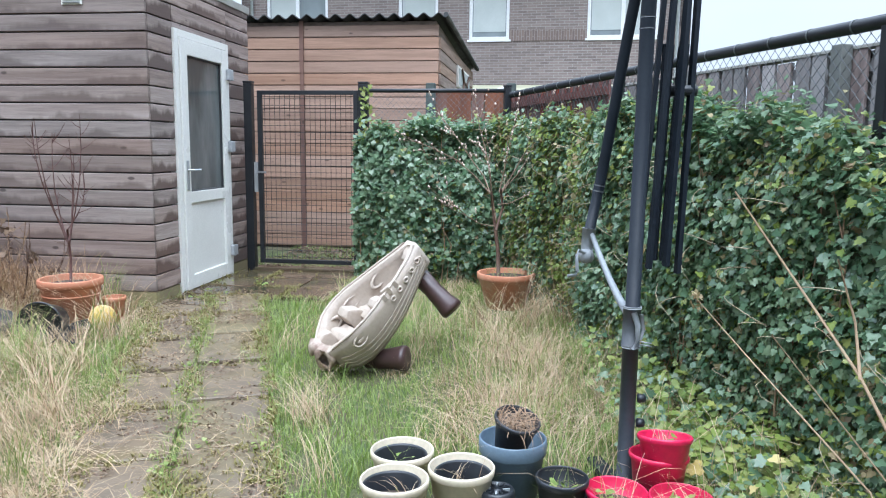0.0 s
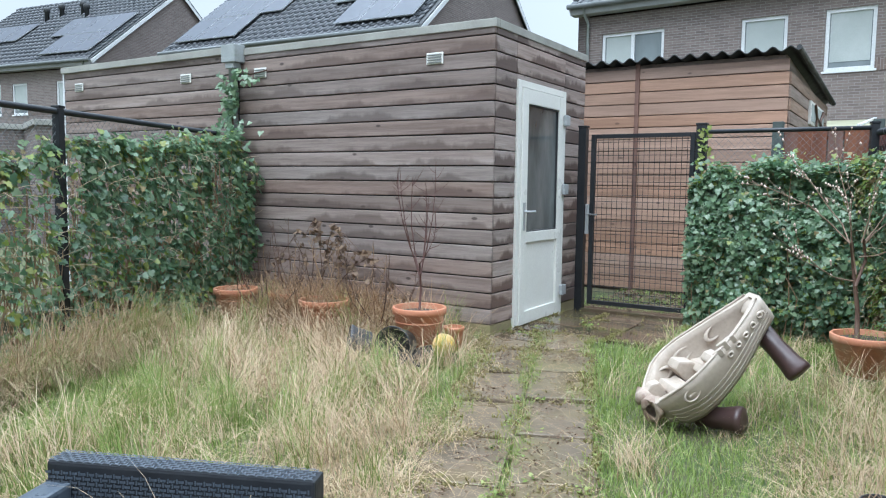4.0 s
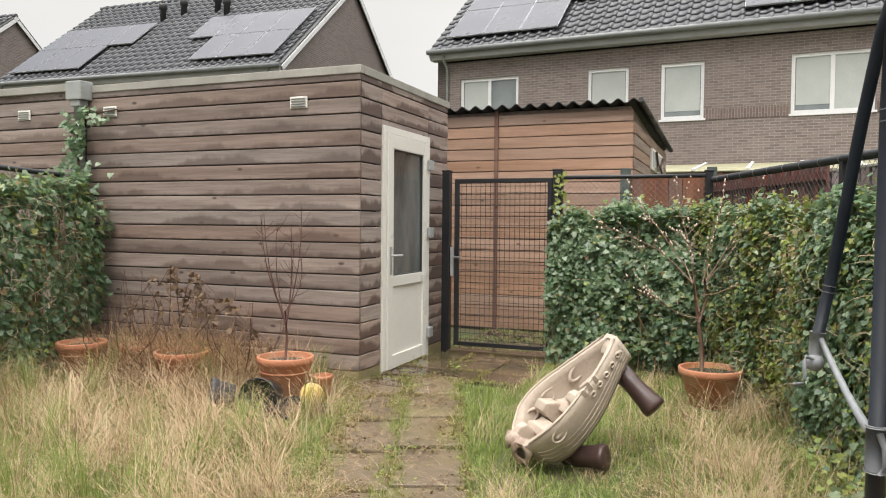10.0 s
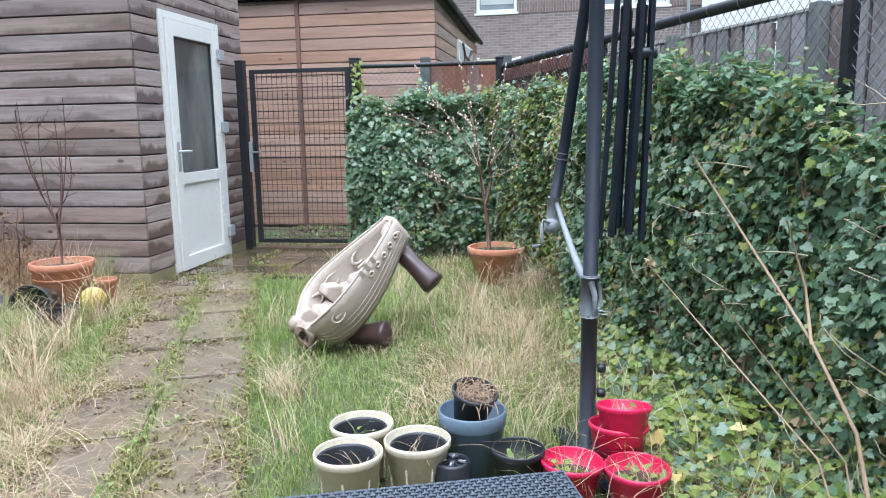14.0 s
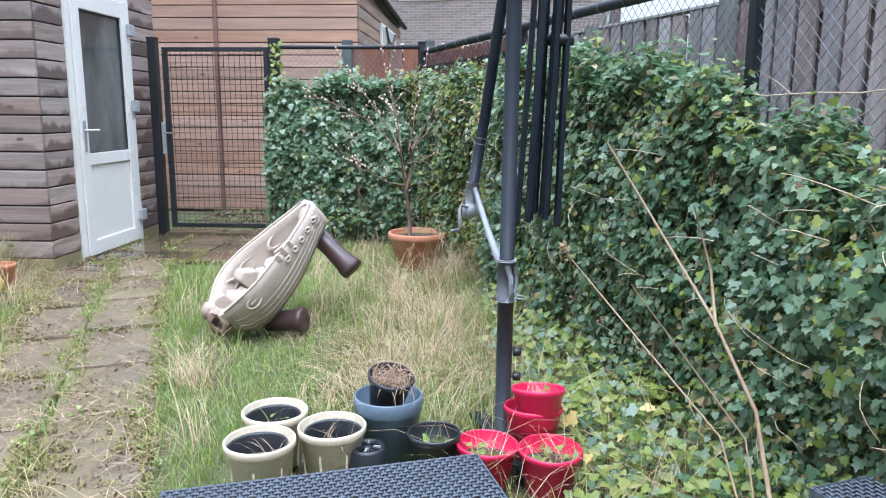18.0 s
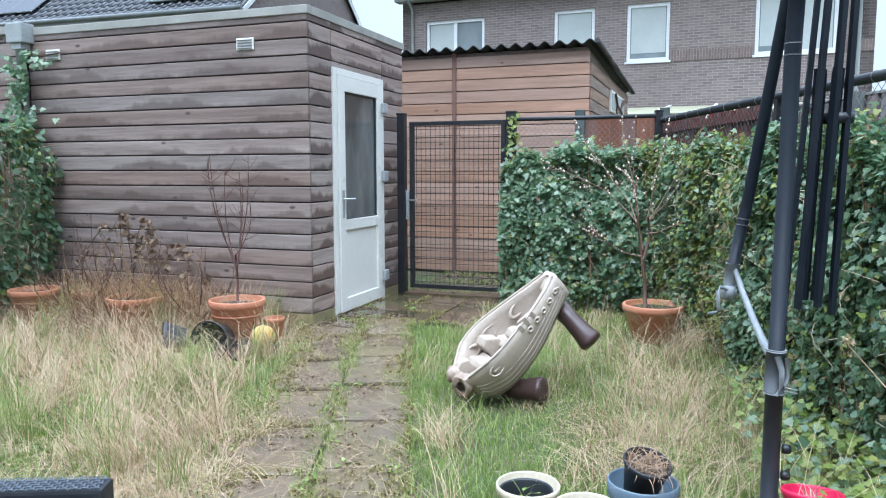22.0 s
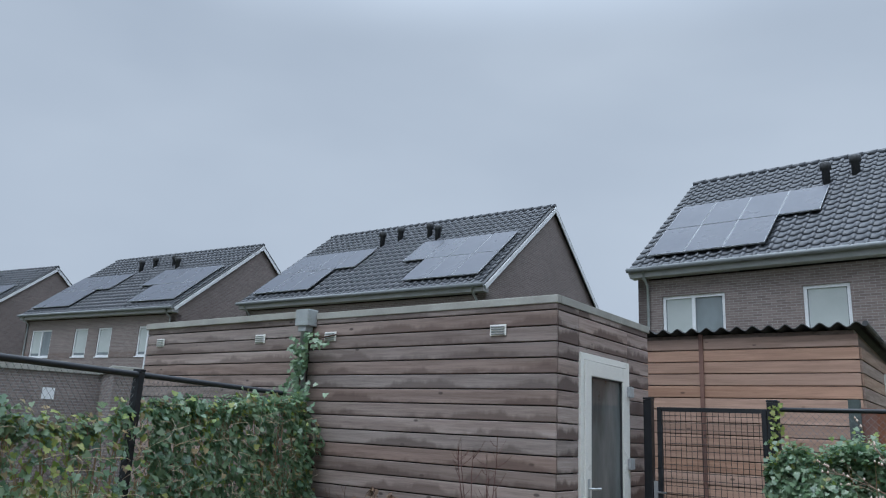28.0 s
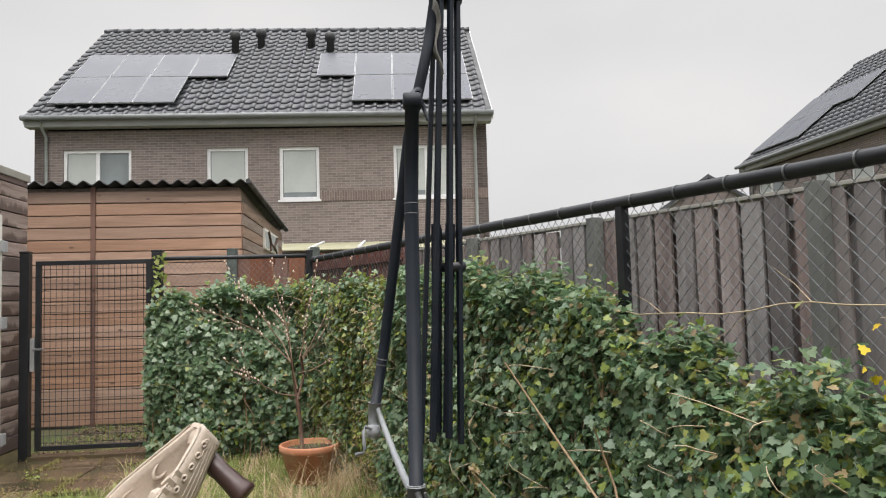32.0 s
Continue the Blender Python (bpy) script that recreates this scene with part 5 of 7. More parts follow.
hedge("ivy_hedge", "glossy green ivy screen over the wire fence towards the shed", LF0 - LDIR * 2.6 - OUT_L * 0.07, LDIR, OUT_L, 6.95,
      lambda s: 1.64 + 0.10 * noise.noise((s * 1.7, 0.9, 0.0)) + 0.20 * math.exp(-((s - 2.2) / 0.95) ** 4) - 0.20 * math.exp(-((s - 4.0) / 0.50) ** 4),
      lambda s: 0.115 + 0.34 * max(0, (s - 5.2) / 1.7) + 0.06 * noise.noise((s * 1.5, 1.2, 0.0)), 23000, 0.060, 0.20, 100, 1.0, 420,
      gaps=lambda s, f: 0.95 if abs(s - 4.7) < 0.05 else 0.75 if (abs(s - 2.6) < 0.045 and noise.noise((s, f * 4, 7.0)) > -0.25) else 0.62 if (3.2 < s < 5.0 and noise.noise((s * 2.5, f * 3, 3.0)) > -0.15) else 0.45 if (3.0 < s < 5.4 and f < 0.35) else 0.12 if noise.noise((s * 3, f * 4, 5.0)) > 0.2 else 0.0,
      tone=lambda s, f: 0.42 if 3.3 < s < 4.6 else 0.24 if (4.6 <= s < 5.6 or f < 0.2) else 0.13, sprigs=170, core=0.34)

# ivy climbing the downpipe, ground ivy under the umbrella
n = 520
zz = rng.uniform(0.6, 2.42, n) ** 1.0
P = np.stack([-6.02 + rng.normal(0, 0.05, n) * (1 + (zz < 1.9) * 1.8) + np.where(zz > 2.25, rng.uniform(-0.05, 0.38, n), 0), SY - 0.13 - np.abs(rng.normal(0, 0.05, n)), zz], 1)
climb = thing("climbing_ivy", "ivy climbing the grey downpipe", "climbing plant")
leaves("ivy_leaves", P, rng.normal(0, 0.4, (n, 3)) + [0.3, -1, 0.4], 0.06, IVY, climb)
bm = bmesh.new()
tube(bm, [(-6.0, SY - 0.15, 0.0), (-5.97, SY - 0.16, 1.2), (-6.0, SY - 0.14, 2.2), (-5.85, SY - 0.06, 2.37), (-5.6, SY - 0.05, 2.40)], 0.012, 0.007, n=6)
part("vine_stem", bm, TWIG, climb)

n = 120
zz = rng.uniform(0.5, 1.86, n)
P = np.stack([-1.70 + rng.normal(0, 0.035, n), GY - 0.055 - np.abs(rng.normal(0, 0.02, n)), zz], 1)
leaves("ivy_leaves", P, rng.normal(0, 0.5, (n, 3)) + [0.2, -1, 0.3], 0.04, IVYLIGHT, thing("climbing_ivy", "thin ivy shoots climbing the black gate post", "climbing plant"))

n = 15000
aa, uu = rng.uniform(1.05, 2.75, n), rng.uniform(0.9, 5.6, n)
dens = np.array([noise.noise((a * 1.5, b * 1.3, 6.0)) for a, b in zip(aa, uu)])
near = np.where(uu < 3.6, 0.95, 0.55) * np.clip((aa - 1.40 - 0.30 * np.clip(uu - 2.5, 0, 5)) / 0.3, 0, 1)
near = np.where(np.hypot(aa - 1.78, uu - 5.2) < 0.42, -1.0, near)
k = rng.uniform(0, 1, n) < near * (1 + 0.6 * dens)
aa, uu = aa[k], uu[k]
P = aa[:, None] * np.array(GSIDE)[None] + uu[:, None] * np.array(GDIR)[None]
rise = 0.03 + 0.30 * np.clip((aa - 1.35) / 1.1, 0, 1) * rng.uniform(0.2, 1, len(aa)) + rng.uniform(0, 0.05, len(aa))
P[:, 2] = on_ground(P[:, 0], P[:, 1], 0)[:, 2] + rise
gi = thing("ground_ivy", "trailing yellow-green ivy and bramble over the ground", "ground cover")
pale = rng.uniform(0, 1, len(P)) < 0.74
NN = rng.normal(0, 0.45, P.shape) + [-0.25, -0.35, 1]
leaves("ivy_leaves", P[~pale], NN[~pale], 0.044, IVY, gi, 0, 3.0)
leaves("young_leaves", P[pale], NN[pale], 0.040, IVYLIGHT, gi, 0, 3.0, split=80)


# grass and dry stems growing through the ground ivy, fallen yellow leaves on it
ng = 2600
ag, ug = rng.uniform(1.1, 2.35, ng), rng.uniform(1.7, 5.2, ng)
bg = ag[:, None] * np.array(GSIDE)[None] + ug[:, None] * np.array(GDIR)[None]
for nm, mat_, q, hm in (("ivy_grass", GRASS, slice(0, 1500), 0.34), ("ivy_straw", STRAW, slice(1500, ng), 0.55)):
    k_ = len(bg[q])
    blades(nm, on_ground(bg[q, 0], bg[q, 1]), rng.uniform(0.12, hm, k_), rng.uniform(0.0012, 0.0024, k_), rng.uniform(0.2, 1.2, k_), mat_, None, "grass stems growing up through the ground ivy", "grass", droop=0.35, segs=4)
yl = thing("fallen_leaves", "large yellow fallen leaves lying on the ground ivy", "leaf litter")
ay, uy = rng.uniform(1.45, 2.1, 7), rng.uniform(1.9, 2.7, 7)
py = ay[:, None] * np.array(GSIDE)[None] + uy[:, None] * np.array(GDIR)[None]
py[:, 2] = on_ground(py[:, 0], py[:, 1], 0)[:, 2] + 0.10 + 0.25 * np.clip((ay - 1.35) / 1.1, 0, 1)
leaves("leaf_blades", py, rng.normal(0, 0.35, (7, 3)) + [-0.2, -0.4, 1], 0.06, YELLEAF, yl, 0, 3.0)


# ---- things in the garden ----
def pot_profile(r, h, rb, lip=0.03, lw=0.010, t=0.006):
    """Outside and inside of a flower pot, from its base up over the lip and down."""
    return [(0, 0), (rb * 0.9, 0), (rb, 0.006), (r - lw - 0.004, h - lip - 0.004), (r - lw + 0.001, h - lip), (r - 0.002, h - lip + 0.003), (r, h - lip * 0.5), (r, h - 0.005),
            (r - 0.004, h), (r - lw - t + 0.002, h), (r - lw - t, h - 0.006), (rb + (r - lw - t - rb) * 0.5, h * 0.45), (0, h * 0.45)]


def flower_pot(name, label, m, r, h, rb, material, lip=0.03, fill=0.72, soil=True, group="", lw=0.005, t=0.003):
    p = thing(name, label, "flower pot", m, group)
    t = max(t, 0.002)
    bm = bmesh.new()
    lathe(bm, pot_profile(r, h, rb, lip, lw, t), 40)
    part("pot", bm, material, p)
    if soil:
        bm = bmesh.new()
        rr = (rb + (r - lw - t - rb) * fill) - 0.003
        lathe(bm, [(0, fill * h), (rr * 0.6, fill * h + 0.006), (rr, fill * h)], 24)
        part("soil", bm, SOIL, p, "dark damp potting soil")
    return p


def tuft_in(parent, n, r, z, h, material, lean=0.9, name="dry_stem_tuft", w=0.0016):
    a, q = rng.uniform(0, 6.28, n), r * np.sqrt(rng.uniform(0, 1, n))
    base = np.stack([q * np.cos(a), q * np.sin(a), np.full(n, z)], 1)
    return blades(name, base, rng.uniform(h * 0.4, h, n), np.full(n, w), rng.uniform(lean * 0.3, lean, n), material, parent, "", droop=0.4, segs=4)


def sprout(parent, n, r, z, size=0.022, material=None):
    a, q = rng.uniform(0, 6.28, n), r * np.sqrt(rng.uniform(0, 1, n))
    P = np.stack([q * np.cos(a), q * np.sin(a), z + rng.uniform(0, 0.045, n)], 1)
    leaves("sprout_leaves", P, rng.normal(0, 0.5, (n, 3)) + [0, 0, 1], size, material or GRASS, parent, 0, 3.0)


CREAM = worn("cream plastic", (0.70, 0.61, 0.46), (0.61, 0.525, 0.385), 5, 0.45, 0, 60, 0.06, dirt=(0.42, 0.40, 0.29), dirt_at=(0.5, 0.75))
BLUEGREY = worn("blue-grey plastic", (0.15, 0.205, 0.265), (0.125, 0.178, 0.23), 5, 0.42, 0, 60, 0.05, dirt=(0.12, 0.15, 0.15), dirt_at=(0.55, 0.8))
BLACKPL = worn("black plastic", (0.014, 0.016, 0.020), (0.024, 0.027, 0.032), 6, 0.4, 0, 60, 0.06)
DKPOT = worn("weathered grey plastic", (0.06, 0.062, 0.068), (0.10, 0.10, 0.108), 9, 0.6, 0, 60, 0.1)
REDPL = worn("raspberry red plastic", (0.66, 0.016, 0.085), (0.58, 0.012, 0.066), 5, 0.38, 0, 60, 0.04, dirt=(0.45, 0.05, 0.08), dirt_at=(0.6, 0.85))

PZ = -0.112
for x, y in ((-0.492, 2.445), (-0.512, 2.70), (-0.268, 2.58)):
    p = flower_pot("flower_pot", "cream plastic pot with a dark inner pot", pose(x, y, PZ, 0, 0, random.uniform(0, 360)), 0.124, 0.215, 0.093, CREAM, 0.030, 0.56, True, "cream pots")
    bm = bmesh.new()
    lathe(bm, [(0.090, 0.10), (0.102, 0.186), (0.107, 0.192), (0.103, 0.194), (0.098, 0.185), (0.084, 0.09)], 30, pose(0.005, 0, 0, 0, 2.0))
    part("inner_pot", bm, BLACKPL, p)
    for k in range(7):
        bm = bmesh.new()
        a = k * 0.9
        box(bm, 0.094, 0.102, -0.004, 0.004, 0.012, 0.15, pose(0, 0, 0, 0, 3, math.degrees(a)))
        part("rib", bm, CREAM, p)
    tuft_in(p, 9, 0.07, 0.125, 0.17, STRAW if y != 2.70 else GRASS, 1.3)
    sprout(p, 12 if y != 2.58 else 3, 0.06, 0.125, 0.018)
bp = flower_pot("flower_pot", "large blue-grey plastic pot", pose(-0.088, 2.77, PZ), 0.132, 0.262, 0.098, BLUEGREY, 0.06, 0.5)
p = flower_pot("flower_pot", "small black pot of dry stems, tilted inside the blue pot", pose(-0.098, 2.76, PZ + 0.215, 13, 12, 0), 0.090, 0.145, 0.062, BLACKPL, 0.022, 0.8)
tuft_in(p, 120, 0.075, 0.11, 0.11, DRYTWIG, 1.6, w=0.0022)
p = flower_pot("flower_pot", "black plastic pot with green seedlings", pose(0.10, 2.60, PZ), 0.098, 0.19, 0.072, BLACKPL, 0.025, 0.6)
sprout(p, 26, 0.06, 0.125, 0.026)
tuft_in(p, 14, 0.05, 0.12, 0.15, GRASS, 0.7)
up = thing("flower_pot", "upturned small black pot with moulded spokes on its base", "flower pot", pose(-0.135, 2.55, PZ) @ Matrix.Diagonal((1, 1, 1.35, 1)))
bm = bmesh.new()
lathe(bm, [(0.078, 0.0), (0.080, 0.012), (0.066, 0.105), (0.060, 0.112), (0.052, 0.112), (0.050, 0.107), (0.018, 0.107), (0.016, 0.112), (0, 0.112)], 32)
part("pot", bm, BLACKPL, up)
for k in range(12):
    part("spoke", bx(0.022, 0.048, -0.003, 0.003, 0.104, 0.1125), GREYPIPE if k % 3 == 0 else BLACKPL, up, "", pose(0, 0, 0, 0, 0, 30 * k))
for i, (x, y, z, r, h, tx, ty) in enumerate(((0.287, 2.58, PZ, 0.113, 0.165, 0, 2), (0.512, 2.555, PZ, 0.115, 0.165, 2, 0), (0.462, 2.745, PZ + 0.0, 0.112, 0.235, 0, 5), (0.482, 2.725, PZ + 0.165, 0.102, 0.15, 5, 9))):
    p = flower_pot("flower_pot", ("raspberry red plastic pot with dead stems", "raspberry red plastic pot with seedlings", "tall red pot holding another red pot", "red pot stacked inside another, with seedlings")[i],
                   pose(x, y, z, tx, ty, 40 * i), r, h, r * 0.70, REDPL, 0.022, 0.62, True, "red pots")
    tuft_in(p, 16, r * 0.7, h * 0.62, 0.16, STRAW, 1.5)
    if i != 2:
        sprout(p, 14, r * 0.55, h * 0.66, 0.030)
sc = thing("saucer", "pale round plant saucer on the ground", "saucer", pose(0.005, 2.40, PZ))
bm = bmesh.new()
lathe(bm, [(0, 0), (0.06, 0), (0.075, 0.018), (0.071, 0.019), (0.058, 0.005), (0, 0.005)], 28)
part("dish", bm, CREAM, sc)


# terracotta pots with shrubs
def shrub(name, label, m, trunk_h, seed, n_main, spread, height, material, buds=0):
    rnd = random.Random(seed)
    t = thing(name, label, "shrub", m)
    bm = bmesh.new()
    tube(bm, [(0, 0, 0), (0.01, 0.005, trunk_h * 0.5), (0.0, 0.0, trunk_h)], 0.010, 0.008, n=7)
    part("trunk", bm, material, t)
    tips = []
    for k in range(n_main):
        a = 6.283 * (k + rnd.random()) / n_main
        bm = bmesh.new()
        z0 = trunk_h * rnd.uniform(0.55, 1.0)
        tip = Vector((math.cos(a) * spread * rnd.uniform(0.4, 1), math.sin(a) * spread * rnd.uniform(0.4, 1), height * rnd.uniform(0.65, 1.0)))
        st = Vector((0, 0, z0))
        pts = [st.lerp(tip, f) + Vector((math.cos(a), math.sin(a), 0)) * spread * 0.22 * math.sin(f * 3.14) for f in (0, 0.25, 0.5, 0.75, 1)]
        tube(bm, pts, 0.0055, 0.0018, n=5)
        for q in range(8):
            f = rnd.uniform(0.25, 0.95)
            b0 = pts[int(f * 4)].lerp(pts[min(4, int(f * 4) + 1)], f * 4 - int(f * 4))
            e = b0 + Vector((rnd.uniform(-1, 1), rnd.uniform(-1, 1), rnd.uniform(0.2, 1.4))).normalized() * rnd.uniform(0.08, 0.3) * height * 0.5
            tube(bm, [b0, b0.lerp(e, 0.5) + Vector((0, 0, -0.01)), e], 0.0032, 0.0012, n=4)
            tips += [b0.lerp(e, 0.2 + 0.8 * w / 6) for w in range(7)]
        part("branch", bm, material, t)
    if buds:
        P = np.array([tips[rnd.randrange(len(tips))] for _ in range(buds)]) + rng.normal(0, 0.006, (buds, 3))
        v = P[:, None] + np.array([(0, 0, 0.011), (0.006, 0, 0), (0, 0.006, 0), (-0.006, 0, 0), (0, -0.006, 0), (0, 0, -0.007)])[None]
        ob = piece("bud", quads_mesh("bud", v, [(0, 1, 2), (0, 2, 3), (0, 3, 4), (0, 4, 1), (5, 2, 1), (5, 3, 2), (5, 4, 3), (5, 1, 4)], BUD), t, Matrix())
        tagged(ob, "small pale pink buds", kind="stuff")
    return t


REDTWIG = worn("red-brown twigs", (0.12, 0.055, 0.045), (0.085, 0.038, 0.032), 20, 0.6)
LIMB = worn("tan twigs", (0.24, 0.16, 0.105), (0.17, 0.11, 0.075), 20, 0.7)
BUD = worn("pale buds", (0.62, 0.50, 0.42), (0.50, 0.36, 0.28), 30, 0.6)


def bud_shrub():
    """An open, spreading shrub: one trunk, a few long limbs, twigs with buds along their outer halves."""
    rnd = random.Random(4)
    t = thing("bare_shrub", "open spreading shrub with pale buds on bare twigs", "shrub", pose(-0.32, 5.82, 0.20))
    bm = bmesh.new()
    tube(bm, [(0, 0, 0), (-0.01, 0.0, 0.25), (-0.045, 0.01, 0.50), (-0.07, 0.0, 0.72)], 0.017, 0.011, n=8)
    tube(bm, [(-0.03, 0, 0.42), (0.02, 0.01, 0.60), (0.0, 0.0, 0.75)], 0.011, 0.009, n=7)
    part("trunk", bm, TWIG, t)
    buds = []
    limbs = (((-0.07, 0, 0.70), (-0.79, -0.1, 1.12), 0.10), ((-0.07, 0, 0.72), (-0.25, 0.15, 1.53), 0.02), ((0.0, 0, 0.72), (0.35, 0.1, 1.40), -0.05), ((-0.02, 0, 0.62), (0.51, -0.15, 0.86), -0.02),
             ((-0.04, 0, 0.45), (-0.37, -0.2, 0.63), -0.04), ((-0.06, 0, 0.66), (-0.50, 0.2, 1.30), 0.06), ((-0.01, 0, 0.72), (0.12, -0.1, 1.30), 0.03), ((-0.03, 0, 0.5), (-0.12, -0.25, 1.15), 0.05), ((0.0, 0, 0.70), (0.30, 0.25, 1.05), 0.03))
    for a, b, sag in limbs:
        a, b = Vector(a), Vector(b)
        pts = [a.lerp(b, f) + Vector((0, 0, sag * math.sin(f * 3.1416))) + Vector((rnd.gauss(0, 0.012), rnd.gauss(0, 0.012), rnd.gauss(0, 0.012))) * (0 < f < 1) for f in (0, 0.2, 0.4, 0.6, 0.8, 1.0)]
        bm = bmesh.new()
        tube(bm, pts, 0.0058, 0.0020, n=6)
        for q in range(7):
            f = rnd.uniform(0.25, 0.97) * 5
            k = min(4, int(f))
            c = pts[k].lerp(pts[k + 1], f - k)
            e = c + ((b - a).normalized() * 0.7 + Vector((rnd.gauss(0, 0.6), rnd.gauss(0, 0.6), rnd.gauss(0.35, 0.45)))).normalized() * rnd.uniform(0.08, 0.30)
            m = c.lerp(e, 0.5) + Vector((0, 0, -0.012))
            tube(bm, [c, m, e], 0.0024, 0.0011, n=4)
            buds += [c.lerp(e, rnd.uniform(0.3, 1.0)) for _ in range(3)] + [e]
        buds += [pts[k].lerp(pts[k + 1], rnd.random()) for k in (2, 3, 3, 4, 4)]
        part("branch", bm, LIMB, t)
    P = np.array([tuple(v) for v in buds])
    v = P[:, None] + (rng.uniform(0.7, 1.35, len(P))[:, None, None]) * np.array([(0, 0, 0.013), (0.0075, 0, 0), (0, 0.0075, 0), (-0.0075, 0, 0), (0, -0.0075, 0), (0, 0, -0.008)])[None]
    ob = piece("bud", quads_mesh("bud", v, [(0, 1, 2), (0, 2, 3), (0, 3, 4), (0, 4, 1), (5, 2, 1), (5, 3, 2), (5, 4, 3), (5, 1, 4)], BUD), t, Matrix())
    tagged(ob, "small pale pink buds", kind="stuff")
    return t


TP = [("terracotta pot with a thick rim, holding a budding shrub", (-0.262, 5.82, 0.0), 0.232, 0.285, 0.15), ("terracotta pot with a thick rim, holding a bare shrub", (-3.31, 4.80, -0.01), 0.216, 0.325, 0.155),
      ("terracotta pot half hidden in straw by the shed", (-4.36, 4.86, 0.0), 0.225, 0.27, 0.16), ("terracotta pot of weeds beside the ivy", (-5.38, 4.78, 0.0), 0.205, 0.29, 0.14),
      ("terracotta pot behind straw between two others", (-4.98, 5.02, -0.01), 0.17, 0.27, 0.12)]
for lab, (x, y, z), r, h, rb in TP:
    p = flower_pot("terracotta_pot", lab, pose(x, y, z), r, h, rb, TERRA, 0.055, 0.86, True, "terracotta pots", 0.014, 0.008)
    bm = bmesh.new()
    rr = rb + (r - rb) * 0.55
    lathe(bm, [(rr - 0.008, h * 0.62), (rr + 0.004, h * 0.63), (rr + 0.006, h * 0.66), (rr - 0.004, h * 0.67)], 36)
    part("band", bm, TERRA, p)
    tuft_in(p, 60, r * 0.75, h * 0.84, 0.16, GRASS if x > -1 else STRAW, 1.1)
bud_shrub()
shrub("bare_shrub", "upright bare red-brown shrub in a terracotta pot", pose(-3.32, 4.81, 0.24), 0.42, 8, 7, 0.25, 1.22, REDTWIG)
sq = flower_pot("terracotta_pot", "small terracotta pot beside a larger one", pose(-3.05, 4.90, -0.03), 0.085, 0.20, 0.06, TERRA, 0.03)
ball = thing("ball", "yellow plastic ball lying in a dark tray", "ball", pose(-2.99, 4.66, 0.07))
bm = bmesh.new()
bmesh.ops.create_uvsphere(bm, u_segments=24, v_segments=14, radius=0.088)
for f in bm.faces:
    f.smooth = True
YEL = worn("yellow plastic", (0.66, 0.43, 0.07), (0.60, 0.36, 0.045), 9, 0.6, dirt=(0.55, 0.42, 0.22), dirt_at=(0.45, 0.65))
part("shell", bm, YEL, ball)
for k in range(2):
    bm = bmesh.new()
    lathe(bm, [(0.0875, -0.004), (0.0895, 0.0), (0.0875, 0.004)], 24, pose(0, 0, 0, 60, 40 * k, 90 * k))
    part("seam", bm, YEL, ball)
flower_pot("plant_tray", "dark shallow tray lying tilted in straw under a ball", pose(-3.02, 4.56, -0.075, 14, 6, 10), 0.18, 0.085, 0.14, BLACKPL, 0.02, 0.5)
flower_pot("flower_pot", "black plastic pot lying on its side in straw", pose(-3.30, 4.58, 0.055, 84, 0, 8), 0.150, 0.20, 0.11, BLACKPL, 0.03, 0.3, False)
flower_pot("flower_pot", "weathered grey pot lying on its side in straw", pose(-3.62, 4.57, 0.01, 80, 0, -48), 0.135, 0.18, 0.10, DKPOT, 0.03, 0.3, False)
# woody weeds in front of the shed
for k, (x, y, hh) in enumerate(((-4.75, 5.05, 1.05), (-4.2, 5.05, 1.0), (-5.2, 5.0, 0.9), (-3.85, 5.0, 0.75), (-4.5, 4.75, 0.8), (-4.95, 4.8, 0.7))):
    shrub("dead_weed", "dry brown branching weed by the shed wall", pose(x, y, -0.05), 0.12, 20 + k, 8, 0.45, hh, DRYTWIG if k % 3 == 1 else TWIG, 0)
tz = blades("weed_straw", on_ground(rng.normal(-4.5, 0.45, 5200), np.clip(rng.normal(5.0, 0.18, 5200), 4.4, 5.38)), rng.uniform(0.15, 0.70, 5200), rng.uniform(0.0017, 0.0034, 5200), rng.uniform(0.3, 1.3, 5200), REDSTEM, None, "reddish-brown dead stems heaped over the pots", "dry grass", droop=0.35, segs=4)

# a brown arching bramble against the shed's boards
ab = thing("arching_bramble", "brown arching bramble shoots against the shed boards", "bramble", pose(-4.75, 5.18, -0.05))
lp = []
for k, (dx, hh, end) in enumerate(((0.85, 0.92, 0.55), (0.65, 0.80, 0.35), (-0.45, 0.85, 0.5), (0.45, 1.0, 0.72), (1.05, 0.70, 0.30), (-0.25, 1.05, 0.85))):
    bm = bmesh.new()
    pts = [Vector((dx * f ** 1.3 + 0.05 * k - 0.1, 0.03 * math.sin(3 * f + k) - 0.05 * f, hh * math.sin(min(1, f * 1.35) * 1.57) - (hh - end) * max(0, f - 0.6) / 0.4)) for f in (0, 0.15, 0.3, 0.45, 0.6, 0.8, 1.0)]
    tube(bm, pts, 0.006, 0.0025, n=6)
    for q in range(7):
        b0 = pts[3 + q % 4]
        e = b0 + Vector((random.uniform(-0.15, 0.2), random.uniform(-0.06, 0.02), random.uniform(-0.16, 0.08)))
        tube(bm, [b0, b0.lerp(e, 0.5) + Vector((0, 0, 0.015)), e], 0.0028, 0.0012, n=4)
        lp += [tuple(b0.lerp(e, f)) for f in (0.3, 0.45, 0.6, 0.7, 0.8, 0.9, 1.0, 1.0)]
    part("shoot", bm, TWIG, ab)
lp = np.array(lp) + rng.normal(0, 0.012, (len(lp), 3))
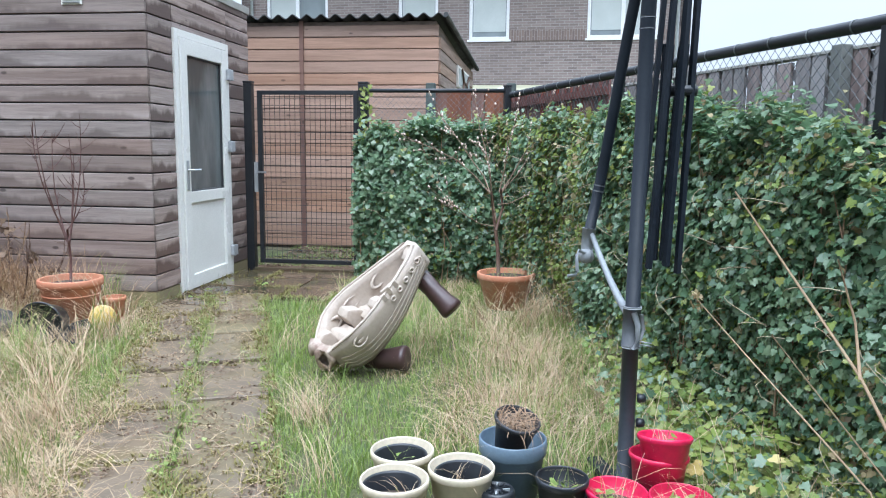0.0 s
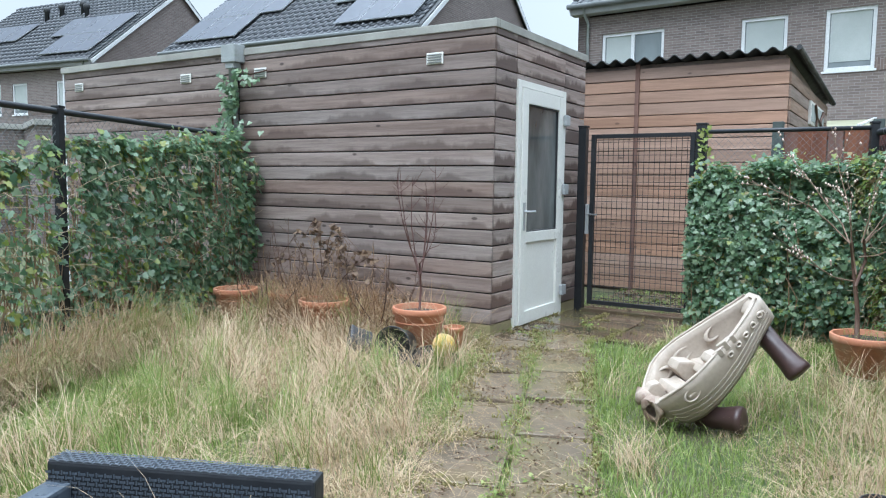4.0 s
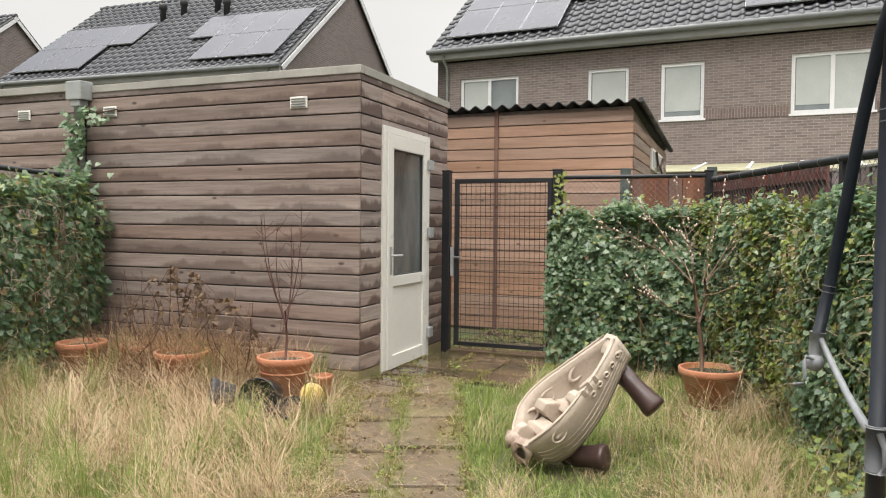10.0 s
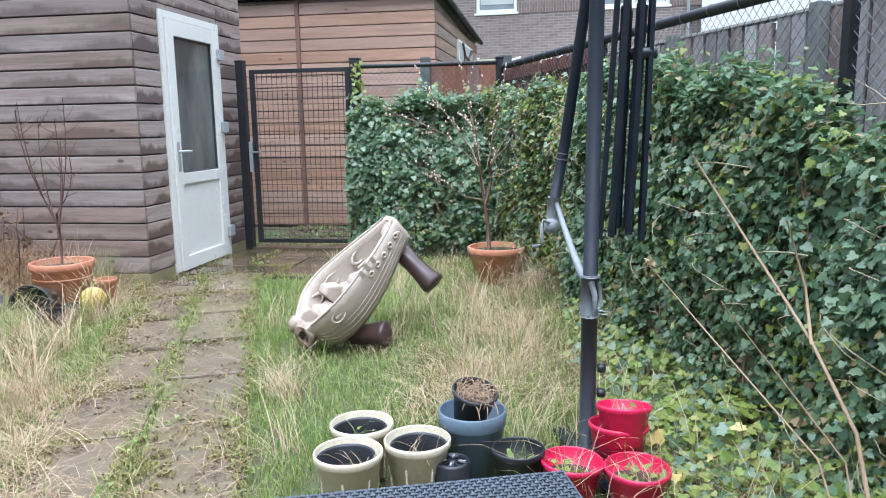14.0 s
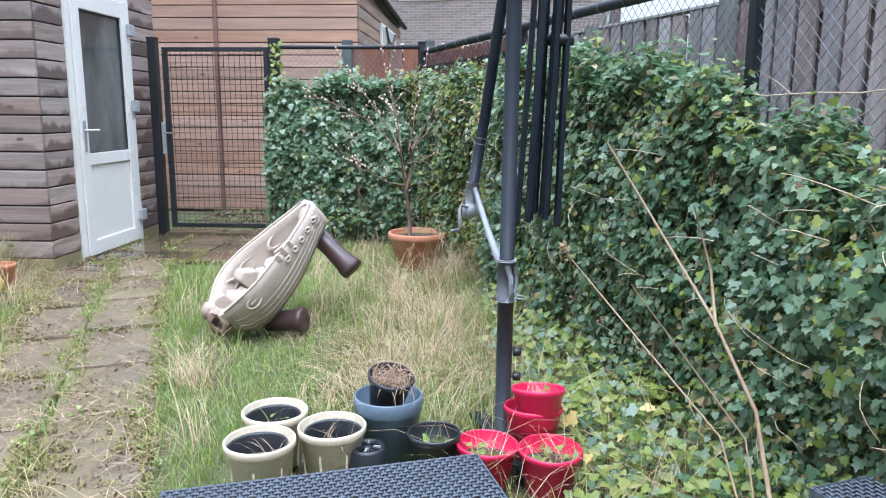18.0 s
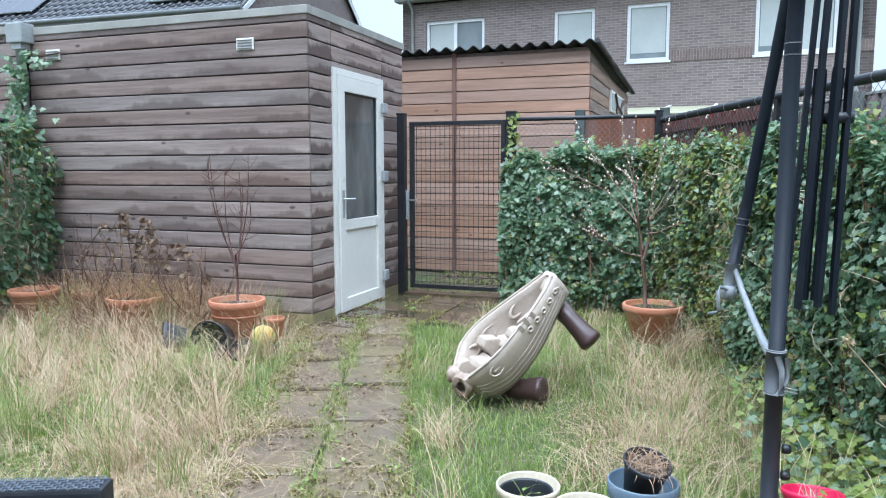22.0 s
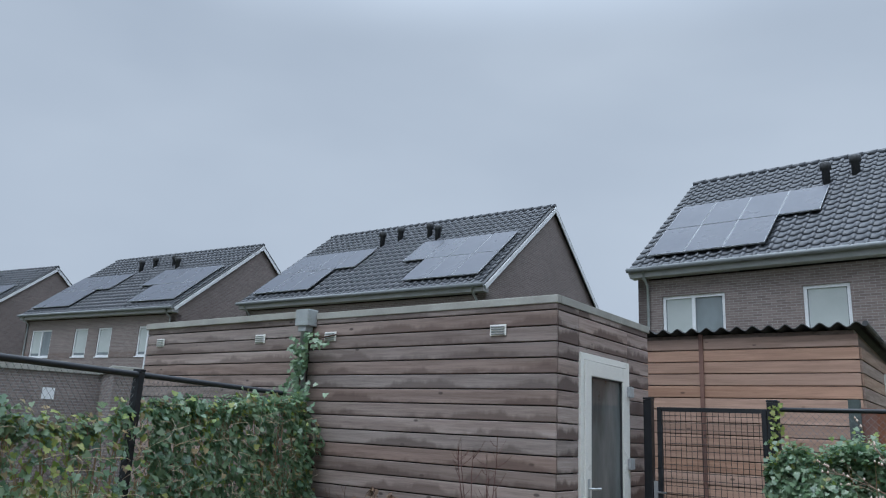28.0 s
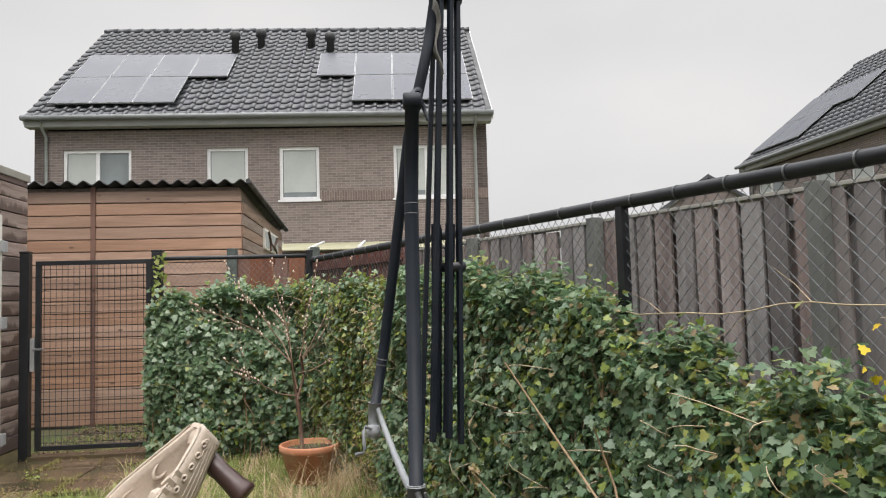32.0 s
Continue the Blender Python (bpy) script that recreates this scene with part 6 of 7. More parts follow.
leaves("withered_leaves", lp, rng.normal(0, 0.7, lp.shape) + [0, -0.8, 0.2], 0.042, LITTER, ab, label="brown withered leaves")

# ---- toy boat ----
BOAT = worn("bleached beige plastic", (0.50, 0.42, 0.35), (0.43, 0.355, 0.285), 4, 0.55, 0, 50, 0.08, dirt=(0.30, 0.24, 0.17), dirt_at=(0.52, 0.75))
BOATEND = worn("earth-stained beige plastic", (0.44, 0.36, 0.29), (0.25, 0.17, 0.125), 14, 0.6, 0, 60, 0.2, dirt=(0.17, 0.09, 0.06), dirt_at=(0.45, 0.6))
BROWNPL = worn("dark brown plastic", (0.055, 0.030, 0.028), (0.075, 0.042, 0.038), 6, 0.42, 0, 40, 0.1)
bu = Vector((0.565, 0.448, 0.693)).normalized()
bn = Vector((-0.452, -0.535, 0.714))
bn = (bn - bu * bn.dot(bu)).normalized()
bv = bn.cross(bu)
bn = (bn + bv * 0.10).normalized()
bv = bn.cross(bu)
boat_m = Matrix(((bu.x, bv.x, bn.x, -1.235), (bu.y, bv.y, bn.y, 4.026), (bu.z, bv.z, bn.z, 0.107), (0, 0, 0, 1)))
boat = thing("toy_boat", "faded beige plastic toy boat tipped on its end in the grass", "toy boat", boat_m)
BL = 0.83


def hull_sec(f):
    """Half-width at the rim, half-width at the keel, depth, rim lift at the share f of the length."""
    at = (0.0, 0.08, 0.2, 0.32, 0.45, 0.58, 0.72, 0.86, 1.0)
    w = np.interp(f, at, (0.095, 0.155, 0.222, 0.238, 0.222, 0.192, 0.153, 0.106, 0.05))
    dp = np.interp(f, at, (0.175, 0.245, 0.265, 0.262, 0.255, 0.240, 0.212, 0.180, 0.16))
    lift = np.interp(f, at, (0.0, 0.014, 0.030, 0.034, 0.032, 0.024, 0.018, 0.014, 0.018))
    return float(w), float(w) * 0.52, float(dp), float(lift)


def hull(bm, inset):
    rings = []
    N = 26
    for i in range(N + 1):
        f = i / N
        w, kw, dp, lift = hull_sec(f)
        x = BL * f
        if inset:
            x = inset + (BL - 2 * inset) * f
            w, kw, dp = w - inset, kw - inset * 0.6, dp - inset
        sec = [(-w, lift), (-w * 0.99, lift - 0.045), (-(w * 0.86 + kw * 0.14), -dp * 0.34), (-(w * 0.45 + kw * 0.55), -dp * 0.72), (-kw * 0.8, -dp), (0, -dp * 1.06),
               (kw * 0.8, -dp), (w * 0.45 + kw * 0.55, -dp * 0.72), (w * 0.86 + kw * 0.14, -dp * 0.34), (w * 0.99, lift - 0.045), (w, lift)]
        rings.append([bm.verts.new((x, y, z)) for y, z in sec])
    for a, b in zip(rings, rings[1:]):
        for k in range(len(a) - 1):
            q = (a[k], a[k + 1], b[k + 1], b[k])
            bm.faces.new(q if not inset else q[::-1]).smooth = True
    bm.faces.new(rings[0] if not inset else rings[0][::-1])
    bm.faces.new(rings[-1][::-1] if not inset else rings[-1])
    return rings


bm = bmesh.new()
o_, i_ = hull(bm, 0.0), hull(bm, 0.028)
for a, b, c, d in zip(o_, o_[1:], i_, i_[1:]):
    bm.faces.new((a[0], b[0], d[0], c[0]))
    bm.faces.new((b[-1], a[-1], c[-1], d[-1]))
bm.faces.new((o_[0][0], i_[0][0], i_[0][-1], o_[0][-1]))
bm.faces.new((o_[-1][-1], i_[-1][-1], i_[-1][0], o_[-1][0]))
bmesh.ops.recalc_face_normals(bm, faces=bm.faces)
part("hull", bm, BOAT, boat)
for sgn in (-1, 1):
    for r_, (zf, rad) in enumerate(((0.012, 0.007), (-0.40, 0.0035), (-0.54, 0.0035), (-0.68, 0.0035), (-0.82, 0.0035))):
        bm = bmesh.new()
        pts = []
        for i in range(19):
            f = 0.03 + 0.94 * i / 18
            w, kw, dp, lift = hull_sec(f)
            q = -zf
            if zf > 0:
                yy, z_ = w - 0.004, lift + 0.004
            elif q < 0.34:
                yy, z_ = w * 0.99 + (w * 0.86 + kw * 0.14 - w * 0.99) * (q - 0.0) / 0.34, -dp * q
            elif q < 0.72:
                t_ = (q - 0.34) / 0.38
                yy, z_ = (w * 0.86 + kw * 0.14) * (1 - t_) + (w * 0.45 + kw * 0.55) * t_, -dp * q
            else:
                t_ = (q - 0.72) / 0.28
                yy, z_ = (w * 0.45 + kw * 0.55) * (1 - t_) + kw * 0.8 * t_, -dp * q
            pts.append((BL * f, sgn * yy, z_))
        tube(bm, pts, rad, n=7)
        part("rim" if zf > 0 else "plank_line", bm, BOAT, boat)
    for k in range(5):
        f = 0.56 + 0.085 * k
        w, kw, dp, lift = hull_sec(f)
        bm = bmesh.new()
        lathe(bm, [(0.006, 0.004), (0.009, 0.013), (0.015, 0.014), (0.019, 0.0), (0.019, -0.01)], 14, pose(BL * f, sgn * (w * 0.97), lift - 0.060, -84 * sgn) @ Matrix.Diagonal((1.25, 1, 1, 1)))
        part("rivet", bm, BOAT, boat, "raised ring")
    for f, rs in ((0.20, 0.8), (0.90, 0.55)):
        w, kw, dp, lift = hull_sec(f)
        bm = bmesh.new()
        lathe(bm, [(0.040 * rs, 0.0), (0.043 * rs, 0.008), (0.050 * rs, 0.009), (0.056 * rs, 0.0), (0.050 * rs, -0.008), (0.040 * rs, 0.0)], 22, pose(BL * f, sgn * (w * 0.95), lift - 0.07, -84 * sgn) @ Matrix.Diagonal((1.25, 0.8, 1, 1)))
        part("porthole", bm, BOAT, boat, "oval moulded porthole ring")
        part("porthole_bar", bx(-0.030 * rs, 0.030 * rs, -0.006, 0.006, -0.006, 0.006, bev=0.003), BOAT, boat, "", pose(BL * f, sgn * (w * 0.96), lift - 0.07))
for f, sgn, ry in ((0.66, 1, 12), (0.40, 1, 0), (0.20, 1, -10), (0.34, -1, 0)):
    w, kw, dp, lift = hull_sec(f)
    bm = bmesh.new()
    lathe(bm, [(0.030, 0.0), (0.034, 0.010), (0.043, 0.012), (0.050, 0.002), (0.046, -0.012), (0.030, 0.0)], 24, pose(BL * f, sgn * (w - 0.034), -0.055, 80 * sgn, 0, ry) @ Matrix.Diagonal((1.6, 0.8, 1, 1)))
    part("oval_ring", bm, BOAT, boat, "oval ring moulded inside")
for f, hh in ((0.50, 0.014), (0.56, 0.026), (0.63, 0.012)):
    w, kw, dp, lift = hull_sec(f)
    part("rim_step", bx(-0.028, 0.028, -0.010, 0.012, -0.03, hh, bev=0.006), BOAT, boat, "", pose(BL * f, -w + 0.008, lift, 0, 0, -17))


def moulding(name, label, prof, y0, y1):
    """A stepped moulded block across the hull: its outline along the boat, pushed from y0 to y1."""
    bm = bmesh.new()
    rows = [[bm.verts.new((BL * f, y, z)) for f, z in prof] for y in (y0, y1)]
    n = len(prof)
    for k in range(n):
        bm.faces.new((rows[0][k], rows[1][k], rows[1][(k + 1) % n], rows[0][(k + 1) % n]))
    bm.faces.new(rows[0])
    bm.faces.new(rows[1][::-1])
    bmesh.ops.recalc_face_normals(bm, faces=bm.faces)
    bmesh.ops.bevel(bm, geom=bm.edges[:], offset=0.012, segments=2, affect="EDGES", profile=0.6)
    part(name, bm, BOAT, boat, label)


moulding("bench", "stepped moulded bench across the hull", ((0.36, -0.19), (0.36, -0.085), (0.42, -0.075), (0.46, -0.10), (0.50, -0.105), (0.52, -0.19)), -0.135, 0.135)
moulding("bench", "stepped moulded bench across the hull", ((0.12, -0.15), (0.12, -0.05), (0.17, -0.03), (0.22, -0.075), (0.26, -0.08), (0.27, -0.16)), -0.09, 0.14)
moulding("chest", "small moulded chest in the hull", ((0.44, -0.11), (0.44, -0.045), (0.49, -0.03), (0.54, -0.05), (0.55, -0.11)), -0.085, 0.02)
moulding("console", "moulded console with a raised edge", ((0.27, -0.17), (0.27, -0.02), (0.33, 0.0), (0.40, -0.06), (0.41, -0.17)), 0.06, 0.18)
moulding("stern_block", "moulded block closing the narrow end", ((0.86, -0.12), (0.86, -0.02), (0.91, 0.0), (0.97, 0.005), (0.97, -0.12)), -0.035, 0.035)
moulding("coaming", "raised moulded edge at the boat's end", ((0.02, -0.12), (0.02, 0.02), (0.08, 0.03), (0.13, 0.01), (0.13, -0.12)), 0.03, 0.10)
bm = bmesh.new()
lathe(bm, [(0, 0.045), (0.028, 0.04), (0.044, 0.015), (0.046, -0.025), (0.036, -0.05), (0, -0.058)], 18, pose(-0.012, 0.055, 0.0, 20, 30) @ Matrix.Diagonal((1.0, 1.25, 0.9, 1)))
lathe(bm, [(0.030, 0.03), (0.046, 0.042), (0.060, 0.02), (0.056, -0.03), (0, -0.04)], 20, pose(-0.02, -0.03, -0.045, 30, -70) @ Matrix.Diagonal((1.2, 1.1, 1, 1)))
for v in bm.verts:
    v.co += Vector((1, 0.8, 1)) * 0.022 * noise.noise(v.co * 24)
part("end_knot", bm, BOATEND, boat, "blunt knotted end piece, stained with earth")


def peg(label, a, b, r):
    a, b = Vector(a), Vector(b)
    m = Matrix.Translation(a) @ (b - a).to_track_quat("Z", "Y").to_matrix().to_4x4()
    ln = (b - a).length
    t = thing("brown_peg", label, "toy part", m)
    bm = bmesh.new()
    lathe(bm, [(0, 0), (r * 0.74, 0), (r * 0.80, 0.01), (r * 0.80, 0.07), (r * 0.95, 0.085), (r * 0.90, ln * 0.5), (r * 1.0, ln * 0.8), (r * 1.12, ln - 0.03), (r * 1.12, ln - 0.012), (r * 1.0, ln), (r * 0.5, ln + 0.004), (0, ln - 0.004)], 26)
    for v in bm.verts:
        v.co += Vector((v.co.x, v.co.y, 0)) * 0.10 * noise.noise(v.co * 22 + Vector((a.x, 0, 0)))
    part("barrel", bm, BROWNPL, t)
    for k in range(5):
        bm = bmesh.new()
        lathe(bm, [(r * 0.80, 0.008 + 0.013 * k), (r * 0.90, 0.012 + 0.013 * k), (r * 0.80, 0.016 + 0.013 * k)], 26)
        part("thread", bm, BROWNPL, t)
    return t


peg("dark brown ribbed plastic peg under the toy boat's end", (-0.80, 4.50, 0.52), (-0.52, 4.42, 0.27), 0.064)
peg("dark brown plastic peg lying in the grass", (-1.02, 4.22, 0.0), (-0.76, 4.17, 0.03), 0.066)

# ---- folded cantilever umbrella frame ----
POLE = worn("charcoal coated steel", (0.011, 0.015, 0.022), (0.015, 0.020, 0.028), 6, 0.5, 0.0, 80, 0.04, dirt=(0.020, 0.025, 0.031), dirt_at=(0.6, 0.85))
POLE.node_tree.nodes["Principled BSDF"].inputs["Specular IOR Level"].default_value = 0.24
CRANK = worn("grey cast plastic", (0.29, 0.305, 0.32), (0.23, 0.245, 0.26), 7, 0.45)
DKGREY = worn("dark grey plastic", (0.045, 0.05, 0.056), (0.036, 0.04, 0.046), 7, 0.5)
CLOTH = worn("grey canvas", (0.16, 0.155, 0.14), (0.12, 0.115, 0.105), 10, 0.9)
CLAMP = worn("mid grey plastic", (0.085, 0.092, 0.10), (0.065, 0.07, 0.078), 7, 0.5)
# pole coating again, lightened to make up for the light the sleeve lacks
POLE_LIT = worn("lightened pole coating", (0.040, 0.047, 0.058), (0.050, 0.058, 0.070), 7, 0.45)
um = thing("cantilever_umbrella", "charcoal umbrella frame, folded, its canopy gone", "garden umbrella", pose(0.352, 2.86, PZ))
UX, UY = 0.352, 2.86


def L(x, y, z):
    return (x - UX, y - UY, z - PZ)


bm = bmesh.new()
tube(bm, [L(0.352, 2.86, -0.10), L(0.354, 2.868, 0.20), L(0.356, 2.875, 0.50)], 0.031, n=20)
part("lower_sleeve", bm, POLE_LIT, um)
bm = bmesh.new()
tube(bm, [L(0.356, 2.875, 0.49), L(0.366, 2.885, 1.75), L(0.378, 2.89, 2.12)], 0.028, n=20)
part("pole", bm, POLE, um)
for z in (1.70, 1.74):
    bm = bmesh.new()
    tube(bm, [L(0.3521 + 0.0079 * z, 2.871 + 0.0079 * z, z), L(0.3521 + 0.0079 * z, 2.871 + 0.0079 * z, z + 0.005)], 0.0295, n=20)
    part("ring", bm, CLAMP, um)
bm = bmesh.new()
tube(bm, [L(0.355, 2.874, 0.505), L(0.357, 2.876, 0.66)], 0.0345, n=20)
part("clamp", bm, CLAMP, um, "dark grey clamp collar")
for z in (0.50, 0.655):
    bm = bmesh.new()
    tube(bm, [L(0.3565, 2.8755, z), L(0.3565, 2.8755, z + 0.007)], 0.0368, n=20)
    part("collar_ring", bm, CRANK, um)
bm = bmesh.new()
tube(bm, [L(0.358, 2.832, 0.645), L(0.372, 2.815, 0.60), L(0.374, 2.812, 0.55), L(0.360, 2.83, 0.505)], 0.012, 0.007, n=8)
tube(bm, [L(0.388, 2.84, 0.64), L(0.395, 2.83, 0.58), L(0.388, 2.84, 0.54)], 0.008, 0.005, n=8)
part("clamp_lever", bm, CRANK, um)
for z in (0.30, 0.20):
    bm = bmesh.new()
    lathe(bm, [(0, 0), (0.016, 0.002), (0.019, 0.012), (0.016, 0.03), (0.009, 0.034), (0, 0.034)], 12, pose(*L(0.387, 2.862, z), 0, 90, 0))
    part("knob", bm, BLACKPL, um)
bm = bmesh.new()
for k in range(2):
    tube(bm, [L(0.386, 2.85, 0.53 - 0.012 * k), L(0.43, 2.84, 0.527 - 0.012 * k)], 0.0025, n=5)
part("wire_hook", bm, ALU, um)
# the slanting arm with its crank
bm = bmesh.new()
tube(bm, [L(0.215, 3.36, 0.90), L(0.262, 3.34, 1.18), L(0.340, 3.28, 1.75), L(0.378, 3.15, 2.06), L(0.415, 3.08, 2.22), L(0.47, 3.10, 2.45), L(0.520, 3.17, 2.74)], 0.0235, n=18)
part("arm", bm, POLE, um)
for z, x in ((1.075, 0.2444), (1.10, 0.2486), (0.905, 0.216)):
    bm = bmesh.new()
    y = 3.36 - 0.0714 * (z - 0.90)
    tube(bm, [L(x, y, z), L(x + 0.0011, y, z + 0.006)], 0.0255, n=18)
    part("ring", bm, CLAMP, um)
bm = bmesh.new()
tube(bm, [L(0.214, 3.362, 0.91), L(0.208, 3.365, 0.83), L(0.207, 3.365, 0.79)], 0.031, 0.024, n=16)
lathe(bm, [(0, -0.028), (0.022, -0.026), (0.032, -0.012), (0.034, 0.012), (0.026, 0.030), (0, 0.034)], 18, pose(*L(0.200, 3.345, 0.785), 0, 90, 20))
crank_box = part("crank_box", bm, CRANK, um, "grey crank housing")
bm = bmesh.new()
tube(bm, [L(0.196, 3.32, 0.805), L(0.168, 3.30, 0.815), L(0.158, 3.29, 0.80), L(0.163, 3.285, 0.725), L(0.158, 3.28, 0.708), L(0.120, 3.275, 0.704)], 0.0075, n=8)
part("crank_handle", bm, CRANK, crank_box, "pale bent crank handle")
bm = bmesh.new()
tube(bm, [L(0.224, 3.345, 0.885), L(0.250, 3.25, 0.815), L(0.290, 3.10, 0.72), L(0.318, 2.99, 0.665), L(0.342, 2.91, 0.63)], 0.011, 0.017, n=10)
part("link_bar", bm, CRANK, um, "grey tapered link bar")
# head: elbow, top cap, rib hub
bm = bmesh.new()
lathe(bm, [(0, -0.036), (0.030, -0.036), (0.036, -0.028), (0.036, 0.028), (0.030, 0.036), (0, 0.036)], 16, pose(*L(0.380, 2.895, 2.15), 0, 90, 0))
tube(bm, [L(0.380, 2.90, 2.155), L(0.400, 2.99, 2.20), L(0.417, 3.07, 2.235)], 0.024, n=14)
part("elbow", bm, POLE, um)
bm = bmesh.new()
tube(bm, [L(0.405, 2.93, 2.20), L(0.445, 2.93, 2.08)], 0.010, 0.006, n=8)
part("hook", bm, POLE, um)
HUB = Vector((0.562, 3.20, 2.675))
bm = bmesh.new()
lathe(bm, [(0, 0.03), (0.05, 0.03), (0.072, 0.024), (0.075, 0.012), (0.072, 0.0), (0.03, -0.012), (0, -0.012)], 26, pose(*L(HUB.x, HUB.y, HUB.z)))
part("hub_plate", bm, POLE, um)
bm = bmesh.new()
tube(bm, [L(HUB.x, HUB.y, 2.69), L(HUB.x, HUB.y, 2.785)], 0.036, n=18)
tube(bm, [L(HUB.x, HUB.y, 2.785), L(HUB.x - 0.02, HUB.y - 0.01, 2.81), L(HUB.x - 0.045, HUB.y - 0.02, 2.77), L(HUB.x - 0.05, HUB.y - 0.025, 2.70)], 0.03, 0.024, n=14)
lathe(bm, [(0.040, 0.0), (0.040, 0.02), (0.030, 0.05), (0, 0.062)], 18, pose(*L(HUB.x - 0.006, HUB.y, 2.782), 8, -14))
part("top_cap", bm, DKGREY, um, "domed end cap")
for k in range(8):
    a = 6.2832 * (k + 0.35) / 8
    ca, sa = math.cos(a), math.sin(a)
    bm = bmesh.new()
    top = Vector((HUB.x + 0.055 * ca, HUB.y + 0.055 * sa, 2.67))
    bot = Vector((HUB.x - 0.072 + 0.090 * ca, HUB.y + 0.085 * sa, 0.77 + 0.02 * math.sin(3 * a)))
    m = Matrix.Translation(Vector(L(*top))) @ (bot - top).to_track_quat("Z", "X").to_matrix().to_4x4()
    box(bm, -0.010, 0.010, -0.014, 0.014, 0.0, (bot - top).length, m, bev=0.002)
    rib = part("rib", bm, POLE, um)
    bm = bmesh.new()
    s0 = top.lerp(bot, 0.52) - Vector((0.026 * ca, 0.026 * sa, 0))
    s1 = Vector((HUB.x - 0.068 + 0.035 * ca, HUB.y + 0.03 * sa, 0.80))
    m = Matrix.Translation(Vector(L(*s0))) @ (s1 - s0).to_track_quat("Z", "X").to_matrix().to_4x4()
    box(bm, -0.007, 0.007, -0.009, 0.009, 0.0, (s1 - s0).length, m)
    part("strut", bm, POLE, rib)
bm = bmesh.new()
lathe(bm, [(0.02, -0.02), (0.055, -0.02), (0.058, 0.0), (0.055, 0.02), (0.02, 0.02)], 20, pose(*L(HUB.x, HUB.y, 1.50)))
part("runner", bm, BLACKPL, um, "black sliding runner")
verts, faces = [], []
for i in range(7):
    for j in range(9):
        f, g = i / 6, j / 8
        verts.append(L(0.485 + 0.03 * f + 0.012 * math.sin(g * 9 + i), 3.13 - 0.05 * f + 0.02 * math.sin(g * 6), 2.64 - 0.34 * g * (0.5 + 0.5 * f) - 0.02 * math.sin(f * 7)))
faces = [(i * 9 + j, i * 9 + j + 1, (i + 1) * 9 + j + 1, (i + 1) * 9 + j) for i in range(6) for j in range(8)]
ob = piece("canopy_scrap", raw_mesh("canopy_scrap", verts, faces, CLOTH, True), um, Matrix())
tagged(ob, "torn scrap of grey canvas")
ob.modifiers.new("thick", "SOLIDIFY").thickness = 0.003
bm = bmesh.new()
box(bm, -0.30, 0.30, -0.035, 0.035, 0.0, 0.045, pose(0, 0, -0.0, 0, 0, 20), bev=0.005)
box(bm, -0.035, 0.035, -0.30, 0.30, 0.0, 0.045, pose(0, 0, -0.0, 0, 0, 20), bev=0.005)
part("cross_base", bm, POLE, um, "crossed base bars")

# ---- woven garden furniture ----
RATTAN = worn("charcoal plastic wicker", (0.095, 0.112, 0.138), (0.070, 0.084, 0.105), 12, 0.30, 0, 90, 0.1, rnd=0.0)
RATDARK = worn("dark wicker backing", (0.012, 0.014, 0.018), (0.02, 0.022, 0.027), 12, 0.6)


def weave(parent, w, d, z, name="weave", step=0.0165, strand=0.007):
    """Flat strands over and under one another on a rectangle from the origin."""
    v = []
    t = [(-0.5, -0.5, 0.0), (-0.25, -0.5, 0.0022), (0.25, -0.5, 0.0022), (0.5, -0.5, 0.0), (-0.5, 0.5, 0.0), (-0.25, 0.5, 0.0022), (0.25, 0.5, 0.0022), (0.5, 0.5, 0.0)]
    nx, ny = int(w / step), int(d / step)
    pts = []
    for i in range(nx):
        for j in range(ny):
            odd = (i + j) % 2
            pts.append(((i + 0.5) * step, (j + 0.5) * step, z, *((step * 1.25, strand * 1.35) if odd else (strand * 0.9, step * 1.0)), 0.0022 if odd else 0.0))
    a = np.array(pts)
    tt = np.array(t)
    v = np.stack([a[:, None, 0] + tt[None, :, 0] * a[:, None, 3], a[:, None, 1] + tt[None, :, 1] * a[:, None, 4], a[:, None, 2] + tt[None, :, 2] + a[:, None, 5]], 2)
    ob = piece(name, quads_mesh(name, v, [(0, 1, 5, 4), (1, 2, 6, 5), (2, 3, 7, 6)], RATTAN), parent, Matrix())
    return tagged(ob, "flat charcoal wicker weave", kind="stuff")


def wicker_box(name, label, category, m, w, d, h, legs=True):
    t = thing(name, label, category, m)
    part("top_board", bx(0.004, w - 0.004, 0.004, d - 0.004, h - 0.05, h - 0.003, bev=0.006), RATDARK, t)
    weave(t, w, d, h - 0.002)
    for nm, b in (("apron", (0, w, 0, 0.012)), ("apron", (0, w, d - 0.012, d)), ("apron", (0, 0.012, 0.014, d - 0.014)), ("apron", (w - 0.012, w, 0.014, d - 0.014))):
        part(nm, bx(*b, h - 0.13, h - 0.004, bev=0.003), RATTAN, t)
    for x in (0.012, w - 0.062):
        for y in (0.012, d - 0.062):
            part("leg", bx(x, x + 0.05, y, y + 0.05, 0.0, h - 0.052, bev=0.004), RATTAN, t)
    return t


tdir = math.degrees(math.atan2(0.30, 0.895))
tb = Vector((-0.592, 1.90, 0)) - Vector((-math.sin(radians(tdir)), math.cos(radians(tdir)), 0)) * 0.62
wicker_box("coffee_table", "low charcoal woven wicker table, wet from rain", "table", pose(tb.x, tb.y, -0.10, 0, 0, tdir), 0.90, 0.62, 0.305)


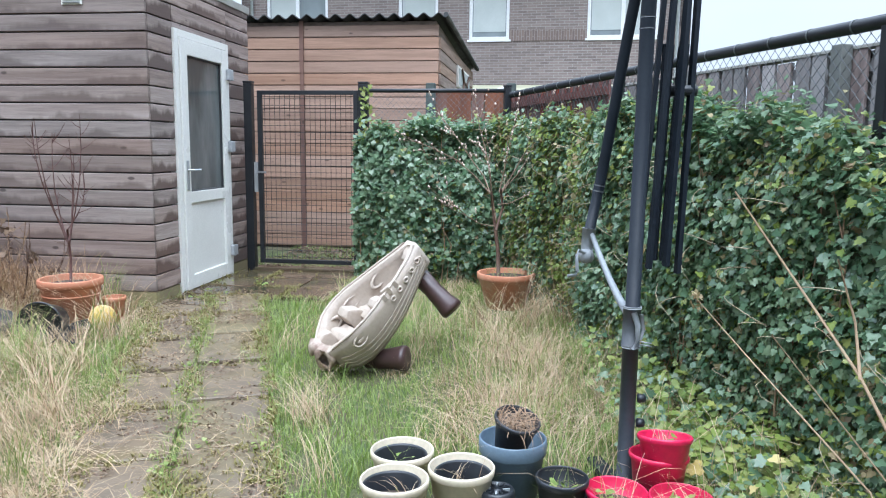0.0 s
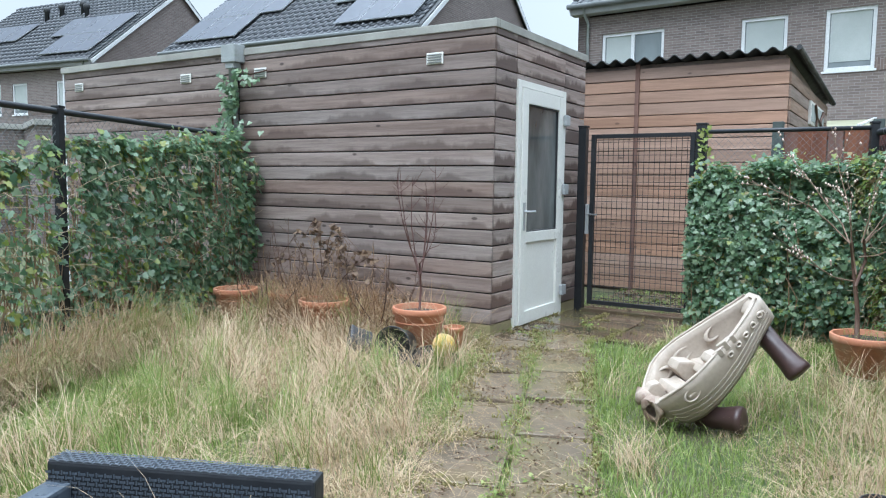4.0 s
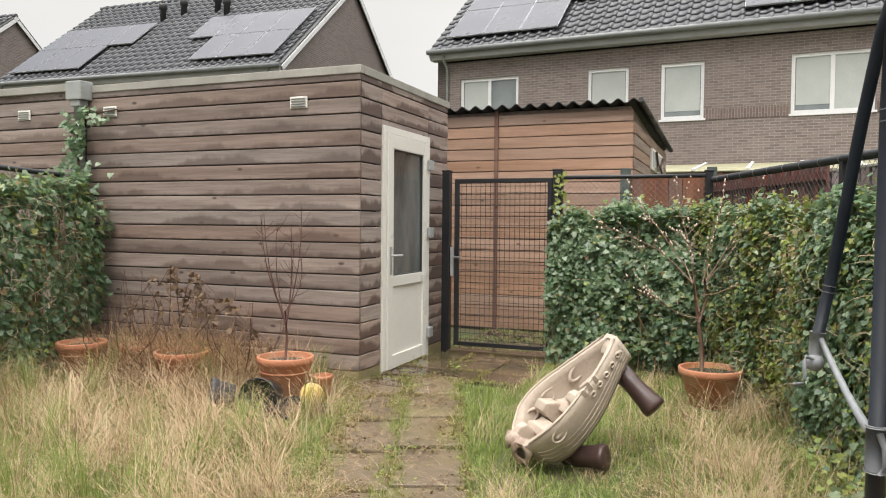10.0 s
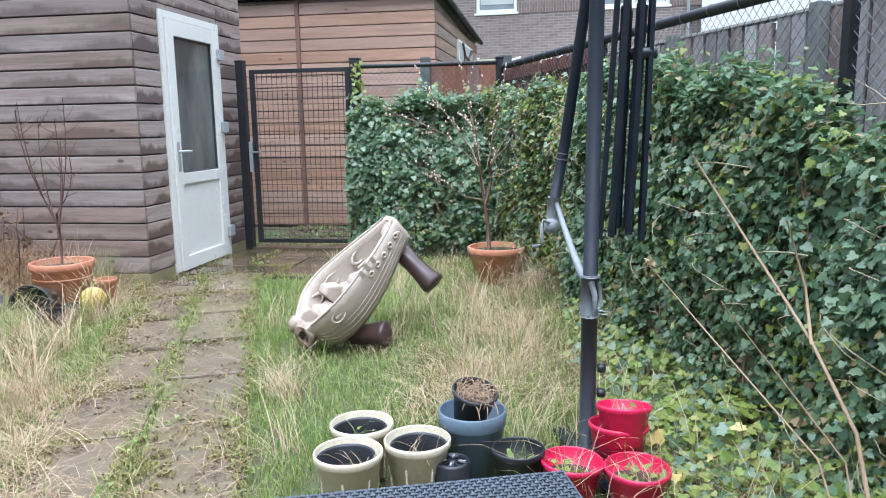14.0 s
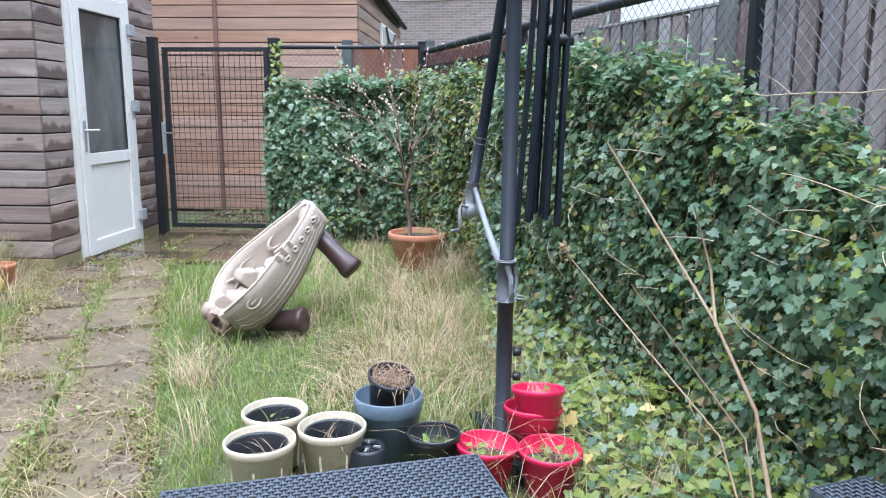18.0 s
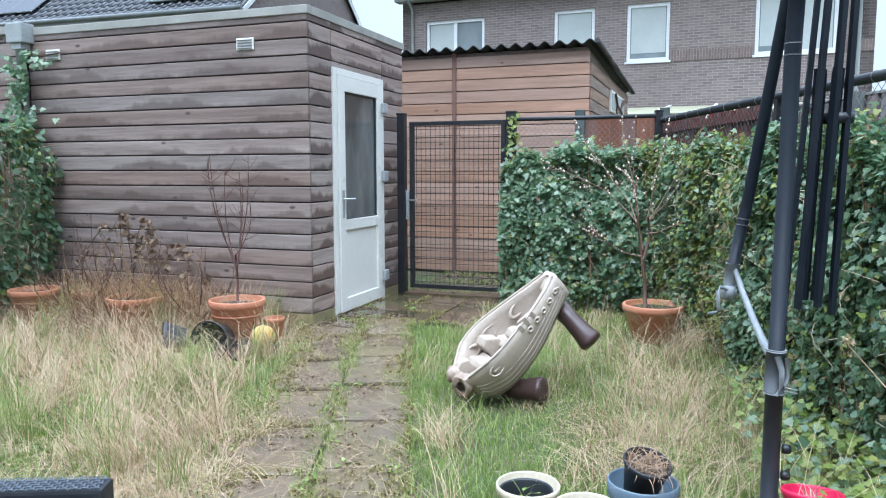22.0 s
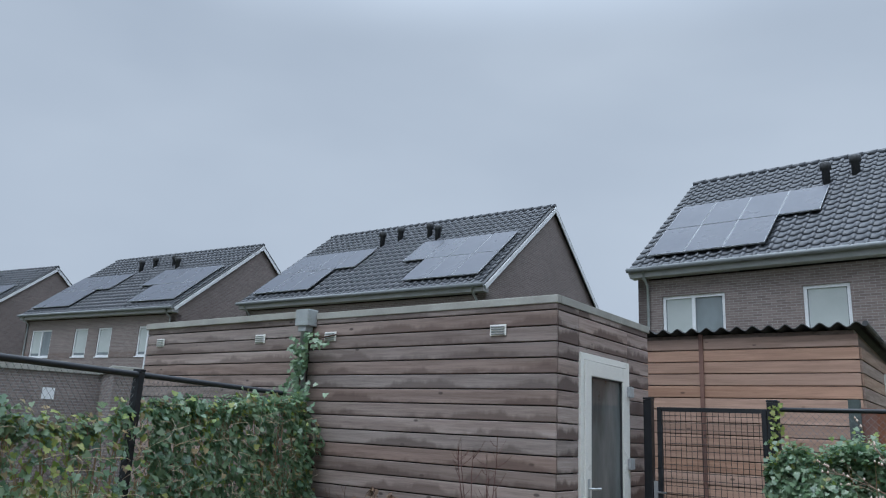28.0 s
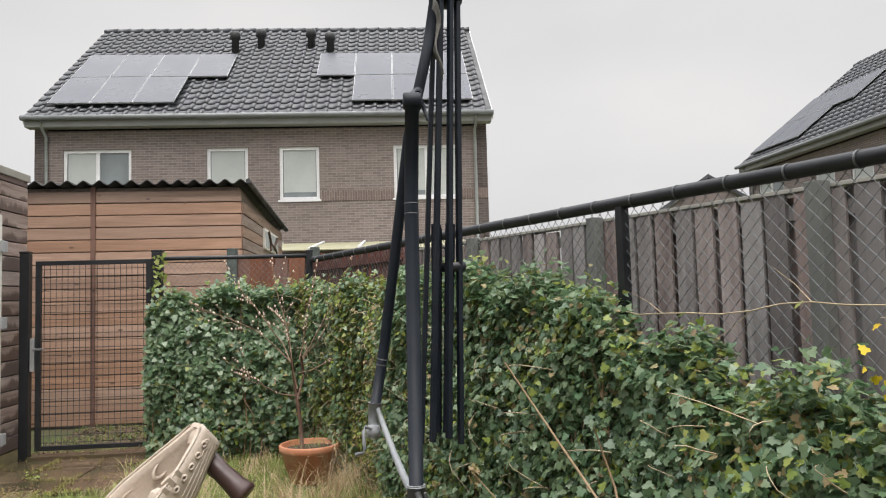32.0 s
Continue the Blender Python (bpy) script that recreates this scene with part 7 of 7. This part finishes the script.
def lounge(label, m, w=0.80, d=0.72, back=0.40):
    """A wicker lounge chair: its back along its far side, seat towards the house."""
    t = thing("lounge_chair", label, "chair", m, "wicker lounge chairs")
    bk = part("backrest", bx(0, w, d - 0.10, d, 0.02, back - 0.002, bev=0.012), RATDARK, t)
    ob = weave(t, w, 0.10, 0.0, "weave_top")
    ob.matrix_basis = pose(0, d - 0.10, back)
    ob = weave(t, w, back - 0.06, 0.0, "weave_front")
    ob.matrix_basis = pose(0, d - 0.1005, 0.04, 90)
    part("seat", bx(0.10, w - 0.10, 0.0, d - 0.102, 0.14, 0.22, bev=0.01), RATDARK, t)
    for x in (0.0, w - 0.098):
        part("armrest", bx(x, x + 0.098, 0.0, d - 0.102, 0.02, 0.33, bev=0.012), RATTAN, t)
    for x in (0.01, w - 0.05):
        for y in (0.01, d - 0.05):
            part("foot", bx(x, x + 0.04, y, y + 0.04, 0.0, 0.022), BLACKPL, t)
    return t


cdir = 23.0
cr = Vector((-1.69, 1.83, 0))
cu, cvv = Vector((math.cos(radians(cdir)), math.sin(radians(cdir)), 0)), Vector((-math.sin(radians(cdir)), math.cos(radians(cdir)), 0))
o = cr - cu * 0.97 - cvv * 0.72
lounge("charcoal wicker lounge chair on the terrace, seen from behind", pose(o.x, o.y, -0.085, 0, 0, cdir), 0.97)
wicker_box("stool", "small charcoal wicker stool at the foot of the ivy", "stool", pose(1.34, 1.42, -0.10, 0, 0, cdir - 1), 0.20, 0.56, 0.36)

# leaning dry stalks before the ivy
STALK = worn("pale stalk bark", (0.46, 0.33, 0.21), (0.36, 0.24, 0.15), 20, 0.7)
st = thing("dry_stalk", "long bare pale-brown stalk leaning before the ivy", "plant stalk", pose(1.017, 2.187, 0.022) @ Matrix.Scale(0.9, 4))
for pts, r in ((((0.19, 0.02, -0.16), (0.11, 0.13, 0.32), (0.0, 0.28, 0.59), (-0.325, 0.83, 1.205)), 0.009), (((0.0, 0.275, 0.58), (-0.03, 0.28, 0.78), (-0.09, 0.32, 1.0)), 0.006),
               (((0.10, 0.0, -0.16), (-0.03, 0.05, 0.26), (-0.36, 0.40, 0.62), (-0.52, 0.55, 0.80)), 0.0045), (((0.13, 0.02, -0.16), (0.05, 0.04, 0.26), (-0.30, 0.30, 0.72)), 0.0045)):
    bm = bmesh.new()
    tube(bm, pts, r, r * 0.45, n=7)
    part("stem", bm, STALK, st)
n = 40
P = np.array([(-0.52, 0.55, 0.80)]) + rng.normal(0, 1, (n, 3)) * [0.012, 0.012, 0.022]
leaves("dry_leaf", P, rng.normal(0, 1, (n, 3)), 0.016, IVYDRY, st)

# a bramble shoot along the wire, with a few yellow blossoms
br = thing("bramble_shoot", "thin trailing shoot with yellow blossoms along the wire fence", "plant shoot")
bm = bmesh.new()
pts = [rf(s, -0.05 + 0.02 * math.sin(7 * s)) + Vector((0, 0, 1.30 + 0.022 * math.sin(4.6 * s) + 0.008 * math.sin(13 * s))) for s in np.linspace(0.1, -2.6, 22)]
tube(bm, pts, 0.003, 0.002, n=5)
for k, up in ((3, 0.09), (6, -0.07), (8, 0.11), (11, -0.06), (14, 0.08)):
    side = pts[k] - pts[k + 1]
    tube(bm, [pts[k], pts[k] + side * 0.5 + Vector((0, 0, 0.5 * up)), pts[k] + side * 1.2 + Vector((0, 0, up))], 0.002, 0.001, n=4)
part("shoot", bm, PALETWIG, br)
P = np.array([tuple(pts[int(k)].lerp(pts[int(k) + 1], k - int(k))) for k in rng.uniform(0, 20.9, 9)]) + rng.normal(0, 0.02, (9, 3))
leaves("shoot_leaves", P, rng.normal(0, 0.6, (9, 3)) + [-0.8, -0.5, 0.5], 0.05, IVYLIGHT, br)
P = np.array([tuple(rf(-1.25, -0.1))] * 26) + rng.normal(0, 1, (26, 3)) * [0.06, 0.06, 0.09] + [0, 0, 1.12]
leaves("blossom", P, rng.normal(0, 0.6, (26, 3)) + [-0.8, -0.8, 0.3], 0.03, FLOWER, br, 0, 3.0)

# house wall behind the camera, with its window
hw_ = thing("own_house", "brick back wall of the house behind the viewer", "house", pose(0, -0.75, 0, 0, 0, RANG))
bm = bmesh.new()
wall_cells(bm, -5.0, 5.0, -0.3, 3.2, -0.3, 0.0, [(-1.6, 1.6, 0.1, 2.4)])
part("wall", bm, BRICK, hw_)
bm = bmesh.new()
for b in ((-1.6, -1.52, 0.1, 2.4), (1.52, 1.6, 0.1, 2.4), (-1.52, 1.52, 2.32, 2.4), (-1.52, 1.52, 0.1, 0.18)):
    box(bm, b[0], b[1], -0.12, -0.05, b[2], b[3])
part("window_frame", bm, WHITEFAR, hw_)

# low garden sheds beyond the ivy towards the far houses
for k, (x, y, a, w) in enumerate(((-14.8, 8.2, 8, 3.4), (-17.8, 6.0, 8, 3.2))):
    s_ = thing("far_shed", "low far garden shed with a pale roof edge", "shed", pose(x, y, 0, 0, 0, a + 60))
    part("wall", bx(0, w, 0, 2.2, -0.2, 2.35), BRICK, s_)
    part("roof_edge", bx(-0.06, w + 0.06, -0.06, 2.26, 2.352, 2.47, bev=0.01), ZINC, s_)
    part("window", bx(0.6, 0.85, -0.02, -0.001, 1.75, 2.0), WHITEFAR, s_)
    part("window", bx(2.0, 2.25, -0.02, -0.001, 1.75, 2.0), WHITEFAR, s_)
